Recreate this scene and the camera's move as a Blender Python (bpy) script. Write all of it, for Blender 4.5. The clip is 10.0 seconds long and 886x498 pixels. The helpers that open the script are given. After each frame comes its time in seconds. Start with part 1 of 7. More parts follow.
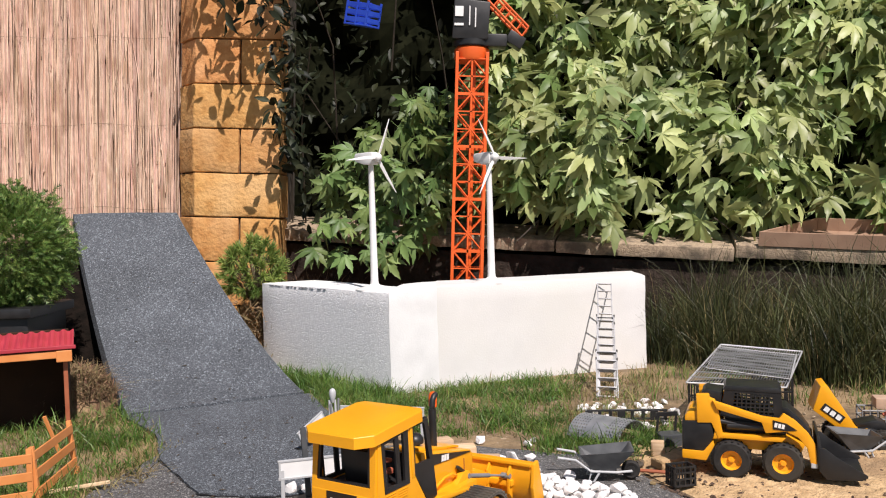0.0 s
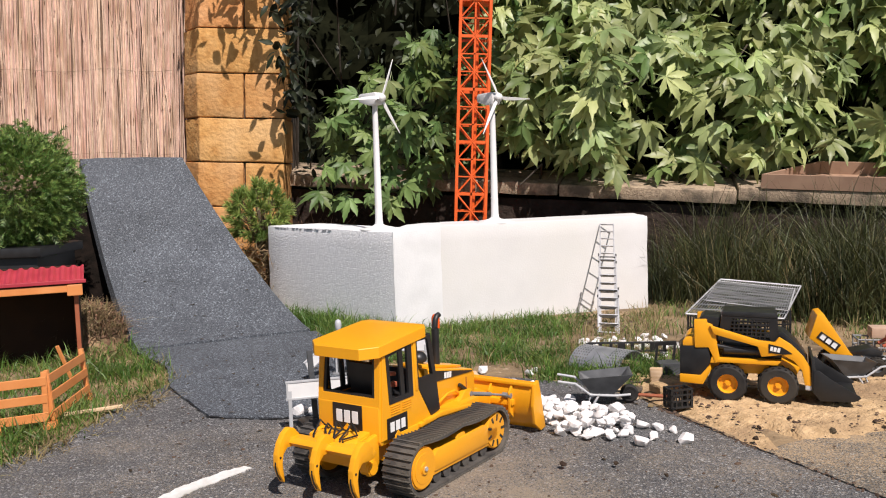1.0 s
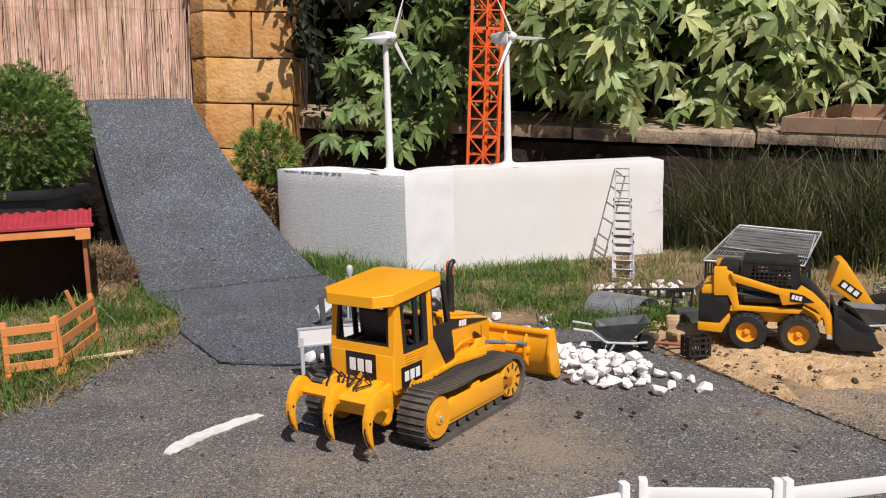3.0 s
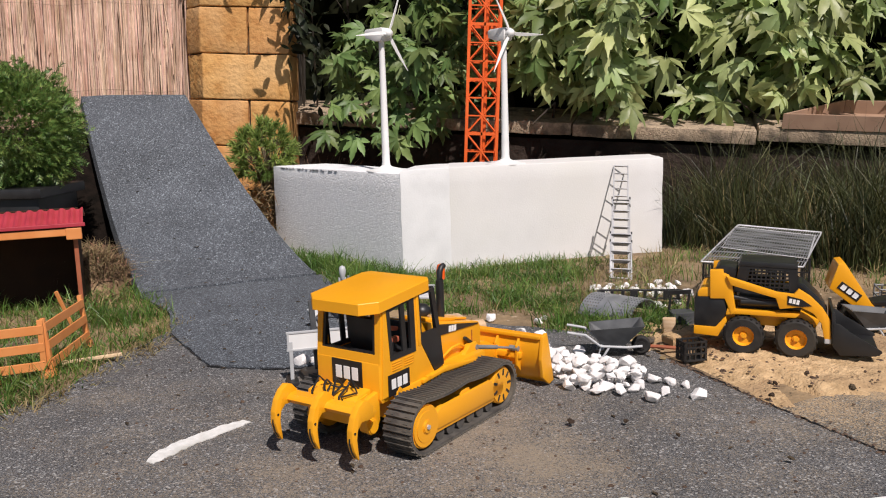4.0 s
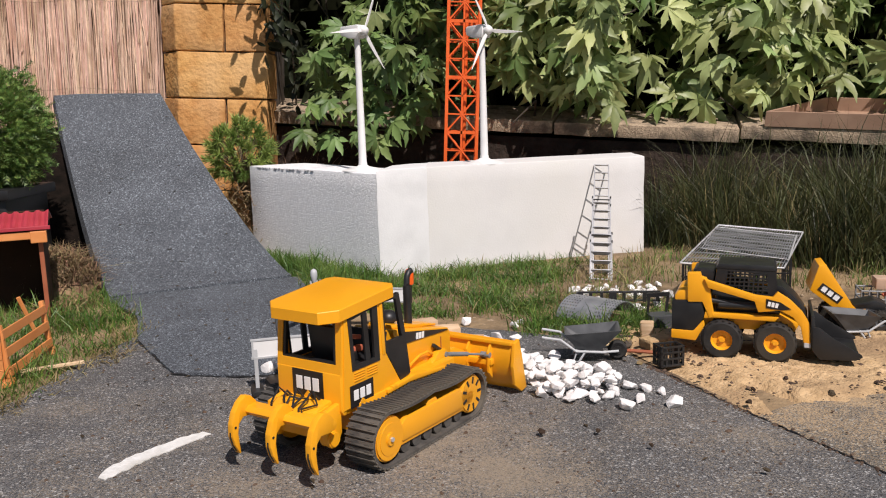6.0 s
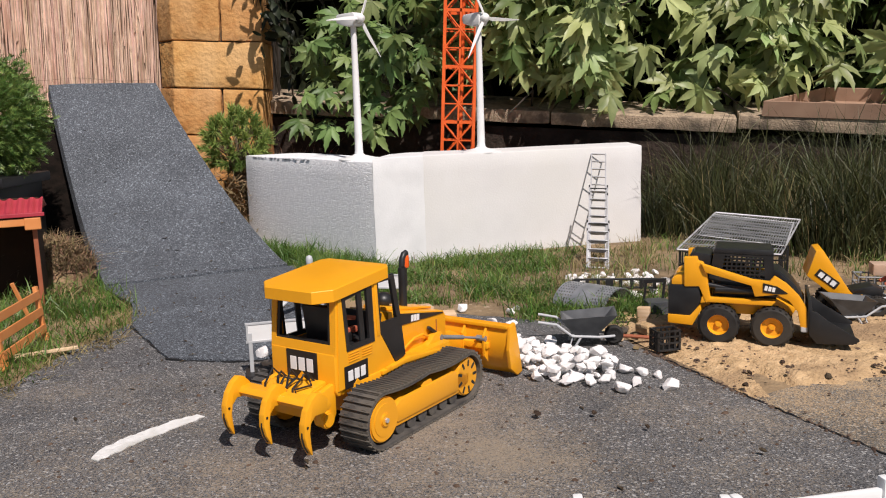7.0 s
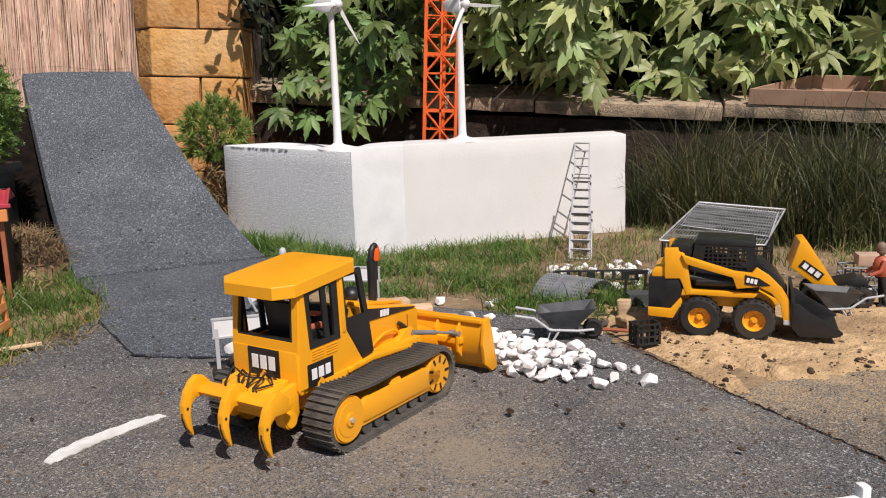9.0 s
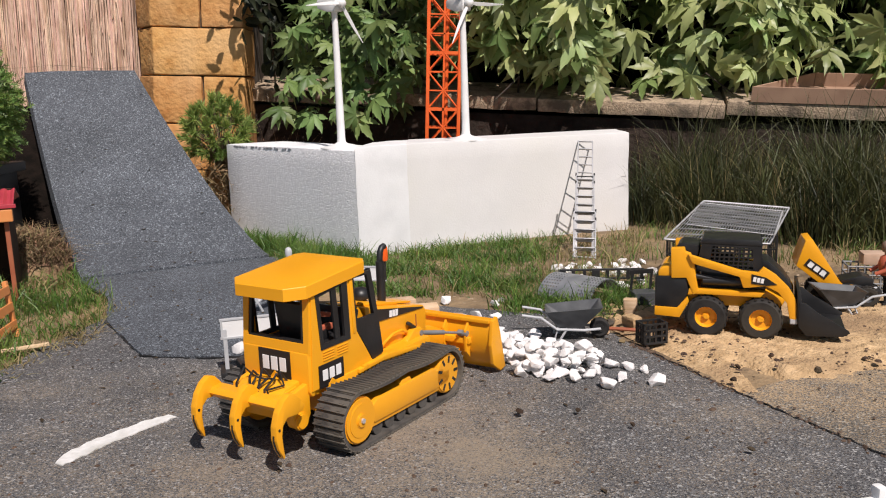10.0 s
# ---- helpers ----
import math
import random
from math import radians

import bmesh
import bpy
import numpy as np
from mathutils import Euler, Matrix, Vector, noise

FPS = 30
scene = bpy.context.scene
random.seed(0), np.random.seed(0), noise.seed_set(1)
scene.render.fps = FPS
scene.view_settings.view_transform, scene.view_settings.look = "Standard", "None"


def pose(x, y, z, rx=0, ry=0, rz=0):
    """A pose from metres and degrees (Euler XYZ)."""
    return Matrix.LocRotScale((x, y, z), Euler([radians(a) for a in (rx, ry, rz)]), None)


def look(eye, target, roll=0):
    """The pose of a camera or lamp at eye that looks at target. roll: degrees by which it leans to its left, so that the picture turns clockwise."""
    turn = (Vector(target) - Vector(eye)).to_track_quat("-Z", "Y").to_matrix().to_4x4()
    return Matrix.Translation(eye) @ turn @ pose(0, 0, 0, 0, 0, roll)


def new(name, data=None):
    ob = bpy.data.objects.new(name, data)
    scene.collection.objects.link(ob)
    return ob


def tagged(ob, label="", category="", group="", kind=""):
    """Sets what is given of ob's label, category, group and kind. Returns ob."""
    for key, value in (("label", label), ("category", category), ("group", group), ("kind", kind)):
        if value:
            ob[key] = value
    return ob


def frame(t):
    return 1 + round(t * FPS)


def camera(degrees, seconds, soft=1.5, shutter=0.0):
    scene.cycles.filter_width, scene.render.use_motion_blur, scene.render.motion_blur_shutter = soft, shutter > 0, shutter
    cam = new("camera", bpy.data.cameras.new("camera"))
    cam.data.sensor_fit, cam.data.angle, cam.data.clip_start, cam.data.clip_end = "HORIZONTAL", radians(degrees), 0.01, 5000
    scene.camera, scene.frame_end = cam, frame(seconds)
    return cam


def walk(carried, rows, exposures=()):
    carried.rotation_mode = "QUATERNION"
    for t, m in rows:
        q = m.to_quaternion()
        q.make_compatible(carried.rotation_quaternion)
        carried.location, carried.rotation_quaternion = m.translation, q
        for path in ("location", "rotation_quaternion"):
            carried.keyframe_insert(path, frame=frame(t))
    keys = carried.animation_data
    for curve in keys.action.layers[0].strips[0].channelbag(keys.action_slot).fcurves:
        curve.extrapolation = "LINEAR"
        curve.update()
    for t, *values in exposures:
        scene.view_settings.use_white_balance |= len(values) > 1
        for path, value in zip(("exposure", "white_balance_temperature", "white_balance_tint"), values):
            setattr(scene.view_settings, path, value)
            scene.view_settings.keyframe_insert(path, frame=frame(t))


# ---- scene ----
cam = camera(55.5, 10.0, soft=1.1)
PATH = [
    (0, (0.006, -0.04, 0.35), (-0.002, 1.958, 0.27), -1.6),
    (0.5, (0.009, -0.056, 0.321), (-0.007, 1.941, 0.207), -1.7),
    (1, (0.008, -0.06, 0.31), (-0.015, 1.932, 0.135), -1.7),
    (1.5, (0.008, -0.059, 0.31), (-0.021, 1.928, 0.08), -1.7),
    (2, (0.007, -0.057, 0.307), (-0.027, 1.925, 0.038), -1.6),
    (2.5, (0.0, -0.045, 0.308), (-0.04, 1.933, 0.015), -1.6),
    (4, (0.016, -0.016, 0.319), (-0.041, 1.957, -0.006), -1.6),
    (4.5, (0.036, -0.003, 0.326), (-0.021, 1.969, -0.003), -1.7),
    (5, (0.045, 0.01, 0.329), (-0.001, 1.982, -0.001), -1.8),
    (5.5, (0.039, 0.014, 0.328), (0.001, 1.986, -0.003), -1.8),
    (7, (0.041, 0.017, 0.305), (0.013, 1.987, -0.035), -1.7),
    (7.5, (0.049, 0.025, 0.307), (0.022, 1.994, -0.044), -1.8),
    (8, (0.06, 0.041, 0.307), (0.037, 2.01, -0.046), -1.8),
    (8.5, (0.064, 0.046, 0.304), (0.047, 2.014, -0.054), -1.8),
    (9, (0.062, 0.047, 0.302), (0.053, 2.014, -0.063), -1.8),
    (9.5, (0.059, 0.043, 0.305), (0.053, 2.009, -0.063), -1.9),
    (10, (0.052, 0.046, 0.306), (0.046, 2.011, -0.066), -1.9),
]
walk(cam, [(t, look(eye, target, roll)) for t, eye, target, roll in PATH], [(0, 0.25), (0.5, 0.24), (1.0, 0.20), (2.0, 0.12), (4.0, 0.0), (10.0, 0.03)])

# ---- light ----
SUN_AZ, SUN_EL = -24.0, 52.0          # bearing from straight behind the eye to the right, and height
world = bpy.data.worlds.new("sky")
scene.world = world
world.use_nodes = True
wn = world.node_tree.nodes
sky = wn.new("ShaderNodeTexSky")
sky.sky_type = "NISHITA"
sky.sun_disc = False
sky.sun_elevation = radians(SUN_EL)
sky.sun_rotation = radians(180.0 + SUN_AZ)
world.node_tree.links.new(sky.outputs[0], wn["Background"].inputs[0])
wn["Background"].inputs[1].default_value = 0.06
sun_data = bpy.data.lights.new("sun", "SUN")
sun_data.energy, sun_data.angle, sun_data.color = 5.0, radians(0.53), (1.0, 0.91, 0.868)
sun = new("sun", sun_data)
_a, _e = radians(SUN_AZ), radians(SUN_EL)
SUN_DIR = Vector((-math.sin(_a) * math.cos(_e), -math.cos(_a) * math.cos(_e), math.sin(_e)))
sun.matrix_world = look(SUN_DIR * 6, (0, 0, 0))


# ---- materials ----
def mat(name, c1, c2=None, scale=40.0, rough=0.6, metal=0.0, bump=0.0, bscale=None, c3=None, fine=0.0, spec=0.5,
        detail=6.0, rnd=0.0, island=False, trans=0.0, coat=0.0, stretch=(1, 1, 1), dist=0.002, pits=False):
    """Principled material: two noise scales of colour, optional random per object or island, and bump."""
    m = bpy.data.materials.new(name)
    m.use_nodes = True
    nt = m.node_tree
    N, L = nt.nodes, nt.links
    b = N["Principled BSDF"]
    b.inputs["Roughness"].default_value = rough
    b.inputs["Metallic"].default_value = metal
    b.inputs["Specular IOR Level"].default_value = spec
    if coat:
        b.inputs["Coat Weight"].default_value = coat
        b.inputs["Coat Roughness"].default_value = 0.15
    tc = N.new("ShaderNodeTexCoord")
    mp = N.new("ShaderNodeMapping")
    mp.inputs["Scale"].default_value = stretch
    L.new(tc.outputs["Object"], mp.inputs["Vector"])
    n1 = N.new("ShaderNodeTexNoise")
    n1.inputs["Scale"].default_value = scale
    n1.inputs["Detail"].default_value = detail
    L.new(mp.outputs[0], n1.inputs["Vector"])
    ramp = N.new("ShaderNodeValToRGB")
    ramp.color_ramp.elements[0].position, ramp.color_ramp.elements[1].position = 0.32, 0.68
    ramp.color_ramp.elements[0].color = (*c1, 1)
    ramp.color_ramp.elements[1].color = (*(c2 or c1), 1)
    L.new(n1.outputs["Fac"], ramp.inputs[0])
    out = ramp.outputs[0]
    if c3:
        n2 = N.new("ShaderNodeTexNoise")
        n2.inputs["Scale"].default_value = scale * 0.17
        n2.inputs["Detail"].default_value = 5
        L.new(mp.outputs[0], n2.inputs["Vector"])
        r2 = N.new("ShaderNodeValToRGB")
        r2.color_ramp.elements[0].position, r2.color_ramp.elements[1].position = 0.48, 0.66
        L.new(n2.outputs["Fac"], r2.inputs[0])
        mx = N.new("ShaderNodeMix")
        mx.data_type = "RGBA"
        L.new(r2.outputs[0], mx.inputs["Factor"])
        L.new(out, mx.inputs["A"])
        mx.inputs["B"].default_value = (*c3, 1)
        out = mx.outputs["Result"]
    if rnd:
        if island:
            g = N.new("ShaderNodeNewGeometry")
            src = g.outputs["Random Per Island"]
        else:
            g = N.new("ShaderNodeObjectInfo")
            src = g.outputs["Random"]
        mr = N.new("ShaderNodeMapRange")
        mr.inputs["To Min"].default_value, mr.inputs["To Max"].default_value = 1 - rnd, 1 + rnd
        L.new(src, mr.inputs["Value"])
        hs = N.new("ShaderNodeHueSaturation")
        L.new(mr.outputs[0], hs.inputs["Value"])
        mh = N.new("ShaderNodeMapRange")
        mh.inputs["To Min"].default_value, mh.inputs["To Max"].default_value = 0.5 - rnd * 0.075, 0.5 + rnd * 0.055
        fr = N.new("ShaderNodeMath")
        fr.operation = "FRACT"
        ml = N.new("ShaderNodeMath")
        ml.operation = "MULTIPLY"
        ml.inputs[1].default_value = 7.31
        L.new(src, ml.inputs[0])
        L.new(ml.outputs[0], fr.inputs[0])
        L.new(fr.outputs[0], mh.inputs["Value"])
        L.new(mh.outputs[0], hs.inputs["Hue"])
        L.new(out, hs.inputs["Color"])
        out = hs.outputs[0]
    L.new(out, b.inputs["Base Color"])
    rr = N.new("ShaderNodeMapRange")
    rr.inputs["To Min"].default_value, rr.inputs["To Max"].default_value = max(rough - 0.1, 0.02), min(rough + 0.12, 1)
    L.new(n1.outputs["Fac"], rr.inputs["Value"])
    L.new(rr.outputs[0], b.inputs["Roughness"])
    if bump:
        n3 = N.new("ShaderNodeTexNoise")
        n3.inputs["Scale"].default_value = bscale or scale
        n3.inputs["Detail"].default_value = 4
        L.new(mp.outputs[0], n3.inputs["Vector"])
        bp = N.new("ShaderNodeBump")
        bp.inputs["Strength"].default_value = bump
        bp.inputs["Distance"].default_value = dist
        if pits:
            cut = N.new("ShaderNodeMapRange")
            cut.interpolation_type = "SMOOTHSTEP"
            cut.inputs["From Min"].default_value, cut.inputs["From Max"].default_value = 0.34, 0.50
            L.new(n3.outputs["Fac"], cut.inputs["Value"])
            L.new(cut.outputs[0], bp.inputs["Height"])
        else:
            L.new(n3.outputs["Fac"], bp.inputs["Height"])
        L.new(bp.outputs[0], b.inputs["Normal"])
    if trans:
        t = N.new("ShaderNodeBsdfTranslucent")
        L.new(out, t.inputs["Color"])
        ms = N.new("ShaderNodeMixShader")
        ms.inputs[0].default_value = trans
        L.new(b.outputs[0], ms.inputs[1])
        L.new(t.outputs[0], ms.inputs[2])
        L.new(ms.outputs[0], N["Material Output"].inputs["Surface"])
    return m


def felt_mat(name, dark, light, chip, sand=None, sand_scale=3.0, cover=(0.5, 0.7), csize=900.0, spot=None):
    """Mineral felt: fine dark and light grains, sparse pale chips, and dusty sand in drifts (thickest round spot)."""
    m = bpy.data.materials.new(name)
    m.use_nodes = True
    N, L = m.node_tree.nodes, m.node_tree.links
    b = N["Principled BSDF"]
    b.inputs["Roughness"].default_value = 0.88
    b.inputs["Specular IOR Level"].default_value = 0.35
    tc = N.new("ShaderNodeTexCoord")

    def cells(size, seed):
        v = N.new("ShaderNodeTexVoronoi")
        v.inputs["Scale"].default_value = size
        mp = N.new("ShaderNodeMapping")
        mp.inputs["Location"].default_value = (seed, seed * 0.7, 0)
        L.new(tc.outputs["Object"], mp.inputs["Vector"])
        L.new(mp.outputs[0], v.inputs["Vector"])
        sep = N.new("ShaderNodeSeparateColor")
        L.new(v.outputs["Color"], sep.inputs[0])
        return v, sep.outputs[0]

    def blend(fac, a, c):
        mx = N.new("ShaderNodeMix")
        mx.data_type = "RGBA"
        L.new(fac, mx.inputs["Factor"])
        L.new(a, mx.inputs["A"])
        if isinstance(c, tuple):
            mx.inputs["B"].default_value = (*c, 1)
        else:
            L.new(c, mx.inputs["B"])
        return mx.outputs["Result"]

    def step_ramp(src, p0, p1):
        r = N.new("ShaderNodeValToRGB")
        r.color_ramp.elements[0].position, r.color_ramp.elements[1].position = p0, p1
        L.new(src, r.inputs[0])
        return r.outputs[0]

    v1, c1 = cells(csize, 0.0)
    v2, c2 = cells(csize * 0.55, 3.3)
    r = N.new("ShaderNodeValToRGB")
    r.color_ramp.elements[0].color = (*dark, 1)
    r.color_ramp.elements[1].color = (*light, 1)
    L.new(c1, r.inputs[0])
    out = blend(step_ramp(c2, 0.90, 0.97), r.outputs[0], chip)
    _, c3 = cells(csize * 1.3, 8.1)
    out = blend(step_ramp(c3, 0.93, 0.98), out, chip)
    nb = N.new("ShaderNodeTexNoise")
    nb.inputs["Scale"].default_value = 9.0
    nb.inputs["Detail"].default_value = 8
    L.new(tc.outputs["Object"], nb.inputs["Vector"])
    hs = N.new("ShaderNodeHueSaturation")
    mr = N.new("ShaderNodeMapRange")
    mr.inputs["To Min"].default_value, mr.inputs["To Max"].default_value = 0.60, 1.40
    L.new(nb.outputs["Fac"], mr.inputs["Value"])
    L.new(mr.outputs[0], hs.inputs["Value"])
    L.new(out, hs.inputs["Color"])
    out = hs.outputs[0]
    if sand:
        ns = N.new("ShaderNodeTexNoise")
        ns.inputs["Scale"].default_value = sand_scale
        ns.inputs["Detail"].default_value = 9
        ns.inputs["Roughness"].default_value = 0.65
        L.new(tc.outputs["Object"], ns.inputs["Vector"])
        src = ns.outputs["Fac"]
        if spot:
            gp = N.new("ShaderNodeMapping")
            gp.inputs["Location"].default_value = (-spot[0] / spot[2], -spot[1] / spot[2], 0)
            gp.inputs["Scale"].default_value = (1 / spot[2], 1 / spot[2], 1)
            L.new(tc.outputs["Object"], gp.inputs["Vector"])
            g = N.new("ShaderNodeTexGradient")
            g.gradient_type = "SPHERICAL"
            L.new(gp.outputs[0], g.inputs["Vector"])
            ml = N.new("ShaderNodeMath")
            ml.operation = "MULTIPLY_ADD"
            ml.inputs[1].default_value = 0.27
            L.new(g.outputs["Fac"], ml.inputs[0])
            L.new(src, ml.inputs[2])
            src = ml.outputs[0]
        _, c4 = cells(csize * 0.9, 5.7)
        ad = N.new("ShaderNodeMath")
        ad.operation = "MULTIPLY_ADD"
        ad.inputs[1].default_value = 0.30
        L.new(c4, ad.inputs[0])
        L.new(src, ad.inputs[2])
        out = blend(step_ramp(ad.outputs[0], cover[0] + 0.15, cover[1] + 0.15), out, sand)
    L.new(out, b.inputs["Base Color"])
    bp = N.new("ShaderNodeBump")
    bp.inputs["Strength"].default_value = 0.55
    bp.inputs["Distance"].default_value = 0.0012
    L.new(v2.outputs["Distance"], bp.inputs["Height"])
    L.new(bp.outputs[0], b.inputs["Normal"])
    return m


M_ROAD = felt_mat("road_felt", (0.018, 0.018, 0.020), (0.148, 0.147, 0.149), (0.34, 0.335, 0.325), (0.26, 0.212, 0.155), 4.0, (0.60, 1.00), 940.0, (0.0, 0.75, 0.42))
M_ROAD2 = felt_mat("dusty_felt", (0.035, 0.033, 0.030), (0.16, 0.15, 0.135), (0.34, 0.32, 0.28), (0.42, 0.30, 0.175), 5.5, (0.44, 0.70), 900.0)
M_RAMP = felt_mat("ramp_felt", (0.014, 0.016, 0.020), (0.124, 0.138, 0.158), (0.255, 0.285, 0.315), csize=880.0)
M_SOIL = mat("soil", (0.115, 0.078, 0.045), (0.27, 0.190, 0.108), 30, 0.95, bump=0.8, bscale=120, c3=(0.33, 0.23, 0.125), dist=0.006)
# Near-black tone standing in for shade beside the ramp and below the reeds.
M_GAP_DARK = mat("gap_shade", (0.006, 0.005, 0.004), (0.014, 0.010, 0.008), 40, 0.95, spec=0.05, bump=0.8, bscale=120, dist=0.006)
M_DEAD = mat("dead_stalk", (0.14, 0.095, 0.045), (0.30, 0.215, 0.105), 20, 0.8, rnd=0.4, island=True)
M_RUSSET = mat("russet_stalk", (0.17, 0.095, 0.055), (0.30, 0.19, 0.11), 20, 0.8, rnd=0.35, island=True)
M_SAND = mat("sand", (0.42, 0.275, 0.136), (0.64, 0.445, 0.245), 70, 0.95, bump=0.9, bscale=300, c3=(0.33, 0.215, 0.115), dist=0.004)
M_STYRO = mat("white_plaster", (0.655, 0.66, 0.66), (0.725, 0.73, 0.73), 25, 0.8, bump=0.25, bscale=320, dist=0.0015)
M_BOARD = mat("off_white_plaster", (0.645, 0.635, 0.625), (0.705, 0.695, 0.685), 18, 0.82, bump=0.25, bscale=320, dist=0.0015, c3=(0.66, 0.65, 0.62))
M_STYRO_CUT = mat("cut_foam", (0.75, 0.755, 0.77), (0.85, 0.855, 0.86), 130, 0.85, bump=0.42, bscale=230, dist=0.0034, pits=True)
M_STONE = mat("sandstone", (0.47, 0.213, 0.060), (0.63, 0.335, 0.118), 34, 0.9, bump=0.6, bscale=95, c3=(0.63, 0.37, 0.165), rnd=0.12, dist=0.006)
M_MORTAR = mat("mortar", (0.05, 0.04, 0.03), (0.10, 0.08, 0.06), 60, 0.95, bump=0.5)
M_COPING = mat("coping", (0.29, 0.215, 0.145), (0.50, 0.385, 0.265), 170, 0.95, bump=0.8, bscale=300, c3=(0.16, 0.125, 0.09), dist=0.004)
# Wall colour carries the shade under the coping and behind the grass.
M_WALL = mat("shade_dark_wall", (0.024, 0.018, 0.015), (0.050, 0.037, 0.030), 20, 0.95, spec=0.08, bump=0.8, bscale=60, dist=0.01)
M_REED = mat("reed", (0.63, 0.42, 0.31), (0.80, 0.595, 0.465), 26, 0.7, rnd=0.30, island=True, stretch=(8, 8, 2.2), c3=(0.50, 0.32, 0.22), bump=0.4, bscale=90)
M_GRASS = mat("grass", (0.062, 0.135, 0.020), (0.150, 0.245, 0.050), 8, 0.5, rnd=0.45, island=True, trans=0.3)
M_STRAW = mat("dry_grass", (0.24, 0.19, 0.08), (0.34, 0.28, 0.13), 8, 0.6, rnd=0.35, island=True, trans=0.25)
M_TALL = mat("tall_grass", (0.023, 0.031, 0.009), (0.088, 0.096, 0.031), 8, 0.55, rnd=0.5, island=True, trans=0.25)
# Dark copy of the bark tone, hedge shade put into its colour.
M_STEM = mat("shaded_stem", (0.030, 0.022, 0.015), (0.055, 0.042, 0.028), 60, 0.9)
M_HAY = mat("hay", (0.16, 0.118, 0.058), (0.33, 0.25, 0.125), 12, 0.7, rnd=0.5, island=True, trans=0.15)
M_LEAF = mat("lobed_leaf", (0.280, 0.360, 0.136), (0.440, 0.505, 0.218), 3, 0.44, rnd=0.34, trans=0.34, spec=0.5)
M_LEAF_J = mat("lobed_leaf_mass", (0.265, 0.340, 0.129), (0.420, 0.485, 0.206), 12, 0.44, rnd=0.42, island=True, trans=0.34, spec=0.5)
# Deeper green leaf copies with the left side's shade put into the colour.
M_LEAF_G = mat("shade_green_leaf", (0.115, 0.190, 0.050), (0.205, 0.295, 0.096), 3, 0.5, rnd=0.28, trans=0.24, spec=0.4)
M_LEAF_GJ = mat("shade_green_leaf_mass", (0.090, 0.155, 0.042), (0.172, 0.252, 0.082), 12, 0.5, rnd=0.34, island=True, trans=0.24, spec=0.4)
# Dark leaf colour lowered further, putting the climber's shade into it.
M_IVY = mat("shade_dark_leaf", (0.009, 0.013, 0.006), (0.026, 0.032, 0.014), 30, 0.5, rnd=0.5, island=True, trans=0.05, spec=0.25)
# Near black, so that the hedge's inner shade lies in the colour.
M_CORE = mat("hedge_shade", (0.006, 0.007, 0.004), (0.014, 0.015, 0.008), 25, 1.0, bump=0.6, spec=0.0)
M_BARK = mat("bark", (0.10, 0.07, 0.045), (0.19, 0.14, 0.09), 60, 0.9, bump=0.7, stretch=(1, 1, 0.3))
M_BACKING = mat("brown_board", (0.13, 0.08, 0.055), (0.24, 0.155, 0.105), 30, 0.9, stretch=(6, 6, 1))
M_THUJA = mat("thuja_leaf", (0.060, 0.125, 0.024), (0.20, 0.31, 0.075), 34, 0.5, rnd=0.48, island=True, trans=0.2)
M_PINE = mat("pine_needle", (0.09, 0.165, 0.032), (0.34, 0.43, 0.105), 14, 0.5, rnd=0.35, island=True, trans=0.2)
M_YELLOW = mat("yellow_plastic", (0.80, 0.345, 0.010), (0.86, 0.385, 0.012), 18, 0.34, c3=(0.75, 0.325, 0.018), bump=0.05, bscale=300)
M_BLACK = mat("black_plastic", (0.010, 0.010, 0.011), (0.020, 0.020, 0.021), 40, 0.42, bump=0.05, bscale=300)
M_DARK = mat("dark_label", (0.012, 0.010, 0.010), (0.02, 0.018, 0.018), 40, 0.35)
M_WHITE = mat("white_plastic", (0.72, 0.72, 0.71), (0.80, 0.80, 0.79), 30, 0.4)
M_LABEL_W = mat("label_white", (0.78, 0.77, 0.75), (0.82, 0.81, 0.80), 30, 0.45)
M_TRACK = mat("track_rubber", (0.045, 0.041, 0.038), (0.095, 0.087, 0.078), 90, 0.7, bump=0.3, bscale=200, c3=(0.115, 0.10, 0.08))
M_TYRE = mat("tyre_rubber", (0.014, 0.013, 0.013), (0.030, 0.028, 0.026), 70, 0.75, bump=0.2, bscale=300, c3=(0.045, 0.039, 0.031), spec=0.3)
M_STEEL = mat("silver_plastic", (0.42, 0.42, 0.43), (0.55, 0.55, 0.56), 60, 0.4, metal=0.35)
M_SHEET = mat("grey_sheet", (0.15, 0.157, 0.17), (0.23, 0.238, 0.25), 50, 0.34)
M_WIRE = mat("galvanised_wire", (0.26, 0.265, 0.27), (0.36, 0.365, 0.37), 60, 0.4, metal=0.5)
M_GREY = mat("grey_plastic", (0.16, 0.165, 0.17), (0.24, 0.245, 0.25), 50, 0.5)
M_TUB = mat("tub_plastic", (0.045, 0.048, 0.052), (0.085, 0.089, 0.094), 50, 0.40)
M_LGREY = mat("pale_grey_plastic", (0.40, 0.41, 0.42), (0.50, 0.51, 0.52), 50, 0.5)
M_CRANE = mat("orange_plastic", (0.70, 0.10, 0.015), (0.78, 0.13, 0.02), 30, 0.42)
M_ORANGE = mat("fence_plastic", (0.62, 0.22, 0.06), (0.70, 0.28, 0.09), 30, 0.5)
M_RED = mat("red_roof_plastic", (0.34, 0.026, 0.042), (0.43, 0.042, 0.062), 30, 0.45)
M_POST = mat("dark_orange_plastic", (0.30, 0.085, 0.04), (0.38, 0.12, 0.055), 30, 0.5)
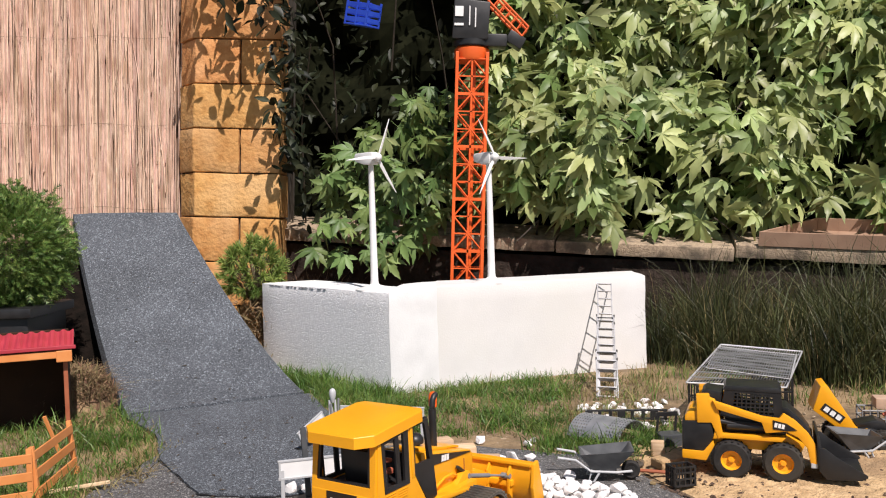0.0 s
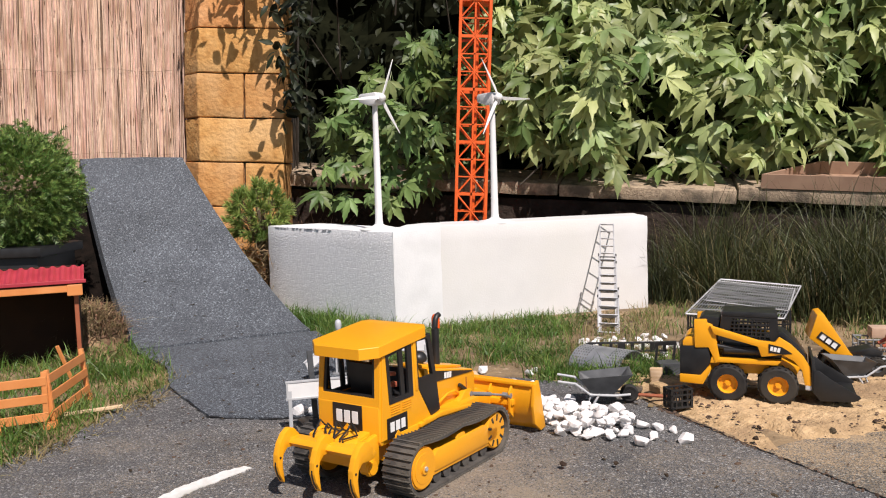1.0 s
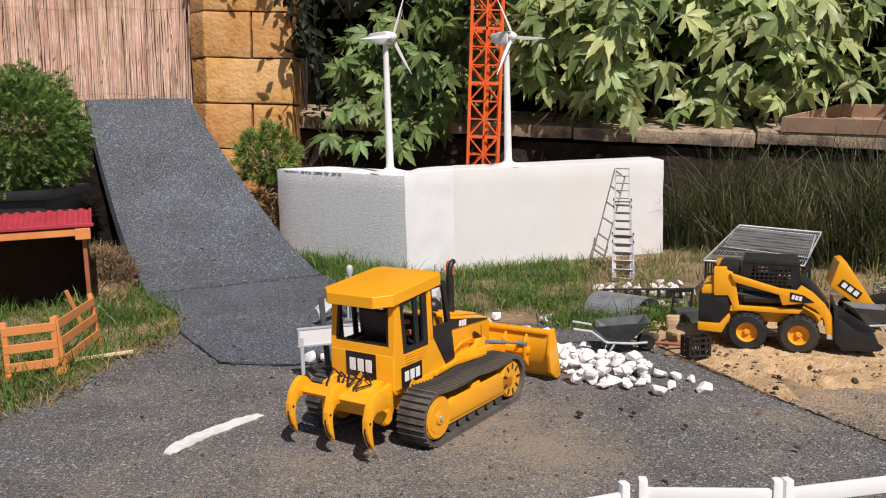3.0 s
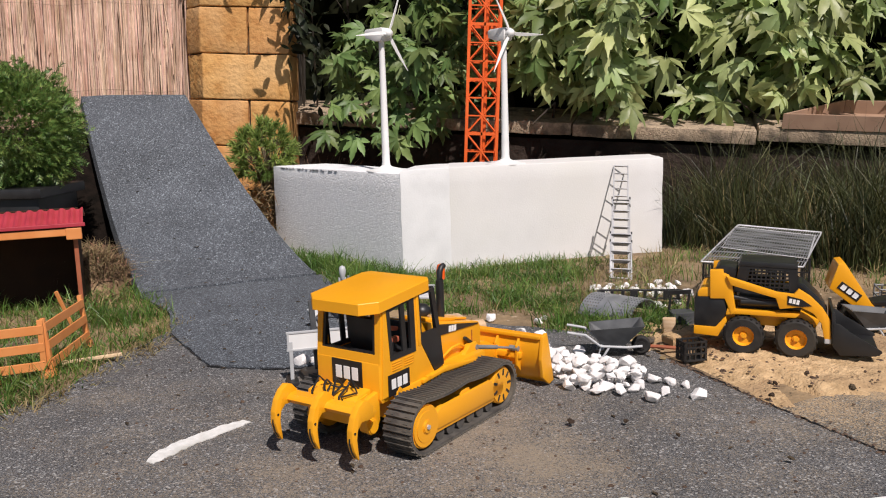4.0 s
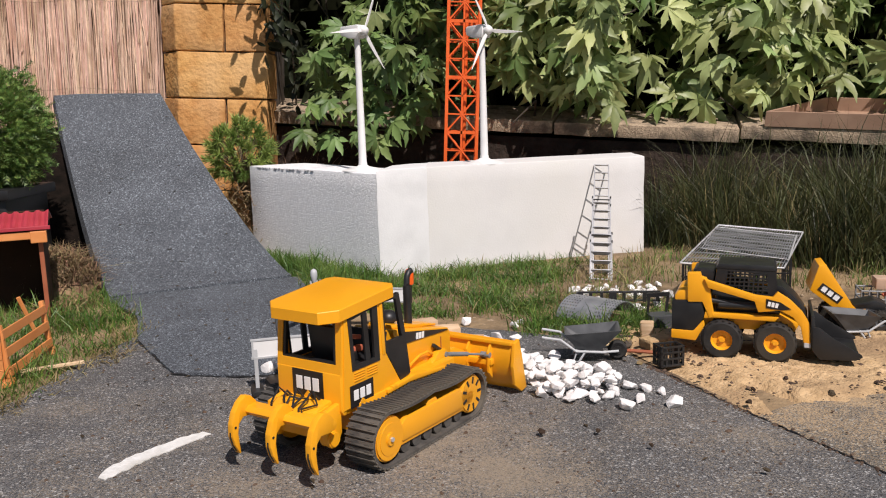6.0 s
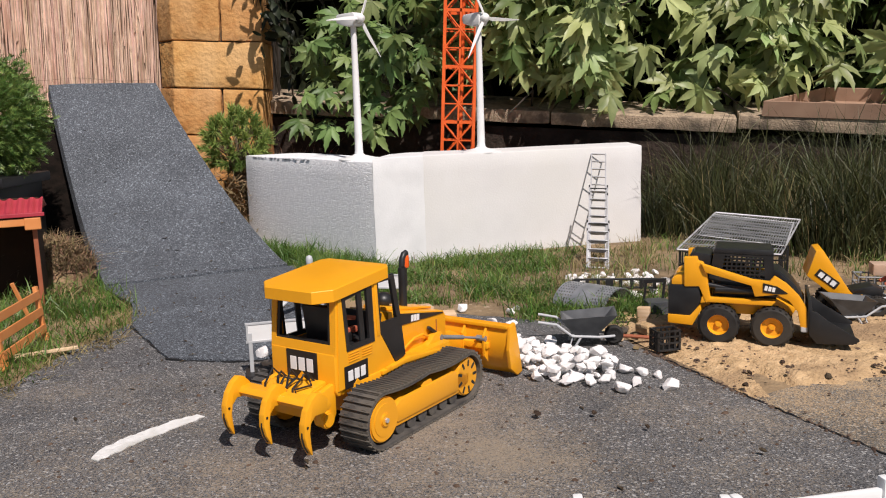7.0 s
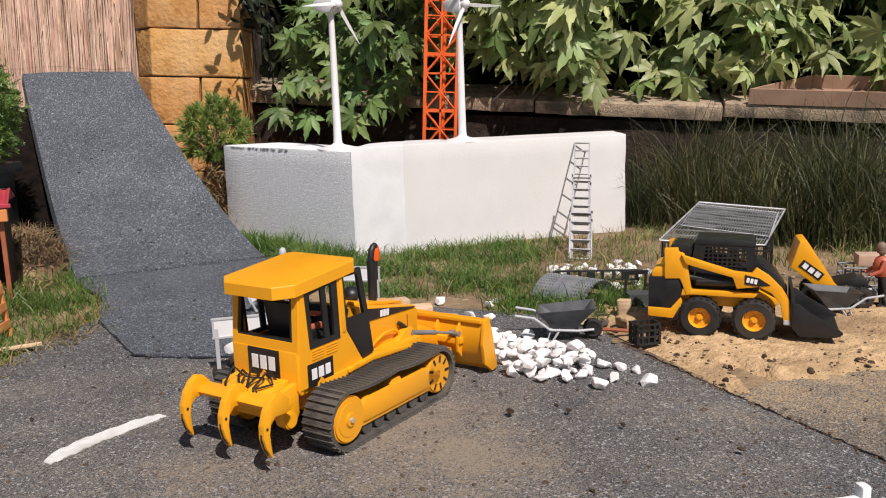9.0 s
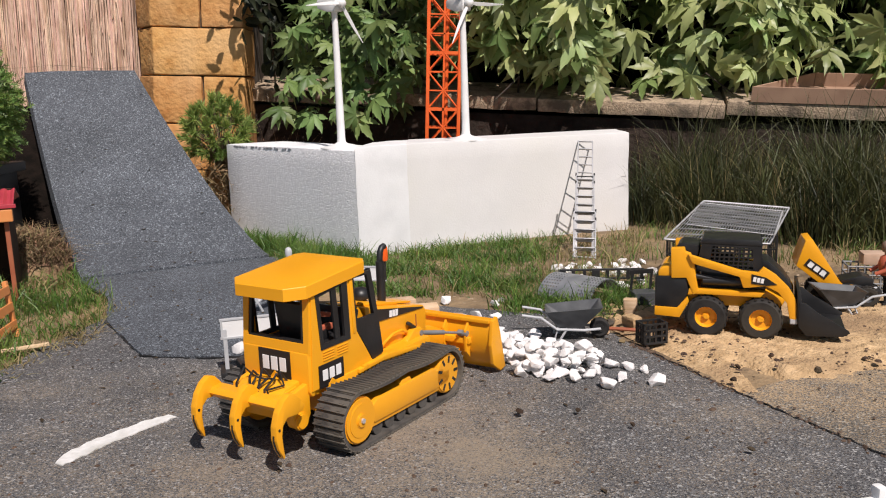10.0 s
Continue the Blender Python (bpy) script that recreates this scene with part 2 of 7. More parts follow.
# Brown taken very dark, with the shelter's inner shade put into it.
M_INSIDE = mat("shade_brown_plastic", (0.030, 0.014, 0.008), (0.045, 0.022, 0.012), 30, 0.7, spec=0.2)
M_BLUE = mat("blue_plastic", (0.02, 0.06, 0.50), (0.03, 0.09, 0.60), 30, 0.4)
M_BOX = mat("brown_card", (0.29, 0.175, 0.115), (0.37, 0.235, 0.155), 20, 0.8, c3=(0.25, 0.155, 0.10))
M_PEBBLE = mat("white_pebble", (0.76, 0.73, 0.71), (0.87, 0.85, 0.83), 60, 0.75, rnd=0.08, bump=0.3, bscale=200)
M_CLOD = mat("dark_clod", (0.045, 0.032, 0.023), (0.110, 0.080, 0.054), 90, 0.95, spec=0.1, bump=0.6, rnd=0.3)
M_PAINT = mat("road_paint", (0.62, 0.61, 0.58), (0.76, 0.75, 0.73), 120, 0.8, bump=0.5, bscale=500, c3=(0.55, 0.54, 0.50))
M_WOOD = mat("pale_wood", (0.52, 0.36, 0.20), (0.66, 0.50, 0.32), 40, 0.7, stretch=(1, 6, 6), rnd=0.15)
M_BRICKTOY = mat("brick_beige", (0.44, 0.30, 0.21), (0.52, 0.37, 0.27), 60, 0.8)
M_SKIN = mat("figure_brown", (0.16, 0.11, 0.08), (0.24, 0.17, 0.12), 30, 0.6)
M_VEST = mat("figure_orange", (0.42, 0.095, 0.05), (0.50, 0.13, 0.07), 30, 0.5)
M_LAMP = mat("beacon_orange", (0.75, 0.10, 0.01), (0.80, 0.14, 0.02), 30, 0.25)


# ---- mesh helpers ----
def part(name, bm, material, parent=None, label="", s=1.0, smooth=0.0):
    """Links a bmesh as one mesh object under a thing or a part."""
    if s != 1.0:
        bmesh.ops.scale(bm, vec=(s, s, s), verts=bm.verts)
    me = bpy.data.meshes.new(name)
    bm.to_mesh(me)
    bm.free()
    me.materials.append(material)
    if smooth:
        me.polygons.foreach_set("use_smooth", [True] * len(me.polygons))
        me.set_sharp_from_angle(angle=radians(smooth))
    ob = new(name, me)
    if parent:
        ob.parent = parent
    if label:
        ob["label"] = label
    return ob


def empty(name, label, category, m=None, group="", kind=""):
    ob = new(name)
    ob.empty_display_size = 0.02
    if m:
        ob.matrix_basis = m
    return tagged(ob, label, category, group, kind)


def box(bm, c, d, bev=0.0, rot=None):
    """A bevelled box with centre c and sizes d."""
    r = bmesh.ops.create_cube(bm, size=1.0)
    vs = r["verts"]
    bmesh.ops.scale(bm, vec=d, verts=vs)
    if bev:
        es = list({e for v in vs for e in v.link_edges})
        vs = [v for v in bmesh.ops.bevel(bm, geom=es, offset=bev, segments=2, affect="EDGES", profile=0.6)["verts"]]
    mtx = Matrix.Translation(c)
    if rot:
        mtx = mtx @ Euler([radians(a) for a in rot]).to_matrix().to_4x4()
    bmesh.ops.transform(bm, matrix=mtx, verts=list(set(vs)))
    return bm


def prism(bm, pts, axis, a, b, bev=0.0):
    """A polygon drawn in the plane across an axis, carried from a to b along it."""
    def at(p, q):
        return {"x": (q, p[0], p[1]), "y": (p[0], q, p[1]), "z": (p[0], p[1], q)}[axis]
    lo = [bm.verts.new(at(p, a)) for p in pts]
    hi = [bm.verts.new(at(p, b)) for p in pts]
    fs = [bm.faces.new(lo), bm.faces.new(hi[::-1])]
    n = len(pts)
    for i in range(n):
        fs.append(bm.faces.new((lo[i], hi[i], hi[(i + 1) % n], lo[(i + 1) % n])))
    bmesh.ops.recalc_face_normals(bm, faces=fs)
    if bev:
        es = list({e for f in fs for e in f.edges})
        bmesh.ops.bevel(bm, geom=es, offset=bev, segments=2, affect="EDGES", profile=0.6)
    return bm


def cyl(bm, p, q, r, r2=None, n=16, bev=0.0):
    """A rod or cone from p to q."""
    p, q = Vector(p), Vector(q)
    d = q - p
    m = Matrix.Translation((p + q) / 2) @ d.to_track_quat("Z", "Y").to_matrix().to_4x4()
    g = bmesh.ops.create_cone(bm, cap_ends=True, segments=n, radius1=r, radius2=r if r2 is None else r2, depth=d.length, matrix=m)
    if bev:
        es = [e for e in {e for v in g["verts"] for e in v.link_edges} if any(len(f.verts) > 4 for f in e.link_faces)]
        bmesh.ops.bevel(bm, geom=es, offset=bev, segments=2, affect="EDGES")
    return bm


def tube(bm, pts, r, n=8, r2=None):
    """A bent rod along points."""
    pts = [Vector(p) for p in pts]
    rings = []
    for i, p in enumerate(pts):
        d = (pts[min(i + 1, len(pts) - 1)] - pts[max(i - 1, 0)]).normalized()
        q = d.to_track_quat("Z", "Y")
        rad = r if r2 is None else r + (r2 - r) * i / (len(pts) - 1)
        rings.append([bm.verts.new(p + q @ Vector((rad * math.cos(2 * math.pi * k / n), rad * math.sin(2 * math.pi * k / n), 0))) for k in range(n)])
    for a, b in zip(rings, rings[1:]):
        for k in range(n):
            bm.faces.new((a[k], a[(k + 1) % n], b[(k + 1) % n], b[k]))
    bm.faces.new(rings[0][::-1])
    bm.faces.new(rings[-1])
    return bm


def lathe(bm, prof, n=24, m=None, caps=True):
    """A turned shape from (radius, height) pairs about z."""
    rings = []
    for r, z in prof:
        rings.append([bm.verts.new((max(r, 1e-5) * math.cos(2 * math.pi * k / n), max(r, 1e-5) * math.sin(2 * math.pi * k / n), z)) for k in range(n)])
    fs = []
    for a, b in zip(rings, rings[1:]):
        for k in range(n):
            fs.append(bm.faces.new((a[k], a[(k + 1) % n], b[(k + 1) % n], b[k])))
    if caps:
        fs.append(bm.faces.new(rings[0][::-1]))
        fs.append(bm.faces.new(rings[-1]))
    if m:
        bmesh.ops.transform(bm, matrix=m, verts=[v for ring in rings for v in ring])
    return bm


def raw(name, verts, faces, material, parent=None, smooth=False):
    me = bpy.data.meshes.new(name)
    me.from_pydata(verts, [], faces)
    me.materials.append(material)
    if smooth:
        me.polygons.foreach_set("use_smooth", [True] * len(me.polygons))
    me.update()
    ob = new(name, me)
    if parent:
        ob.parent = parent
    return ob


def B():
    return bmesh.new()


def fbm(x, y, s, seed=0.0):
    return noise.fractal((x * s + seed, y * s - seed, seed), 1.0, 2.0, 4)


def ground_z(x, y):
    """The yard: level at the road, rising a little towards the sand and the wall."""
    z = -0.004
    z += 0.008 * min(max((y - 1.25) / 0.4, 0), 1) * min(max((x + 0.1) / 0.3, 0), 1)
    return z


# ---- ground ----
def make_ground():
    xs = [-40, -12, -4, -2] + [-1.4 + 0.05 * i for i in range(57)] + [1.6, 2, 4, 12, 40]
    ys = [-40, -12, -4, -1] + [-0.4 + 0.05 * i for i in range(57)] + [2.6, 4, 12, 40, 120]
    V = [(x, y, ground_z(x, y) + (0.004 * fbm(x, y, 6) if abs(x) < 1.5 and 0 < y < 2.5 else 0)) for y in ys for x in xs]
    n = len(xs)
    F = [(j * n + i, j * n + i + 1, (j + 1) * n + i + 1, (j + 1) * n + i) for j in range(len(ys) - 1) for i in range(n - 1)]
    return tagged(raw("ground", V, F, M_SOIL, smooth=True), "brown garden soil with grit, partly grown over", "ground", kind="structure")


def sheet(name, outline, z, thick, material, label, category, wob=0.003, seed=1):
    """A thin laid sheet with a slightly uneven edge."""
    rnd = random.Random(seed)
    pts = []
    for i, p in enumerate(outline):
        q = outline[(i + 1) % len(outline)]
        d = math.hypot(q[0] - p[0], q[1] - p[1])
        k = max(1, min(30, int(d / 0.03)))
        for j in range(k):
            f = j / k
            x, y = p[0] + (q[0] - p[0]) * f, p[1] + (q[1] - p[1]) * f
            w = wob if max(abs(x), abs(y)) < 1.7 else 0
            pts.append((x + rnd.uniform(-w, w), y + rnd.uniform(-w, w)))
    bm = B()
    prism(bm, pts, "z", z - thick, z)
    bmesh.ops.triangulate(bm, faces=[f for f in bm.faces if len(f.verts) > 4])
    return tagged(part(name, bm, material), label, category, kind="structure")


make_ground()
sheet("road", [(-0.62, -1.2), (1.0, -1.2), (0.47, 0.52), (0.408, 0.685), (0.341, 0.836), (0.289, 0.968), (0.255, 1.06), (0.19, 1.16), (0.02, 1.23),
               (-0.12, 1.24), (-0.30, 1.30), (-0.44, 1.23), (-0.46, 1.114), (-0.476, 0.946), (-0.51, 0.862), (-0.58, 0.72), (-0.75, 0.4)],
      0.0, 0.010, M_ROAD, "worn dark grey mineral felt laid as a road, dusted with sand", "road", 0.004, 3)
sheet("side_road", [(0.34, 0.842), (0.41, 0.69), (0.475, 0.525), (1.0, -1.1), (1.6, -1.1), (1.5, 0.9), (0.75, 0.935), (0.415, 0.885)],
      -0.0015, 0.010, M_ROAD2, "grey mineral felt half covered with yellow sand", "road", 0.003, 4)


def sand_patch():
    """The sand bed under the small loader, a low uneven heap."""
    V, F = [], []
    nx, ny = 260, 140
    for j in range(ny + 1):
        for i in range(nx + 1):
            u, v = i / nx, j / ny
            y = 0.845 + 0.40 * v
            x0 = 0.345 - 0.33 * (y - 0.836)
            x = x0 + (1.15 - x0) * u
            edge = min(u * 14, 1, (1 - u) * 14, (1 - v) * 5)
            low = 0.874 + 0.42 * max(0, x - 0.44) + 0.044 * min(max((0.405 - x) / 0.03, 0), 1) + 0.012 * fbm(x, y, 16, 4) + 0.012 * fbm(x, y, 60, 2) if x > 0.36 else 0.83
            e2 = min(max((y - low) / 0.03, 0), 1)
            h = 0.0062 * min(edge, e2) ** 0.6 + 0.0028 * fbm(x, y, 26, 2) * min(edge, e2)
            h += (0.0022 * fbm(x, y, 80, 7) + 0.0012 * fbm(x, y, 190, 3)) * min(edge, e2)
            V.append((x, y, h - 0.004 * (1 - min(edge, e2))))
    n = nx + 1
    for j in range(ny):
        for i in range(nx):
            F.append((j * n + i, j * n + i + 1, (j + 1) * n + i + 1, (j + 1) * n + i))
    tagged(raw("sand", V, F, M_SAND, smooth=True), "yellow builders' sand spread thinly with dark crumbs", "sand", kind="structure")


sand_patch()


def felt_edge(way, r, z, seed, label):
    """The frayed black edge of a felt sheet."""
    rnd = random.Random(seed)
    pts = []
    for (x0, y0), (x1, y1) in zip(way, way[1:]):
        k = int(math.hypot(x1 - x0, y1 - y0) / 0.008)
        for i in range(k):
            f = i / k
            pts.append((x0 + (x1 - x0) * f + rnd.uniform(-0.0018, 0.0018), y0 + (y1 - y0) * f + rnd.uniform(-0.0018, 0.0018), z + rnd.uniform(-0.0012, 0.0010)))
    bm = B()
    tube(bm, pts, r, 5)
    tagged(part("felt_edge", bm, M_BLACK), label, "felt edge", kind="structure")


felt_edge([(0.272, 1.01), (0.289, 0.968), (0.341, 0.836), (0.408, 0.685), (0.47, 0.52)], 0.0011, 0.0, 15, "frayed black edge of the road felt")
felt_edge([(-0.425, 1.185), (-0.318, 1.0225), (-0.229, 1.0075), (-0.125, 1.019)], 0.0011, 0.0012, 16, "torn black edge of the felt mat below the ramp")


def lane_mark():
    rnd = random.Random(5)
    a, b = Vector((-0.285, 0.722)), Vector((-0.221, 0.827))
    d = (b - a).normalized()
    n = Vector((-d.y, d.x))
    pts = []
    for side in (1, -1):
        row = []
        for i in range(25):
            f = i / 24
            w = 0.0095 * (0.55 + 0.45 * min(1, 6 * f, 6 * (1 - f))) + rnd.uniform(-0.0016, 0.0016)
            row.append(tuple(a.lerp(b, f) + n * (side * w + 0.009 * math.sin(math.pi * f ** 0.75))))
        pts += row if side == 1 else row[::-1]
    bm = B()
    prism(bm, pts, "z", 0.0002, 0.0012)
    tagged(part("lane_mark", bm, M_PAINT), "short hand-painted white road marking on grey felt", "road marking", kind="structure")


lane_mark()


# ---- ramp ----
def ramp_point(u, v):
    """u along the slope, v across from its outer to its inner edge."""
    l = Vector((-0.58 - 0.382 * u, 1.47 + 0.68 * u, 0.372 * u ** 1.52))
    r = Vector((-0.285 - 0.408 * u, 1.62 + 0.53 * u, 0.368 * u ** 1.27))
    p = l.lerp(r, v)
    p.z += 0.002 * math.sin(math.pi * v) * u + 0.0016 * fbm(p.x, p.y, 14, 3)
    return p


def make_ramp():
    root = empty("ramp", "steep curved ramp of speckled grey felt against a reed screen", "ramp", pose(0, 0, 0))
    V, F = [], []
    nu, nv = 40, 20
    for lay in (0.008, -0.004):
        for i in range(nu + 1):
            for j in range(nv + 1):
                p = ramp_point(i / nu, j / nv)
                V.append((p.x, p.y, p.z + lay))
    n = nv + 1
    off = (nu + 1) * n
    for i in range(nu):
        for j in range(nv):
            a = i * n + j
            F.append((a, a + 1, a + n + 1, a + n))
            F.append((off + a, off + a + n, off + a + n + 1, off + a + 1))
    for i in range(nu):
        for j in (0, nv):
            a = i * n + j
            F.append((a, a + n, off + a + n, off + a))
    for j in range(nv):
        for i in (0, nu):
            a = i * n + j
            F.append((a, a + 1, off + a + 1, off + a))
    ob = raw("slope", V, F, M_RAMP, root)
    # the folded-down strip along the outer edge
    V, F = [], []
    for i in range(nu + 1):
        p = ramp_point(i / nu, 0)
        q = ramp_point(i / nu, 0.1)
        d = (p - q).normalized()
        h = 0.018 * min(1, i / 6)
        V += [(p.x, p.y, p.z + 0.007), (p.x + d.x * 0.004, p.y + d.y * 0.004, p.z - h), (p.x + d.x * 0.001, p.y + d.y * 0.001, p.z - h), (p.x, p.y, p.z - 0.003)]
    for i in range(nu):
        for k in range(4):
            a, b = i * 4 + k, i * 4 + (k + 1) % 4
            F.append((a, b, b + 4, a + 4))
    raw("edge_strip", V, F, M_RAMP, root)
    # added near-black board: the shade under the slope is put into it
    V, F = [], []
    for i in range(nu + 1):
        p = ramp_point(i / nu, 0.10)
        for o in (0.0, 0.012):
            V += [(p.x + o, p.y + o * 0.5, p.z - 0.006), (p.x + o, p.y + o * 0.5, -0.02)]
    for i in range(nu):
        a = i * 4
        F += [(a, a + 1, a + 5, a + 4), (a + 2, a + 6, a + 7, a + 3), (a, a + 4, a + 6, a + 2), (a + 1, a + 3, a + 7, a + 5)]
    sk = raw("shade_board", V, F, M_GAP_DARK, root)
    sk["label"] = "added dark board in place of the shade under the slope"
    bm = B()
    for v in (0.25, 0.8):
        p = ramp_point(0.93, v)
        box(bm, (p.x, p.y, p.z / 2 - 0.01), (0.03, 0.03, p.z - 0.02), 0.002)
    part("prop", bm, M_WALL, root, "dark timber prop")
    return root


make_ramp()
sheet("ramp_mat", [(-0.585, 1.47), (-0.479, 1.331), (-0.425, 1.185), (-0.318, 1.023), (-0.229, 1.008), (-0.12, 1.02), (-0.13, 1.2), (-0.2, 1.42), (-0.272, 1.625)],
      0.0036, 0.0036, M_RAMP, "speckled grey mineral felt sheet at the foot of the ramp", "felt mat", 0.0016, 9)


# ---- white wall block ----
def make_block():
    root = empty("foam_wall", "angled white foam block wall with rough cut end", "foam wall", pose(0, 0, 0))
    A_, B_, C_, D_ = (-0.437, 1.962), (-0.111, 1.617), (-0.02, 1.655), (0.439, 1.800)
    E_, F_, G_ = (0.445, 1.955), (-0.02, 1.81), (-0.32, 2.03)
    def block(name, pts, z0, z1, material, label):
        rnd = random.Random(len(pts))
        bm = B()
        prism(bm, pts, "z", z0, z1, 0.003)
        bmesh.ops.triangulate(bm, faces=[f for f in bm.faces if len(f.verts) > 4])
        bmesh.ops.subdivide_edges(bm, edges=[e for e in bm.edges if e.calc_length() > 0.03], cuts=6, use_grid_fill=True)
        for v in bm.verts:
            k = noise.noise(v.co * 30) * 0.0012 + noise.noise(v.co * 9) * 0.002
            v.co += Vector((k, -k, k * 0.6))
        return part(name, bm, material, root, label, smooth=40)
    block("cut_end", [A_, (B_[0] + 0.0005, B_[1] + 0.0015), (B_[0] + 0.02, B_[1] + 0.14), G_], -0.02, 0.200, M_STYRO_CUT, "rough grey-white cut face with chipped top edge")
    block("corner_slab", [B_, C_, (C_[0] + 0.012, C_[1] + 0.0065), (C_[0] + 0.008, C_[1] + 0.150), (B_[0] + 0.02, B_[1] + 0.142)], -0.02, 0.206, M_STYRO, "smooth white painted face")
    block("front_slab", [(C_[0] + 0.0004, C_[1] + 0.0012), (D_[0], D_[1] + 0.001), E_, F_], -0.02, 0.2065, M_BOARD, "smooth off-white painted face")
    rnd = random.Random(4)
    bm = B()
    for i in range(40):
        f = rnd.uniform(0.08, 0.55) if i % 3 else rnd.uniform(0.10, 0.4)
        x, y = A_[0] + (B_[0] - A_[0]) * f, A_[1] + (B_[1] - A_[1]) * f
        box(bm, (x, y, 0.1975 + rnd.uniform(-0.001, 0.0008)), (rnd.uniform(0.002, 0.009), 0.0020, rnd.uniform(0.0005, 0.0011)), 0.0002, (rnd.uniform(-20, 20), rnd.uniform(-12, 12), -47))
    part("chipped_edge", bm, M_GREY, root, "dark chips along the top edge")


make_block()


# ---- pillar of sandstone blocks ----
def make_pillar():
    root = empty("pillar", "pillar of rough yellow sandstone blocks with dark joints", "pillar", pose(-0.703, 2.2, 0.0, 0, 2.6, 0), kind="structure")
    bm = B()
    prism(bm, [(0.028, 0.014), (0.24, 0.014), (0.24, 0.28), (-0.032, 0.28), (-0.032, 0.085)], "z", -0.05, 1.42)
    part("mortar_core", bm, M_MORTAR, root)
    rnd = random.Random(8)
    def stone(poly, z0, z1, seed):
        bm = B()
        prism(bm, poly, "z", z0, z1, 0.0032)
        bmesh.ops.triangulate(bm, faces=[f for f in bm.faces if len(f.verts) > 4])
        bmesh.ops.subdivide_edges(bm, edges=[e for e in bm.edges if e.calc_length() > 0.04], cuts=3, use_grid_fill=True)
        for v in bm.verts:
            k = noise.noise(v.co * 22 + Vector((seed, 0, 0))) * 0.006 + noise.noise(v.co * 60) * 0.0025
            v.co += Vector((k * 0.4, -abs(k), k * 0.3))
        part("stone", bm, M_STONE, root, smooth=50)
    for c in range(12):
        z0 = 0.014 + 0.1178 * c
        z1 = z0 + 0.1145
        o = rnd.uniform(-0.003, 0.003)
        left = [(-0.036 + o, 0.075), (0.022 + o, 0.0)]
        if c % 2 == 0:
            stone([left[0], left[1], (0.1415, 0.0), (0.1415, 0.12), (-0.036, 0.12)], z0, z1, c)
            stone([(0.1465, 0.001), (0.249, 0.002), (0.249, 0.12), (0.1465, 0.12)], z0, z1, c + 40)
        else:
            stone([left[0], left[1], (0.252, 0.0), (0.252, 0.12), (-0.036, 0.12)], z0, z1, c + 20)


make_pillar()


def make_shade_bank():
    """Added near-black bank, in place of shade at the reed screen's foot."""
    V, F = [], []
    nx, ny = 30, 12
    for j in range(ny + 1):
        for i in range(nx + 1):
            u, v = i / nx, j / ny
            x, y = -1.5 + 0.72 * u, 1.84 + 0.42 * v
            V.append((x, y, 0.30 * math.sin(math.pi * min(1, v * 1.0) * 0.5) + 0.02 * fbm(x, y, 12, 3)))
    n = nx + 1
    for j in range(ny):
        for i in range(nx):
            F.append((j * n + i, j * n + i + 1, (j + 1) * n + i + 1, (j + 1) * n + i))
    tagged(raw("shade_bank", V, F, M_GAP_DARK, smooth=True), "added near-black bank in place of the shade below the reed screen", "earth bank", kind="structure")


make_shade_bank()


# ---- reed screen ----
def make_reeds():
    root = empty("reed_screen", "tall screen of pale dried reeds wired side by side", "reed screen", pose(-0.752, 2.30, 0, 0, 2.0, 0))
    rnd = random.Random(11)
    V, F = [], []
    def reed(x, y, r, lean, z1):
        b = len(V)
        k = 5
        for i in range(5):
            f = i / 4
            for a in range(k):
                t = 2 * math.pi * a / k
                rr = r * (1 - 0.25 * f)
                V.append((x + lean * f + 0.003 * math.sin(5 * f + x * 190) + rr * math.cos(t), y + rr * math.sin(t), z1 * f))
        for i in range(4):
            for a in range(k):
                F.append((b + i * k + a, b + i * k + (a + 1) % k, b + (i + 1) * k + (a + 1) % k, b + (i + 1) * k + a))
    x = 0.0
    while x > -0.78:
        panel = 0.0 if x > -0.245 else 0.016
        reed(x, rnd.uniform(-0.002, 0.004) + panel, rnd.uniform(0.0009, 0.0021), rnd.uniform(-0.030, 0.030), 1.15 + rnd.uniform(-0.06, 0.1))
        if rnd.random() < 0.95:
            reed(x + 0.0018, rnd.uniform(0.004, 0.009) + panel, rnd.uniform(0.0010, 0.0022), rnd.uniform(-0.035, 0.035), 1.2)
        if rnd.random() < 0.8:
            z0 = rnd.uniform(0.0, 0.9)
            b0 = len(V)
            reed(x + rnd.uniform(-0.003, 0.003), rnd.uniform(-0.006, -0.002) + panel, rnd.uniform(0.0007, 0.0014), rnd.uniform(-0.020, 0.020), rnd.uniform(0.08, 0.34))
            V[b0:] = [(p[0], p[1], p[2] + z0) for p in V[b0:]]
        x -= rnd.uniform(0.0020, 0.0040) if abs(x + 0.245) > 0.004 else 0.006
    ob = raw("reeds", V, F, M_REED, root)
    ob["kind"] = "stuff"
    for z in (0.16, 0.39, 0.62, 0.86, 1.08):
        bm = B()
        tube(bm, [(-0.78 + 0.04 * i, -0.0035 + (0.016 if -0.78 + 0.04 * i < -0.245 else 0), z + 0.004 * math.sin(i)) for i in range(20)], 0.0004, 5)
        part("wire", bm, M_BARK, root)
    bm = B()
    box(bm, (-0.4, 0.04, 0.6), (0.85, 0.02, 1.3), 0.002)
    part("backing_board", bm, M_BACKING, root, "brown boards behind the reeds")


make_reeds()


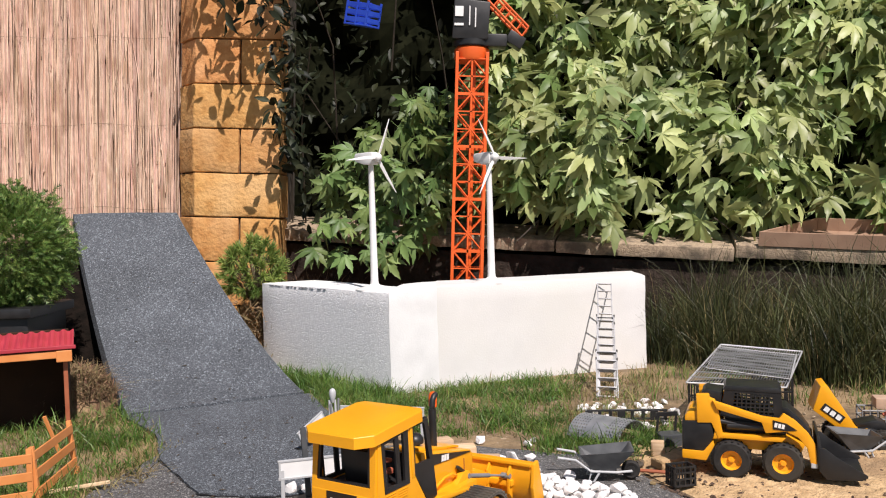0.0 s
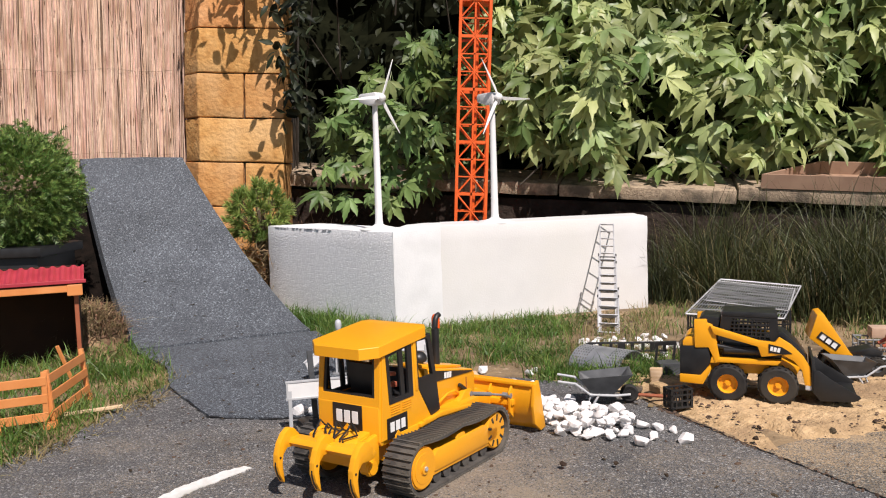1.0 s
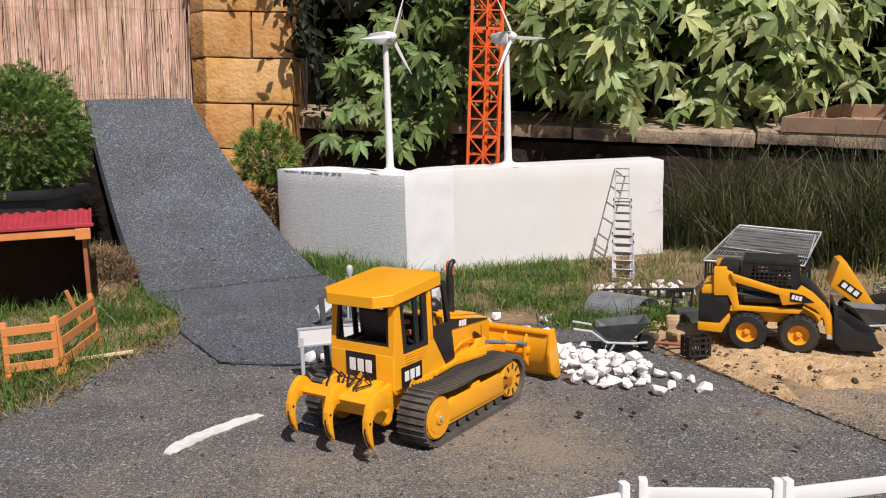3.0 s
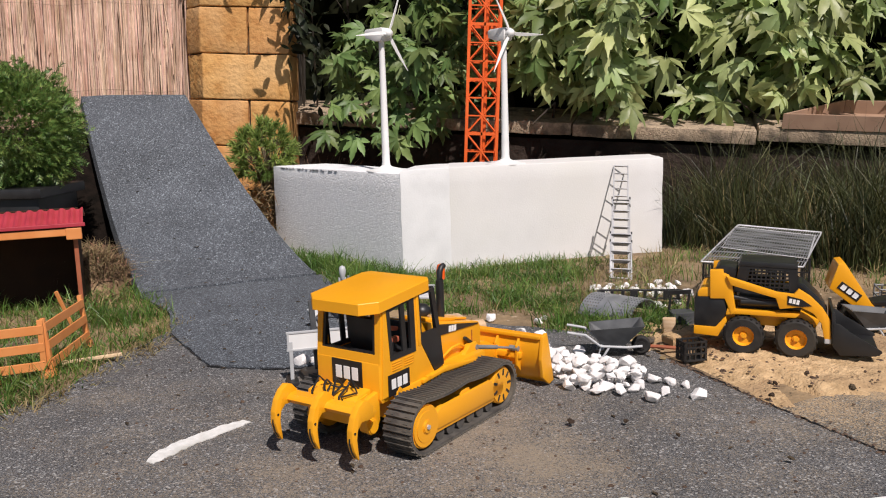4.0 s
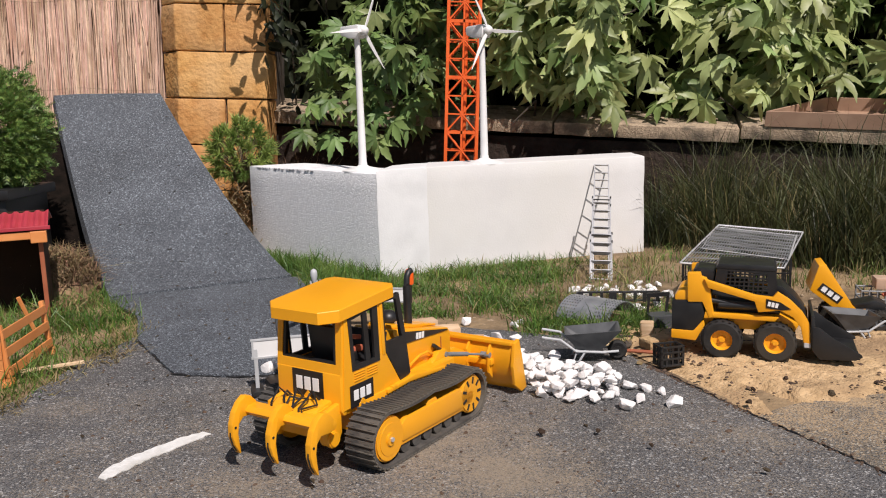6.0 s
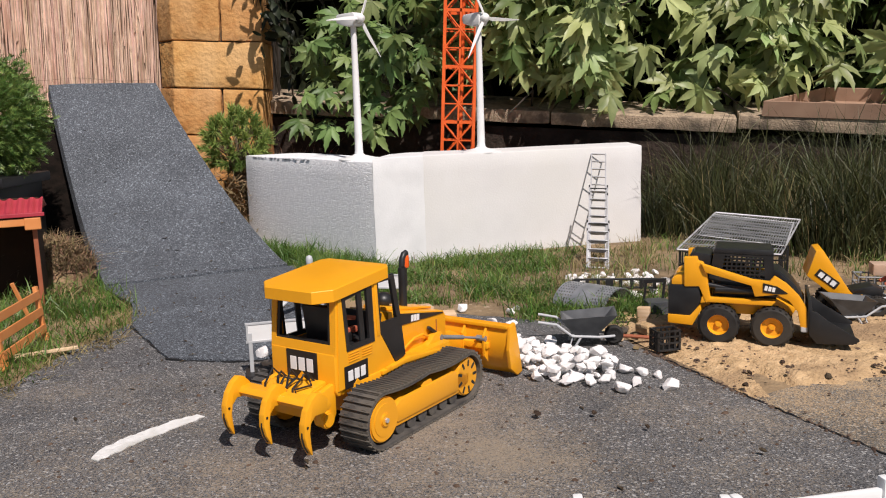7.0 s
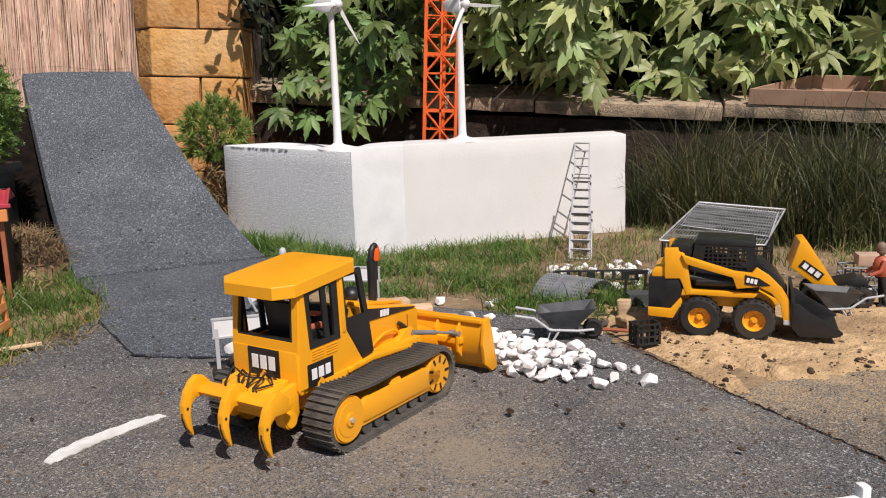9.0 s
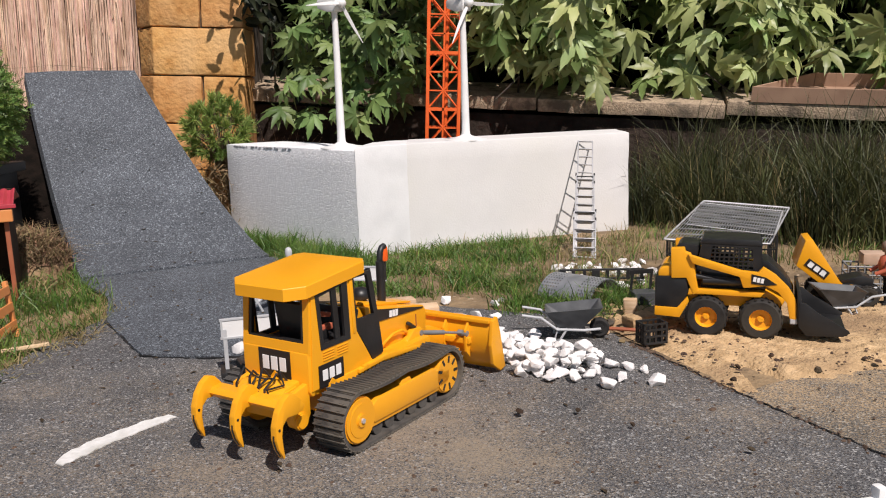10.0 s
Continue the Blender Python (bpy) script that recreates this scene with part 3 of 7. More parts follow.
# ---- garden wall with coping ----
def make_garden_wall():
    root = empty("garden_wall", "low dark garden wall with weathered sandstone coping slabs", "garden wall", pose(0, 0, 0), kind="structure")
    P0, P1 = Vector((-0.52, 2.31, 0.329)), Vector((1.55, 1.80, 0.194))
    d = (P1 - P0).normalized()
    nrm = Vector((-d.y, d.x, 0)).normalized()
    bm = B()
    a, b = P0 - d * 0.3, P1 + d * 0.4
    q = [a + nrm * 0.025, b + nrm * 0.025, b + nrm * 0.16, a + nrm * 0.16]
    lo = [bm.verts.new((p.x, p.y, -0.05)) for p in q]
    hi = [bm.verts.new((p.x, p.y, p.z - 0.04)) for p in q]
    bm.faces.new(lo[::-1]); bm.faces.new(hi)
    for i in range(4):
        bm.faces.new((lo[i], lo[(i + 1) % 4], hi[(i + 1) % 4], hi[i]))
    part("wall_body", bm, M_WALL, root, "weathered masonry with the shade below the coping in its dark colour")
    L = (P1 - P0).length
    cuts = [-0.3, 0.33, 0.83, 1.268, 1.74, 2.2, 2.5]
    for i, (s0, s1) in enumerate(zip(cuts, cuts[1:])):
        bm = B()
        box(bm, (0, 0, 0), (s1 - s0 - 0.004, 0.21, 0.032), 0.0028)
        bmesh.ops.subdivide_edges(bm, edges=[e for e in bm.edges if e.calc_length() > 0.1], cuts=9, use_grid_fill=True)
        for v in bm.verts:
            k = noise.noise(v.co * 28 + Vector((i * 5, 0, 0)))
            v.co += Vector((0, k * 0.002, k * 0.0016))
        ang = math.atan2(d.y, d.x)
        slope = math.asin(d.z)
        m = Matrix.Translation(P0 + d * ((s0 + s1) / 2) + Vector((0, 0, 0.009 if i > 2 else 0.002 * (i % 2)))) @ Matrix.Rotation(ang, 4, "Z") @ Matrix.Rotation(-slope, 4, "Y") @ Matrix.Rotation(radians(9.0), 4, "X") @ Matrix.Translation((0, 0.105, -0.016))
        bmesh.ops.transform(bm, matrix=m, verts=bm.verts)
        part("coping_slab", bm, M_COPING, root, smooth=40)
    return P0, d, nrm


WALL_P, WALL_D, WALL_N = make_garden_wall()


# ---- hedge ----
def leaf_geometry(kind, seed, curl=0.30):
    """One leaf of unit length, folded along the midrib of each lobe: five toothed lobes, or a single narrow blade."""
    rnd = random.Random(seed)
    lobes = [(0, 1.05, 0.150), (38, 0.95, 0.135), (-38, 0.95, 0.135), (80, 0.68, 0.110), (-80, 0.68, 0.110)] if kind == "lobed" else [(0, 1.0, 0.20)]
    side = ((0.20, 0.62), (0.40, 0.92), (0.56, 1.20), (0.60, 0.90), (0.76, 0.74), (0.80, 0.48)) if kind == "lobed" else ((0.10, 0.5), (0.28, 0.95), (0.46, 1.0), (0.62, 0.84), (0.78, 0.52), (0.90, 0.24))
    V, F = [(0.0, 0.0, 0.0)], []
    def put(ang, along, off):
        a = radians(ang)
        x, y = along * math.sin(a) + off * math.cos(a), along * math.cos(a) - off * math.sin(a)
        z = -curl * 0.8 * (x * x + max(y, 0) ** 2) + 0.34 * abs(off) + 0.03 * math.sin(7 * x + 5 * y + seed) - 0.015 * rnd.random()
        V.append((x, y, z))
        return len(V) - 1
    for ang, L, w in lobes:
        ang += rnd.uniform(-5, 5)
        L *= rnd.uniform(0.9, 1.1)
        a1, a2, tip = put(ang, 0.46 * L, 0), put(ang, 0.76 * L, 0), put(ang + rnd.uniform(-3, 3), L, 0)
        for sg in (1, -1):
            q = [put(ang, f * L * rnd.uniform(0.96, 1.04), sg * w * k * rnd.uniform(0.9, 1.1)) for f, k in side]
            for t in ((0, q[0], a1), (a1, q[0], q[1]), (a1, q[1], q[2]), (a1, q[2], q[3]), (a1, q[3], a2), (a2, q[3], q[4]), (a2, q[4], q[5]), (a2, q[5], tip)):
                F.append(t if sg < 0 else t[::-1])
    if kind == "lobed":
        b = len(V)
        V += [(-0.012, 0, 0.0), (0.012, 0, 0.0), (0.010, -0.45, -0.10), (-0.010, -0.45, -0.10)]
        F.append((b, b + 1, b + 2, b + 3))
    return V, F


LOBED = [leaf_geometry("lobed", i, 0.22 + 0.10 * i) for i in range(6)]
OVAL = [leaf_geometry("oval", i + 20, 0.15 + 0.08 * i) for i in range(4)]


def leaf_frame(rnd, out, tilt=0.5):
    """A turn that hangs a leaf with its face outwards and its tip downwards."""
    nrm = (out + Vector((rnd.gauss(0, tilt), rnd.gauss(0, tilt), rnd.gauss(0, tilt)))).normalized()
    tip = Vector((rnd.gauss(0, 0.75), rnd.gauss(0, 0.3) - 0.2, -0.75 + rnd.gauss(0, 0.4)))
    tip = (tip - nrm * tip.dot(nrm)).normalized()
    return Matrix((tip.cross(nrm), tip, nrm)).transposed().to_4x4()


def leaf_mass(name, shapes, spots, material, parent, tilt=0.5, seed=0, out=Vector((0.14, -0.70, 0.66))):
    rnd = random.Random(seed)
    V, F = [], []
    for p, s in spots:
        sv, sf = shapes[rnd.randrange(len(shapes))]
        m = Matrix.Translation(p) @ leaf_frame(rnd, out, tilt) @ Matrix.Scale(s, 4)
        b = len(V)
        V += [tuple(m @ Vector(v)) for v in sv]
        F += [tuple(b + i for i in f) for f in sf]
    ob = raw(name, V, F, material, parent, True)
    ob["kind"] = "stuff"
    return ob


def hedge_front(x, z):
    """How far back the face of the bright shrub stands."""
    y = 2.15 - 0.05 * min(max((x - 0.1) / 0.8, 0), 1) + 0.09 * fbm(x, z, 3.2, 5)
    if x > 0.42:
        y += 0.20 * max(0, z - 0.46) - 0.03
    else:
        y += 0.12 * max(0, z - 0.60) - 0.12 * min(max((0.76 - z) / 0.2, 0), 1)
    return max(y, 2.10) if -0.02 < x < 0.14 else y


def bright_edge(z):
    return -0.32 + 0.38 * min(max((z - 0.50) / 0.22, 0), 1) + 0.17 * min(max((z - 0.76) / 0.24, 0), 1)


def make_hedge():
    rnd = random.Random(21)
    root = empty("lobed_leaf_shrub", "large shrub with bright green deeply lobed leaves above the wall", "shrub", pose(0, 0, 0))
    near, rest = [], []
    # branches with leaves in fans along them
    bm = B()
    tries = 0
    while len(near) + len(rest) < 2950 and tries < 60000:
        tries += 1
        x, z = rnd.uniform(-0.40, 1.75), rnd.uniform(0.20, 1.40)
        if x < bright_edge(z) + 0.05 * fbm(z, x, 9):
            continue
        low = 0.24 if x < -0.02 else 0.30 if 0.40 < x < 0.70 else (0.36 - 0.04 * x)
        if z < low or (0.0 < x < 0.28 and z < 0.36 + 0.2 * (0.28 - x)):
            continue
        gap = -0.22 - 0.10 * (x > 0.6) - 0.5 * (0.04 < x < 0.30 and z > 0.40)
        if -0.20 < x < 0.05 and z > 0.28:
            gap = -0.45
        if x > 0.40 and 0.44 < z < 0.66:
            gap = -0.12
        if 0.43 < x < 0.50 and z < 0.46:
            gap = 0.30
        if fbm(x, z, 4.2, 9) + 0.35 * fbm(x, z, 11, 3) < gap:
            continue
        lay = rnd.random()
        y = hedge_front(x, z) + (rnd.uniform(0, 0.08) if lay < 0.7 else rnd.uniform(0.08, 0.30))
        s = rnd.uniform(0.046, 0.090) * (1.0 if lay < 0.7 else 0.9) * (0.74 if x < 0.12 else 1.0)
        (near if lay < 0.5 and len(near) < 300 and x < 1.2 and z < 1.05 else rest).append((Vector((x, y, z)), s))
    meshes, shade_meshes = [], []
    for i, (sv, sf) in enumerate(LOBED):
        me = bpy.data.meshes.new("leaf")
        me.from_pydata(sv, [], sf)
        me.materials.append(M_LEAF)
        me.polygons.foreach_set("use_smooth", [True] * len(me.polygons))
        meshes.append(me)
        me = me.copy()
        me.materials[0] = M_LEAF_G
        shade_meshes.append(me)
    # share of shade-coloured leaves, highest on the left
    def in_shade(x):
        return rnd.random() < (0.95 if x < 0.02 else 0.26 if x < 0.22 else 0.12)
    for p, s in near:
        ob = new("leaf", (shade_meshes if in_shade(p.x) else meshes)[rnd.randrange(6)])
        ob.parent = root
        ob.matrix_basis = Matrix.Translation(p) @ leaf_frame(rnd, Vector((0.15, -0.68, 0.70)), 0.62) @ Matrix.Scale(s, 4)
    # leaves deep inside, their dimness put into the darker green
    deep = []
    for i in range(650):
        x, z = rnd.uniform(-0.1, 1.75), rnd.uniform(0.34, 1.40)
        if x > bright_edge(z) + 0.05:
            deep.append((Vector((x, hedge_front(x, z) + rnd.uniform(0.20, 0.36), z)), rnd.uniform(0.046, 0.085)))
    shade_rest = [q for q in rest if in_shade(q[0].x)]
    leaf_mass("foliage", LOBED, [q for q in rest if q not in shade_rest], M_LEAF_J, root, 0.62, 5)
    leaf_mass("foliage", LOBED, shade_rest + deep, M_LEAF_GJ, root, 0.62, 8)
    bm = B()
    for i in range(46):
        x = rnd.uniform(-0.3, 1.5)
        z = rnd.uniform(0.3, 1.2)
        if x < bright_edge(z):
            continue
        y = hedge_front(x, z) + 0.05
        pts = [(x + rnd.uniform(-0.15, 0.15), y + 0.35, z - 0.25 + rnd.uniform(-0.1, 0.1)), (x + rnd.uniform(-0.06, 0.06), y + 0.18, z - 0.06), (x, y, z + rnd.uniform(-0.03, 0.03)),
               (x + rnd.uniform(-0.06, 0.06), y - 0.02, z - 0.05)]
        tube(bm, pts, 0.0045, 6, 0.0015)
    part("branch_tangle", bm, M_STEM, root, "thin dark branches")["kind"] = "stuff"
    bm = B()
    for x in (0.12, 0.45, 0.8, 1.25):
        tube(bm, [(x, 2.5, -0.05), (x + 0.03, 2.46, 0.3), (x - 0.02, 2.40, 0.7), (x + 0.05, 2.36, 1.2)], 0.022, 8, 0.010)
    part("trunk", bm, M_STEM, root)

    dark = empty("dark_climber", "dense dark climber, small glossy leaves with shade put into their colour", "climbing plant", pose(0, 0, 0))
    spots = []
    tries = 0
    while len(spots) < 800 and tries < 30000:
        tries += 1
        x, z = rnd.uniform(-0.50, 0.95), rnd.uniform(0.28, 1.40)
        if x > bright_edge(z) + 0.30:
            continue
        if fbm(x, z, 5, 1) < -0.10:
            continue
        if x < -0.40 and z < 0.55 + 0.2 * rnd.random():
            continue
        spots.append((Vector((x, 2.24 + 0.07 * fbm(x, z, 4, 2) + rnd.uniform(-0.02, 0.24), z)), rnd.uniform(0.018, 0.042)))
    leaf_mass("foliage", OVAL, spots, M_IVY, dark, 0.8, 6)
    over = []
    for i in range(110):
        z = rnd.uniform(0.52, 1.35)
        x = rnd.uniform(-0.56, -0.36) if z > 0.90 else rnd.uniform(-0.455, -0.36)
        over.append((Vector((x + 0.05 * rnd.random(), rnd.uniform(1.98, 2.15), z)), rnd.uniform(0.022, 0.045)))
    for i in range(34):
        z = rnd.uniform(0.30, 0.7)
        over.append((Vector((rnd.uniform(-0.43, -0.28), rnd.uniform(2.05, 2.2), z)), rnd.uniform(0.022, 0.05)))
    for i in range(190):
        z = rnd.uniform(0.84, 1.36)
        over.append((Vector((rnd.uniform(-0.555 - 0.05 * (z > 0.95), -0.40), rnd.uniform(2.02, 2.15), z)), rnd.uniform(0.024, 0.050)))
    # extra near-black leaves, added in place of the shade beside the pillar
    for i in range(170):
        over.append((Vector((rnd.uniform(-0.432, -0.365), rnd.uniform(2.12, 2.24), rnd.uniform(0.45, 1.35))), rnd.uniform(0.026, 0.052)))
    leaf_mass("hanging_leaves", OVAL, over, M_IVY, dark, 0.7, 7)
    bm = B()
    for i in range(9):
        x, z = rnd.uniform(-0.5, 0.3), rnd.uniform(0.4, 1.2)
        tube(bm, [(x, 2.4, z - 0.3), (x + rnd.uniform(-0.08, 0.08), 2.3, z), (x + rnd.uniform(-0.12, 0.12), 2.2, z + 0.2)], 0.003, 5, 0.0015)
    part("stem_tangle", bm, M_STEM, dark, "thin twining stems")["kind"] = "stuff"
    # added backdrop: the shade inside the dense hedge is put into its colour
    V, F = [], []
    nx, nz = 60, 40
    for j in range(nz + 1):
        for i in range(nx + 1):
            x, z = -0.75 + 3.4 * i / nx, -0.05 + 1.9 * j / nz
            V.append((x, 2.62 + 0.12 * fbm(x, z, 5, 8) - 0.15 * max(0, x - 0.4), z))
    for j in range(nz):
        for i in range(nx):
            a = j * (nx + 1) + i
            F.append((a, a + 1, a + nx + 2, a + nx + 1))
    tagged(raw("backdrop", V, F, M_CORE), "added near-black sheet with the hedge's inner shade in its colour", "hedge", kind="structure")


make_hedge()


# ---- grass ----
def grass(name, n, spot, height, width, material, label, seed, lean=0.5):
    """Thin bent blades rooted at the places that spot() gives."""
    rnd = random.Random(seed)
    V, F = [], []
    for _ in range(n):
        q = spot(rnd)
        if q is None:
            continue
        x, y, z, k = q
        h = (height[0] + (height[1] - height[0]) * rnd.random() ** 1.6) * k
        w = rnd.uniform(*width)
        a = rnd.uniform(0, 2 * math.pi)
        l = h * rnd.uniform(0.1, lean)
        dx, dy = math.cos(a), math.sin(a)
        f = rnd.uniform(0, math.pi)
        wx, wy = math.cos(f) * w, math.sin(f) * w
        b = len(V)
        for s, ww in ((0, 1), (0.4, 0.9), (0.75, 0.6)):
            cx, cy, cz = x + dx * l * s * s, y + dy * l * s * s, z + h * (s - 0.25 * (l / h) * s * s)
            V.append((cx - wx * ww, cy - wy * ww, cz))
            V.append((cx + wx * ww, cy + wy * ww, cz))
        V.append((x + dx * l, y + dy * l, z + h * (1 - 0.3 * l / h)))
        F += [(b, b + 1, b + 3, b + 2), (b + 2, b + 3, b + 5, b + 4), (b + 4, b + 5, b + 6)]
    return tagged(raw(name, V, F, material), label, "grass", kind="stuff")


def in_poly(x, y, poly):
    c = False
    for i in range(len(poly)):
        (x0, y0), (x1, y1) = poly[i - 1], poly[i]
        if (y0 > y) != (y1 > y) and x < (x1 - x0) * (y - y0) / (y1 - y0) + x0:
            c = not c
    return c


def poly_spot(poly, clump=8.0, thr=-0.1, feather=0.012):
    xs, ys = [p[0] for p in poly], [p[1] for p in poly]
    def spot(rnd):
        for _ in range(20):
            x, y = rnd.uniform(min(xs), max(xs)), rnd.uniform(min(ys), max(ys))
            f = fbm(x, y, clump, 6)
            if in_poly(x, y, poly) and f > thr:
                return x + rnd.gauss(0, feather), y + rnd.gauss(0, feather), ground_z(x, y) - 0.002, 0.7 + 0.8 * max(0, f + 0.2)
        return None
    return spot


G_BLOCK = [(-0.44, 1.90), (-0.28, 1.64), (-0.20, 1.45), (-0.10, 1.295), (0.05, 1.285), (0.15, 1.265), (0.20, 1.36), (0.21, 1.50), (0.30, 1.70), (0.10, 1.69), (-0.05, 1.64), (-0.12, 1.615), (-0.25, 1.75), (-0.41, 1.93)]
G_LEFT = [(-1.0, 0.75), (-0.55, 0.74), (-0.488, 0.90), (-0.458, 1.0), (-0.44, 1.13), (-0.448, 1.25), (-0.49, 1.36), (-0.60, 1.50), (-0.72, 1.72), (-0.9, 1.72), (-1.0, 1.2)]
G_FOOT = [(0.36, 1.62), (0.42, 1.46), (0.60, 1.38), (0.85, 1.32), (1.2, 1.30), (1.3, 1.75), (0.6, 1.80), (0.46, 1.80)]
G_WALL = [(0.462, 1.85), (0.52, 1.78), (0.60, 1.66), (0.75, 1.52), (1.0, 1.44), (1.5, 1.40), (1.55, 1.79), (0.9, 1.945), (0.462, 2.04)]
grass("short_grass", 11000, poly_spot(G_BLOCK, 16.0, -0.02), (0.007, 0.036), (0.0005, 0.0011), M_GRASS, "short green grass along the white block", 31, 1.7)
grass("edge_grass", 2600, poly_spot([(-0.435, 1.93), (-0.37, 1.80), (-0.26, 1.61), (-0.16, 1.50), (-0.10, 1.59), (-0.25, 1.75)], 9.0, -0.5), (0.014, 0.052), (0.0006, 0.0012), M_GRASS, "longer green grass between the ramp and the cut foam", 46, 1.1)
grass("rubble_grass", 1100, poly_spot([(0.20, 1.11), (0.27, 1.14), (0.36, 1.16), (0.37, 1.31), (0.30, 1.24), (0.24, 1.17)], 22.0, -0.1), (0.012, 0.045), (0.0005, 0.0011), M_GRASS, "green blades growing through the rubble", 54, 1.4)
grass("sheet_grass", 900, poly_spot([(0.14, 1.24), (0.20, 1.24), (0.245, 1.185), (0.21, 1.15), (0.13, 1.18)], 22.0, -0.2), (0.012, 0.045), (0.0005, 0.0011), M_GRASS, "green blades in front of the bent sheet", 55, 1.3)
G_BARE = [(0.14, 1.25), (0.34, 1.31), (0.44, 1.70), (0.30, 1.69), (0.22, 1.50)]
grass("bare_straw", 1100, poly_spot(G_BARE, 16.0, -0.15), (0.008, 0.036), (0.0005, 0.0010), M_STRAW, "thin dry straw on bare stony soil by the ladder", 48, 1.8)
grass("bare_grass", 420, poly_spot(G_BARE, 18.0, 0.05), (0.008, 0.036), (0.0005, 0.0010), M_GRASS, "stray green blades on bare stony soil", 49, 1.6)
grass("dry_blades", 900, poly_spot(G_BLOCK, thr=-0.3), (0.012, 0.034), (0.0005, 0.0010), M_STRAW, "straw-coloured dry blades among short grass", 32, 1.0)
grass("verge_grass", 14500, poly_spot(G_LEFT, 12.0, -0.22), (0.012, 0.044), (0.0005, 0.0011), M_GRASS, "green verge grass beside the felt road", 33, 1.3)
grass("fringe_straw", 1300, poly_spot([(-0.57, 0.74), (-0.525, 0.74), (-0.468, 0.9), (-0.436, 1.0), (-0.420, 1.13), (-0.43, 1.25), (-0.475, 1.36), (-0.51, 1.36), (-0.47, 1.25), (-0.46, 1.13), (-0.475, 1.0), (-0.51, 0.9)], 14.0, -0.3), (0.008, 0.026), (0.0005, 0.0011), M_STRAW, "dry straw lying over the ragged edge of the road felt", 47, 2.2)
grass("dry_verge", 3200, poly_spot(G_LEFT, thr=-0.35), (0.010, 0.030), (0.0005, 0.0010), M_STRAW, "dry straw-coloured verge grass", 34, 1.2)
grass("patchy_straw", 1700, poly_spot(G_FOOT, 7.0, -0.2), (0.012, 0.040), (0.0005, 0.0010), M_STRAW, "bleached straw on stony soil before the wall", 38, 1.2)
grass("patchy_grass", 1500, poly_spot(G_FOOT, 7.0, 0.05), (0.014, 0.040), (0.0005, 0.0011), M_GRASS, "patchy grass on stony soil before the wall", 35, 0.9)
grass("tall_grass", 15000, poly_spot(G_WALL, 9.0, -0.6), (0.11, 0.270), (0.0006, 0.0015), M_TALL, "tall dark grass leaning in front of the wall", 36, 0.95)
grass("dry_tall_grass", 1000, poly_spot(G_WALL, 6.0, -0.2), (0.09, 0.23), (0.0005, 0.0011), M_STRAW, "tall bleached grass stalks in front of the wall", 37, 0.6)


grass("dead_clump", 1300, poly_spot([(-0.72, 1.45), (-0.645, 1.36), (-0.61, 1.41), (-0.65, 1.52), (-0.70, 1.56)], 8, -0.9), (0.010, 0.040), (0.0010, 0.0024), M_DEAD, "low tangle of dead brown stalks beside the shelter", 39, 1.6)


grass("russet_stalks", 640, poly_spot([(-0.40, 2.02), (-0.29, 2.02), (-0.27, 2.16), (-0.40, 2.16)], 8, -0.9), (0.12, 0.27), (0.0006, 0.0014), M_RUSSET, "dead russet stalks between the pine and the wall", 44, 0.6)


# ---- potted conifer and dwarf pine ----
def make_thuja():
    root = empty("potted_thuja", "round clipped green thuja in a black planter", "potted shrub", pose(-0.905, 1.70, 0))
    bm = B()
    box(bm, (-0.015, 0, 0.088), (0.19, 0.17, 0.176), 0.006)
    box(bm, (-0.015, 0, 0.180), (0.216, 0.196, 0.020), 0.004)
    part("planter", bm, M_BLACK, root, "black rectangular plastic planter", smooth=30)
    bm = B()
    tube(bm, [(0, 0, 0.16), (0.005, 0, 0.22), (0, 0.005, 0.30)], 0.012, 8, 0.006)
    part("trunk", bm, M_BARK, root)
    rnd = random.Random(41)
    V, F = [], []
    for i in range(9600):
        u, v = rnd.uniform(-1, 1), rnd.uniform(0, 2 * math.pi)
        q = math.sqrt(1 - u * u)
        d = Vector((q * math.cos(v), q * math.sin(v), u))
        lump = 1.02 + 0.14 * noise.noise(d * 3.1) + 0.20 * noise.noise(d * 9)
        r = rnd.uniform(0.2, 1.0) ** 0.4 * lump
        p = Vector((d.x * 0.124 * r, d.y * 0.124 * r, 0.302 + d.z * 0.126 * r))
        if p.z < 0.178:
            continue
        up = (d + Vector((rnd.gauss(0, 0.45), rnd.gauss(0, 0.45), 0.15 + rnd.gauss(0, 0.35)))).normalized()
        side = up.cross(Vector((rnd.gauss(0, 1), rnd.gauss(0, 1), rnd.gauss(0, 1)))).normalized()
        L = rnd.uniform(0.011, 0.024)
        droop = Vector((0, 0, -0.004))
        # a flat feathery frond: a stem with pairs of short scales
        b = len(V)
        w = side * 0.0009
        V += [tuple(p - w), tuple(p + w), tuple(p + up * L + droop)]
        F.append((b, b + 1, b + 2))
        for k in range(3):
            f = 0.25 + 0.25 * k
            c = p + up * (L * f) + droop * f * f
            for sg in (-1, 1):
                b = len(V)
                e = c + (up * 0.75 + side * sg * 0.75) * (L * (0.48 - 0.10 * k))
                h = up * 0.0017
                V += [tuple(c - h), tuple(c + h), tuple(e)]
                F.append((b, b + 1, b + 2))
    raw("crown", V, F, M_THUJA, root)["kind"] = "stuff"


make_thuja()


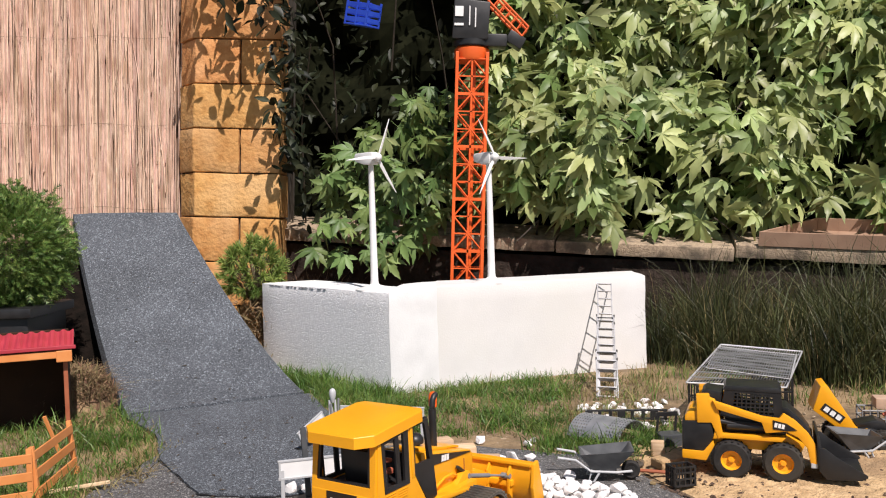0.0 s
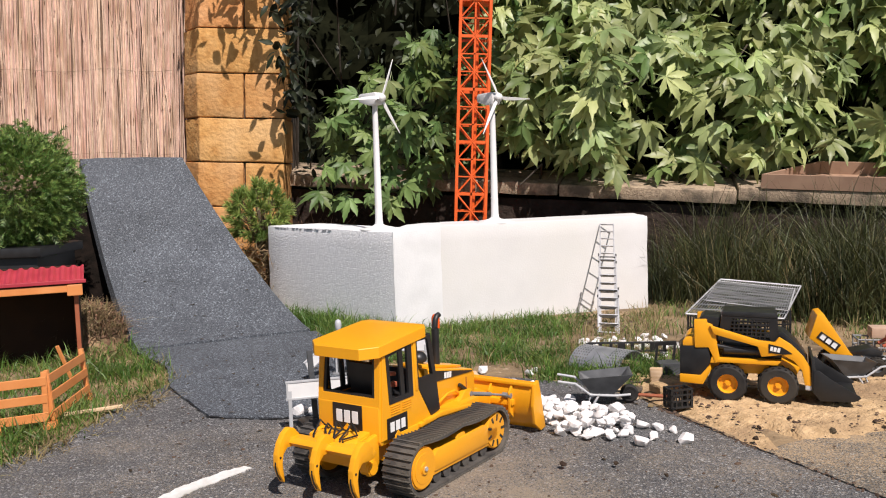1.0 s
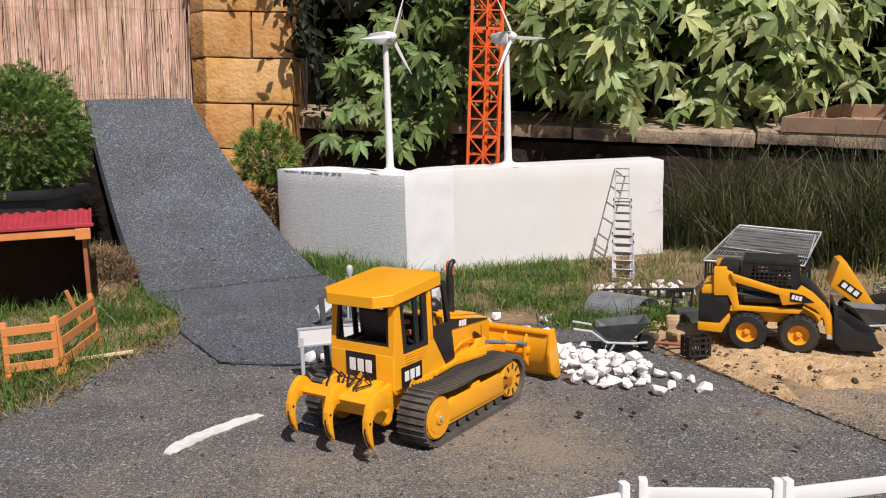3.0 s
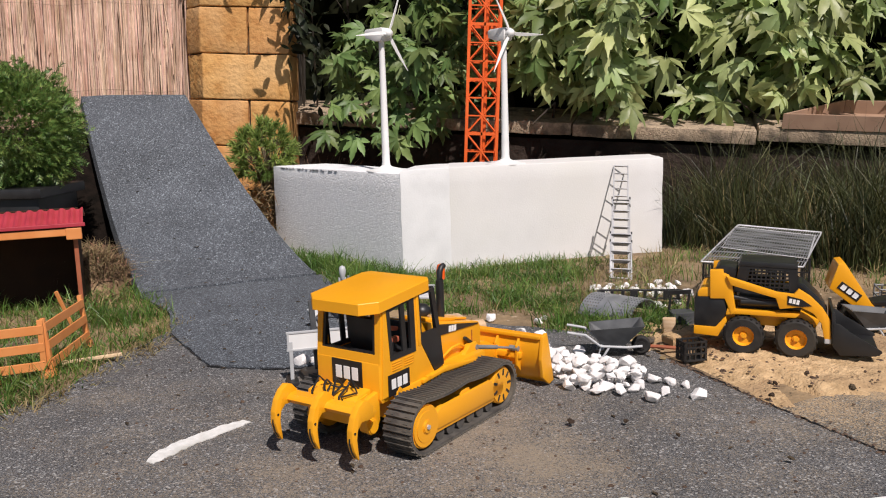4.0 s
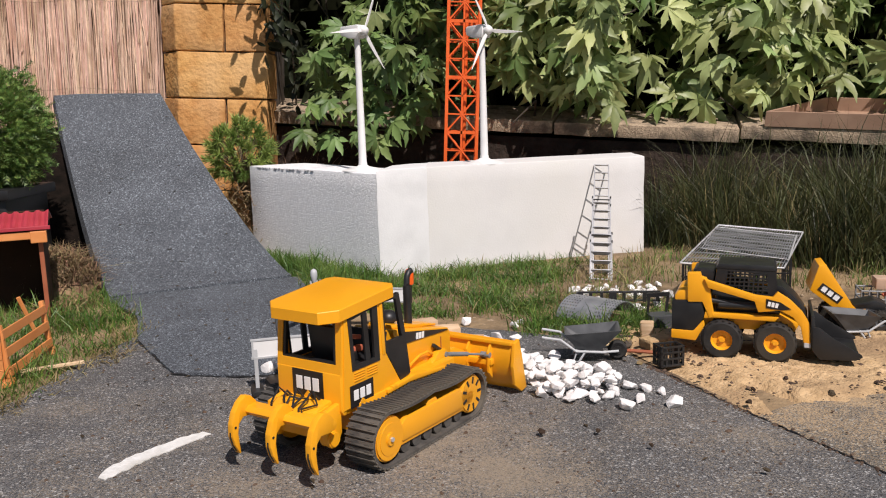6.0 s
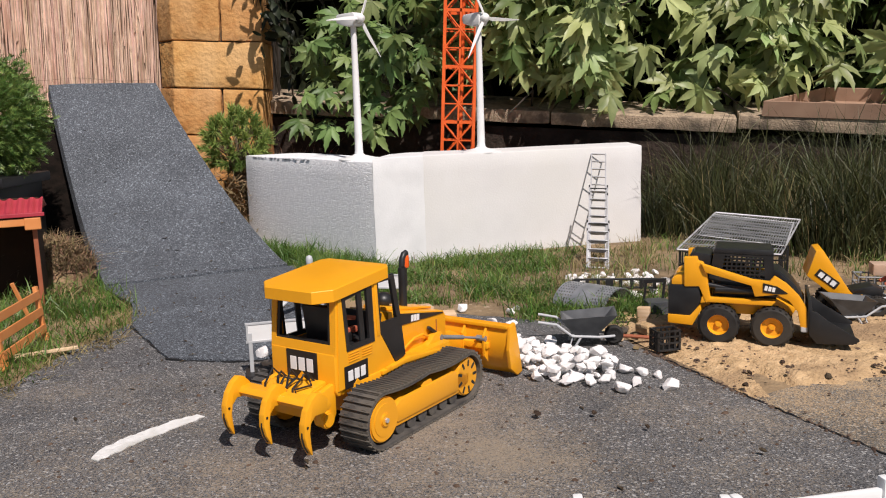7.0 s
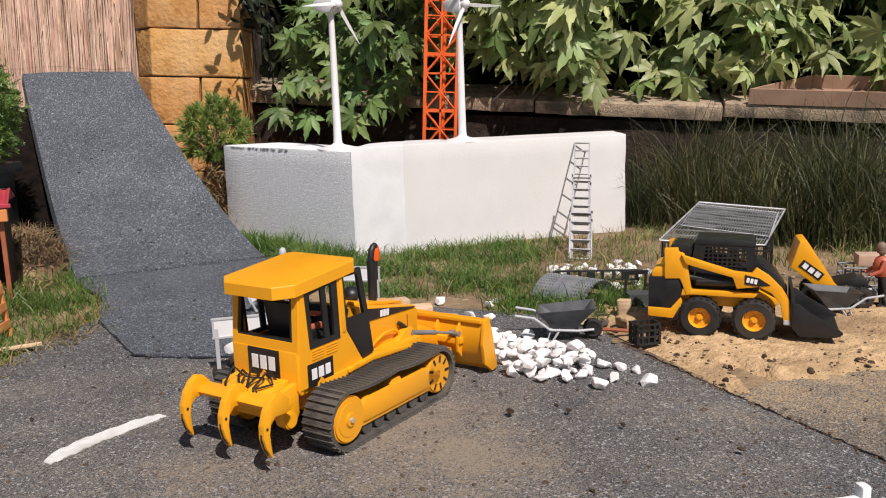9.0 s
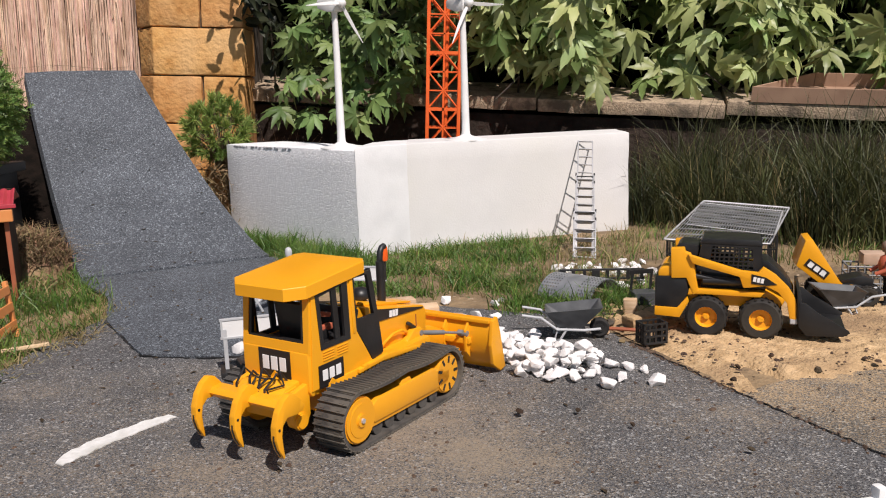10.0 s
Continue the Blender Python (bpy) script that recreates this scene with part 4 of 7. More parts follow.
def make_pine():
    root = empty("dwarf_pine", "dwarf pine with yellow-green needle tufts beside the ramp", "shrub", pose(-0.462, 2.03, -0.030) @ Matrix.Scale(1.06, 4))
    rnd = random.Random(43)
    bm = B()
    tube(bm, [(0, 0, -0.01), (0.01, 0, 0.08), (0.0, 0, 0.17), (0.01, 0, 0.24)], 0.008, 8, 0.003)
    part("trunk", bm, M_BARK, root)
    V, F = [], []
    W, G = [], []
    bm = B()
    for i in range(72):
        u = 1 - 1.8 * (i + 0.5) / 72
        v = i * 2.39996 + rnd.uniform(-0.3, 0.3)
        q = math.sqrt(1 - u * u)
        d = Vector((q * math.cos(v), q * math.sin(v), u))
        r = rnd.uniform(0.68, 1.02)
        c = Vector((d.x * 0.072 * r - 0.010, d.y * 0.065 * r, 0.240 + d.z * 0.070 * r))
        tube(bm, [(0, 0, 0.12 + 0.06 * rnd.random()), tuple(Vector((0, 0, 0.19)).lerp(c, 0.6)), tuple(c)], 0.0016, 4, 0.0008)
        ax = (d * 1.1 + Vector((rnd.gauss(0, 0.2), rnd.gauss(0, 0.2), 0.4))).normalized()
        for k in range(95):
            f = rnd.random()
            e = (ax * (0.35 + 0.9 * f) + Vector((rnd.gauss(0, 0.48), rnd.gauss(0, 0.48), rnd.gauss(0, 0.48)))).normalized()
            L = rnd.uniform(0.013, 0.024)
            s = e.cross(Vector((rnd.gauss(0, 1), rnd.gauss(0, 1), rnd.gauss(0, 1)))).normalized() * 0.0008
            p = c + ax * (0.018 * f - 0.006) + Vector((rnd.gauss(0, 0.0015), rnd.gauss(0, 0.0015), rnd.gauss(0, 0.0015)))
            b = len(V)
            V += [tuple(p - s), tuple(p + s), tuple(p + e * L * 0.6 + s), tuple(p + e * L), tuple(p + e * L * 0.6 - s)]
            F.append((b, b + 1, b + 2, b + 3, b + 4))
    raw("needles", V, F, M_PINE, root)["kind"] = "stuff"
    part("twig_tangle", bm, M_BARK, root)["kind"] = "stuff"
    for i in range(1500):
        p = Vector((rnd.gauss(0.02, 0.05), rnd.gauss(-0.02, 0.03), rnd.uniform(0.0, 0.18)))
        e = Vector((rnd.gauss(0, 1), rnd.gauss(0, 1), rnd.gauss(0.1, 1))).normalized()
        s = e.cross(Vector((rnd.gauss(0, 1), rnd.gauss(0, 1), rnd.gauss(0, 1)))).normalized() * 0.001
        L = rnd.uniform(0.02, 0.045)
        b = len(W)
        W += [tuple(p - s), tuple(p + s), tuple(p + e * L)]
        G.append((b, b + 1, b + 2))
    ob = raw("dead_needles", W, G, M_DEAD, root)
    ob["kind"], ob["label"] = "stuff", "brown dead needles and stalks"


make_pine()

def make_hay_mound():
    """A low mound of bark and earth between the shelter and the ramp, topped with hay."""
    cx, cy = -0.705, 1.545
    def rise(x, y):
        r = math.hypot((x - cx) / 0.085, (y - cy) / 0.105)
        return 0.075 * max(0.0, 1 - r * r) + (0.006 * fbm(x, y, 30, 5) if r < 1 else 0)
    V, F = [], []
    n = 30
    for j in range(n + 1):
        for i in range(n + 1):
            x, y = cx + 0.09 * (2 * i / n - 1), cy + 0.11 * (2 * j / n - 1)
            V.append((x, y, rise(x, y) - 0.008))
    for j in range(n):
        for i in range(n):
            k = j * (n + 1) + i
            F.append((k, k + 1, k + n + 2, k + n + 1))
    tagged(raw("bark_mound", V, F, M_DEAD, smooth=True), "mound of brown bark and earth beside the shelter", "mound", kind="structure")
    def spot(rnd):
        a, r = rnd.uniform(0, 6.283), math.sqrt(rnd.random()) * 0.95
        x, y = cx + 0.085 * r * math.cos(a), cy + 0.105 * r * math.sin(a)
        if rise(x, y) < 0.026 and rnd.random() < 0.75:
            return None
        return x, y, rise(x, y) - 0.004, 1.0
    grass("hay_heap", 1900, spot, (0.008, 0.045), (0.0006, 0.0013), M_HAY, "tangled bleached hay on the mound", 52, 2.6)
    grass("bark_shreds", 1300, spot, (0.006, 0.030), (0.0008, 0.0022), M_RUSSET, "shreds of brown bark on the mound", 53, 3.0)


make_hay_mound()


# ---- bulldozer ----
MM = 0.001


def logo(parent, m, w, h, name="logo"):
    """A dark label with plain pale bars and a yellow wedge, in the label's own plane (x across, y up), in mm."""
    bm = B()
    box(bm, (0, 0, 0), (w, h, 0.8), 0.3)
    bmesh.ops.transform(bm, matrix=m, verts=bm.verts)
    lab = part(name, bm, M_DARK, parent, "black label with pale bars", MM)
    for i in range(3):
        bm = B()
        box(bm, (-w * 0.27 + w * 0.27 * i, h * 0.04, 0.6), (w * 0.20, h * 0.46, 0.6), 0.25)
        bmesh.ops.transform(bm, matrix=m, verts=bm.verts)
        part("pale_bar", bm, M_LABEL_W, lab, s=MM)
    bm = B()
    prism(bm, [(-w * 0.15, -h * 0.42), (0, -h * 0.20), (w * 0.15, -h * 0.42)], "z", 0.3, 0.95)
    bmesh.ops.transform(bm, matrix=m, verts=bm.verts)
    part("wedge", bm, M_YELLOW, lab, s=MM)
    return lab


def side_face(x, y, z, face, turn=0.0, lean=0.0):
    """A frame whose x runs across a label, y up and z outwards: on the off (y-), near (y+), rear (x-) or front (x+) side."""
    rz = {"y-": 0, "y+": 180, "x-": -90, "x+": 90}[face]
    return Matrix.Translation((x, y, z)) @ Matrix.Rotation(radians(rz), 4, "Z") @ Matrix.Rotation(radians(90 + lean), 4, "X") @ Matrix.Rotation(radians(turn), 4, "Z")


def ring_wall(bm, outer, inner, y0, y1):
    """A plate in the xz plane with an opening of as many corners as its outline."""
    def row(pts, y):
        return [bm.verts.new((p[0], y, p[1])) for p in pts]
    oa, ia, ob_, ib = row(outer, y0), row(inner, y0), row(outer, y1), row(inner, y1)
    n = len(outer)
    fs = []
    for i in range(n):
        j = (i + 1) % n
        fs += [bm.faces.new((oa[i], oa[j], ia[j], ia[i])), bm.faces.new((ob_[j], ob_[i], ib[i], ib[j])),
               bm.faces.new((oa[j], oa[i], ob_[i], ob_[j])), bm.faces.new((ia[i], ia[j], ib[j], ib[i]))]
    bmesh.ops.recalc_face_normals(bm, faces=fs)
    return bm


def track_path(n):
    """Points and headings round the track: sprocket behind, idler in front, flat underneath, slack between two carriers on top."""
    r0, r1, xa, xb, za, zb = 25.0, 24.0, -70.0, 71.0, 26.5, 25.5
    pts = []
    segs = [("l", (xa, za - r0), (xb, zb - r1)), ("a", (xb, zb), r1, -90, 90), ("l", (xb, zb + r1), (xa, za + r0)), ("a", (xa, za), r0, 90, 270)]
    for sgm in segs:
        if sgm[0] == "l":
            (x0, z0), (x1, z1) = sgm[1], sgm[2]
            L = math.hypot(x1 - x0, z1 - z0)
            k = max(1, round(L / n))
            for i in range(k):
                f = i / k
                sag = -2.6 * abs(math.sin(2 * math.pi * f)) if z0 > 40 else 0
                pts.append((x0 + (x1 - x0) * f, z0 + (z1 - z0) * f + sag, math.atan2(z1 - z0, x1 - x0)))
        else:
            (cx, cz), r, a0, a1 = sgm[1], sgm[2], sgm[3], sgm[4]
            k = max(1, round(math.pi * r / n))
            for i in range(k):
                a = radians(a0 + (a1 - a0) * i / k)
                pts.append((cx + r * math.cos(a), cz + r * math.sin(a), a + math.pi / 2))
    return pts


def dozer_roof():
    """A shallow roof shell: chamfered rear corners, a lip all round, rising to the front, with an almost flat top."""
    plan = [(-109, -28), (-96, -42), (-18, -42), (-11, -36), (-11, 36), (-18, 42), (-96, 42), (-109, 28)]
    def low(x):
        return 135.5 + (x + 109) * 0.088
    def ring(bm, k, z):
        cx = -57
        return [bm.verts.new((cx + (x - cx) * k, y * k, z(x))) for x, y in plan]
    bm = B()
    rings = [ring(bm, 0.94, lambda x: low(x) + 2), ring(bm, 0.985, lambda x: low(x)), ring(bm, 1.0, lambda x: low(x) + 0.5), ring(bm, 1.0, lambda x: low(x) + 10.6),
             ring(bm, 0.990, lambda x: low(x) + 11.3), ring(bm, 0.60, lambda x: low(x) + 12.6)]
    fs = []
    for a, b in zip(rings, rings[1:]):
        for i in range(8):
            j = (i + 1) % 8
            fs.append(bm.faces.new((a[i], a[j], b[j], b[i])))
    fs += [bm.faces.new(rings[0][::-1]), bm.faces.new(rings[-1])]
    bmesh.ops.recalc_face_normals(bm, faces=fs)
    return bm


def make_dozer(m):
    root = empty("bulldozer", "yellow toy bulldozer with black cab windows, rubber tracks and rear ripper", "toy bulldozer", m)
    Y, K = M_YELLOW, M_BLACK
    # tracks
    shoe = None
    for sgn in (-1, 1):
        yc = 58.0 * sgn
        path = track_path(5.9)
        bm = B()
        ring = [[bm.verts.new((x + 1.5 * math.sin(a) * w, yc + q, z - 1.5 * math.cos(a) * w)) for w, q in ((-1, -15.5), (1, -15.5), (1, 15.5), (-1, 15.5))] for x, z, a in path]
        for a, b in zip(ring, ring[1:] + ring[:1]):
            for k in range(4):
                bm.faces.new((a[k], a[(k + 1) % 4], b[(k + 1) % 4], b[k]))
        track = part("track", bm, M_TRACK, root, "dusty dark grey rubber track", MM)
        if shoe is None:
            bm = B()
            box(bm, (0, 0, 0), (4.7, 32, 1.5), 0.35)
            box(bm, (1.5, 0, -1.3), (1.0, 32, 1.9))
            for q in (-9, 9):
                box(bm, (-0.4, q, -0.9), (1.6, 5, 0.7))
            bmesh.ops.scale(bm, vec=(MM, MM, MM), verts=bm.verts)
            shoe = bpy.data.meshes.new("track_shoe")
            bm.to_mesh(shoe)
            bm.free()
            shoe.materials.append(M_TRACK)
        for x, z, a in path:
            ob = new("track_shoe", shoe)
            ob.parent = track
            ob.matrix_basis = Matrix.Translation((x * MM + 0.0016 * math.sin(a), yc * MM, z * MM - 0.0016 * math.cos(a))) @ Matrix.Rotation(-a, 4, "Y")
        # frame between the wheels
        yo = 67.0 * sgn
        bm = B()
        prism(bm, [(-58, 13), (60, 12), (64, 33), (46, 38), (-40, 38), (-58, 34)], "y", yc - 12, yc + 12, 1.5)
        part("track_frame", bm, Y, root, s=MM, smooth=35)
        bm = B()
        prism(bm, [(-50, 17), (50, 16), (53, 20), (53, 33), (47, 38), (-44, 38), (-52, 33), (-52, 20)], "y", yo - 2 * sgn, yo + 4.5 * sgn, 1.3)
        cover = part("side_cover", bm, Y, root, s=MM, smooth=35)
        bm = B()
        prism(bm, [(-8, 36), (12, 36), (8, 42), (-4, 42)], "y", yo - 6 * sgn, yo + 2.5 * sgn, 0.8)
        part("carrier_bracket", bm, Y, cover, s=MM, smooth=35)
        bm = B()
        cyl(bm, (-70, yc - 14, 26.5), (-70, yc + 14, 26.5), 21.0, n=32, bev=1.5)
        cyl(bm, (-70, yo, 26.5), (-70, yo + 5.5 * sgn, 26.5), 16.5, n=32, bev=1.4)
        cyl(bm, (-70, yo + 4 * sgn, 26.5), (-70, yo + 7 * sgn, 26.5), 6.5, n=20, bev=0.8)
        sp = part("sprocket", bm, Y, root, s=MM, smooth=35)
        bm = B()
        cyl(bm, (-70, yo + 5 * sgn, 26.5), (-70, yo + 8.6 * sgn, 26.5), 2.4, n=6)
        part("bolt", bm, M_STEEL, sp, "steel bolt", MM)
        bm = B()
        cyl(bm, (71, yc - 13, 25.5), (71, yc + 13, 25.5), 20.0, n=32, bev=1.5)
        idl = part("idler", bm, Y, root, s=MM, smooth=35)
        for k in range(9):
            a = 2 * math.pi * k / 9
            bm = B()
            box(bm, (71 + 14.2 * math.cos(a), yc + 13 * sgn, 25.5 + 14.2 * math.sin(a)), (7.0, 0.9, 2.8), 0.3, (0, -math.degrees(a), 0))
            part("recess", bm, K, idl, "dark recess", MM)
        bm = B()
        prism(bm, [(46, 16), (70, 16), (74, 21), (74, 30), (64, 30), (62, 34), (46, 34)], "y", yo - 2 * sgn, yo + 4.0 * sgn, 1.0)
        part("idler_yoke", bm, Y, root, s=MM, smooth=35)
        for k in range(6):
            bm = B()
            cyl(bm, (-42 + 18 * k, yc - 10, 10), (-42 + 18 * k, yc + 13, 10), 7, n=18)
            part("roller", bm, M_TRACK, root, s=MM, smooth=35)
    # belly, rear body, floor and fenders
    bm = B()
    box(bm, (6, 0, 42), (160, 82, 30), 2)
    part("chassis", bm, Y, root, s=MM, smooth=35)
    bm = B()
    prism(bm, [(-92, 52), (-84, 48), (-6, 50), (10, 56), (10, 74), (-34, 84), (-92, 86)], "y", -36.8, 36.8, 2)
    part("rear_body", bm, Y, root, s=MM, smooth=35)
    for sgn in (-1, 1):
        bm = B()
        prism(bm, [(-34, 53), (2, 55), (40, 52), (66, 50), (66, 53), (40, 56), (10, 60), (-34, 57)], "y", 34 * sgn, 44 * sgn, 0.8)
        part("fender", bm, Y, root, s=MM, smooth=35)
        bm = B()
        box(bm, (-24, 42.5 * sgn, 56.5), (7, 4, 5), 0.8)
        part("step_bracket", bm, Y, root, s=MM, smooth=35)
    # cab: side walls with window openings, posts, door frame in black
    for sgn in (-1, 1):
        y0, y1 = 36.5 * sgn, 39.5 * sgn
        bm = B()
        ring_wall(bm, [(-93, 54), (-8, 57), (-30.5, 93), (-34, 144), (-88, 139)], [(-79, 88), (-40, 88), (-39, 93), (-41.5, 142), (-83, 137.5)], y0, y1)
        wall = part("side_wall", bm, Y, root, s=MM, smooth=35)
        bm = B()
        ring_wall(bm, [(-79.6, 87.4), (-39.4, 87.4), (-41, 142.6), (-83.6, 138)], [(-75.5, 92), (-47, 92), (-49, 139), (-79, 134.5)], y0 + 1.0 * sgn, y1 + 0.7 * sgn)
        box(bm, (-57.5, y1 - 1 * sgn, 115), (6.5, 2.2, 48), 0.3, (0, -4, 0))
        part("window_frame", bm, K, wall, "black window frame", MM)
        bm = B()
        ring_wall(bm, [(-30.5, 94), (-8, 58.5), (8, 62), (1, 108), (-6, 144), (-33.5, 144)], [(-29.0, 104), (-25, 102), (-3.5, 102), (-6.5, 112), (-12, 141), (-30.8, 141)], y0 + 0.4 * sgn, y1 + 0.4 * sgn)
        part("door_frame", bm, K, root, "black door frame", MM, smooth=35)
        bm = B()
        box(bm, (-34.2, (y0 + y1) / 2 + 0.4 * sgn, 117), (4.6, 4.2, 52), 0.8, (0, -3.0, 0))
        part("door_post", bm, Y, root, s=MM, smooth=35)
        for cx in (-70, -51):
            for k in range(4):
                bm = B()
                box(bm, (cx, y1 + 0.3 * sgn, 77.5 + 2.4 * k), (15, 0.9, 1.1), 0.3)
                part("vent_slat", bm, Y, wall, s=MM)
    # rear wall with window
    def rear(bm, o, i, x0, x1):
        def row(p, x):
            return [bm.verts.new((x + (q[1] - 84) * 0.09, q[0], q[1])) for q in p]
        a, b, c, d = row(o, x0), row(i, x0), row(o, x1), row(i, x1)
        fs = []
        for k in range(4):
            j = (k + 1) % 4
            fs += [bm.faces.new((a[k], a[j], b[j], b[k])), bm.faces.new((c[j], c[k], d[k], d[j])), bm.faces.new((a[j], a[k], c[k], c[j])), bm.faces.new((b[k], b[j], d[j], d[k]))]
        bmesh.ops.recalc_face_normals(bm, faces=fs)
    bm = B()
    rear(bm, [(-38.5, 86), (38.5, 86), (38.5, 139), (-38.5, 139)], [(-33, 96), (33, 96), (31.5, 135), (-31.5, 135)], -95, -91.5)
    rw = part("rear_wall", bm, Y, root, s=MM)
    bm = B()
    rear(bm, [(-34, 95), (34, 95), (32.5, 136.5), (-32.5, 136.5)], [(-29.5, 98), (29.5, 98), (28.5, 132.5), (-28.5, 132.5)], -94, -90.5)
    part("window_frame", bm, K, rw, "black window frame", MM)
    bm = B()
    prism(bm, [(-95.5, 54), (-92, 49), (-88, 49), (-88, 88), (-95.5, 88)], "y", -38.5, 38.5, 1.6)
    part("rear_panel", bm, Y, rw, s=MM, smooth=35)
    bm = B()
    box(bm, (1, 35, 103), (4, 4, 84), 0.6, (0, -7.5, 0))
    box(bm, (1, -35, 103), (4, 4, 84), 0.6, (0, -7.5, 0))
    box(bm, (-10, 0, 142), (6, 72, 4), 0.6)
    box(bm, (4, 0, 78), (6, 72, 16), 0.6)
    part("windscreen_frame", bm, K, root, "black windscreen frame", MM, smooth=35)
    part("roof", dozer_roof(), Y, root, s=MM, smooth=12)
    bm = B()
    box(bm, (-50, 0, 86), (76, 72, 3), 0.5)
    box(bm, (-76, -7, 106), (7, 34, 42), 2, (0, -8, 0))
    box(bm, (-62, -7, 92), (28, 30, 9), 2)
    box(bm, (-14, 0, 96), (8, 50, 22), 2, (0, 18, 0))
    part("seat", bm, K, root, "black moulded seat and dashboard", MM, smooth=35)
    # hood
    bm = B()
    prism(bm, [(2, 50), (98, 46), (103, 54), (103.5, 78), (99, 84.5), (2, 104)], "y", -25, 25, 2.0)
    hood = part("hood", bm, Y, root, s=MM, smooth=35)
    for sgn in (-1, 1):
        bm = B()
        prism(bm, [(16, 86.5), (16, 99.2), (97, 83.3), (97, 82.3)], "y", 25.2 * sgn, 26.0 * sgn)
        dp = part("side_decal", bm, M_DARK, hood, "black wedge-shaped decal", MM)
        bm = B()
        for i, (dx, w) in enumerate(((0, 4.0), (5, 4.2), (10, 4.0))):
            box(bm, (40 + dx, 26.3 * sgn, 89.4 - 0.5 * i), (w, 0.5, 6.6), 0.2, (0, 6, 0))
        part("pale_bar", bm, M_LABEL_W, dp, s=MM)
        bm = B()
        box(bm, (84, 25.4 * sgn, 66), (0.9, 0.9, 24), 0.2)
        box(bm, (93, 25.4 * sgn, 54), (18, 0.9, 0.9), 0.2)
        part("panel_seam", bm, M_POST, hood, "fine panel seam", MM)
    bm = B()
    box(bm, (40, 0, 98.2), (56, 30, 3.4), 1.0, (0, 11.5, 0))
    box(bm, (82, 0, 89.8), (26, 24, 2.4), 0.8, (0, 11.5, 0))
    part("hood_lid", bm, Y, hood, s=MM, smooth=35)
    bm = B()
    for k in range(6):
        box(bm, (104, 0, 54 + 4.6 * k), (2, 40, 2.2), 0.3)
    part("grille", bm, K, hood, "black front grille", MM)
    bm = B()
    tube(bm, [(54, -5, 92), (54, -5, 140), (55, -5, 147), (58, -5, 151), (62, -5, 152)], 3.2, 14)
    cyl(bm, (54, -5, 93), (54, -5, 138), 4.3, n=18, bev=0.5)
    part("exhaust_pipe", bm, K, root, "black exhaust stack", MM, smooth=40)
    bm = B()
    lathe(bm, [(6, 0), (6, 6), (9.5, 7), (10, 9), (9.5, 13), (6, 17), (2, 18)], 22, Matrix.Translation((32, 4, 97)))
    part("air_filter", bm, K, root, "black domed air filter", MM, smooth=40)
    bm = B()
    tube(bm, [(101, 26, 80), (101, 26, 112), (101, 26, 126)], 0.8, 6)
    cyl(bm, (101, 26, 106), (101, 26, 127), 2.4, n=12)
    mast = part("beacon_mast", bm, K, root, "thin black mast", MM, smooth=40)
    bm = B()
    lathe(bm, [(4.4, 0), (5.0, 2), (5.0, 10), (4.6, 14), (3.2, 17), (0.5, 18)], 16, Matrix.Translation((101, 26, 127)))
    part("beacon", bm, M_LAMP, mast, "orange warning beacon", MM, smooth=40)
    # blade, push arms and rams
    bm = B()
    prof = [(166, 2), (158, 10), (151, 24), (149, 38), (150, 52), (155, 62), (158.5, 61), (154, 51), (152.6, 38), (154.5, 25), (161, 12), (173, 2)]
    prism(bm, prof, "y", -77, 77)
    blade = part("blade", bm, Y, root, s=MM, smooth=35)
    for sgn in (-1, 1):
        bm = B()
        prism(bm, [(150, 12), (146, 34), (150, 60), (160, 63), (166, 44), (176, 3), (165, 1)], "y", 75 * sgn, 79 * sgn, 0.6)
        part("end_plate", bm, Y, blade, s=MM, smooth=35)
        for y in (20, 48):
            bm = B()
            prism(bm, [(150.5, 16), (143, 24), (142, 48), (150.5, 58)], "y", y * sgn - 1.4, y * sgn + 1.4, 0.4)
            part("rib", bm, Y, blade, s=MM, smooth=35)
        bm = B()
        prism(bm, [(94, 26), (146, 16), (148, 26), (118, 38), (94, 40)], "y", 30 * sgn, 38 * sgn, 1.2)
        part("push_arm", bm, Y, root, s=MM, smooth=35)
        bm = B()
        tube(bm, [(84, 32 * sgn, 59), (118, 37 * sgn, 51)], 2.5, 14)
        tube(bm, [(116, 37 * sgn, 51.5), (146, 44 * sgn, 44)], 1.4, 12)
        cyl(bm, (82, 26 * sgn, 59.5), (82, 34 * sgn, 59.5), 3.2, n=14, bev=0.5)
        ram = part("ram", bm, M_GREY, root, "grey hydraulic ram", MM, smooth=40)
        bm = B()
        box(bm, (72, 28 * sgn, 69), (17, 4, 4), 1.5, (0, 34, 0))
        part("ram_mount", bm, K, ram, "black ram mount", MM)
        bm = B()
        cyl(bm, (145, 38 * sgn, 44), (145, 50 * sgn, 44), 3.4, n=12, bev=0.5)
        part("ram_pin", bm, M_GREY, ram, "grey ram pin", MM)
        bm = B()
        prism(bm, [(58, 50), (86, 48), (90, 58), (82, 66), (70, 66), (56, 56)], "y", 25 * sgn, 33 * sgn, 1)
        part("ram_bracket", bm, Y, root, s=MM, smooth=35)
        bm = B()
        tube(bm, [(22, 25 * sgn, 58), (26, 29 * sgn, 65), (38, 30 * sgn, 70), (52, 30 * sgn, 70), (62, 29 * sgn, 65), (64, 26 * sgn, 62)], 1.4, 8)
        part("side_pipe", bm, Y, root, s=MM, smooth=40)
    bm = B()
    box(bm, (147, 0, 36), (7, 104, 7), 1)
    box(bm, (150, 0, 59), (5, 150, 4), 0.8)
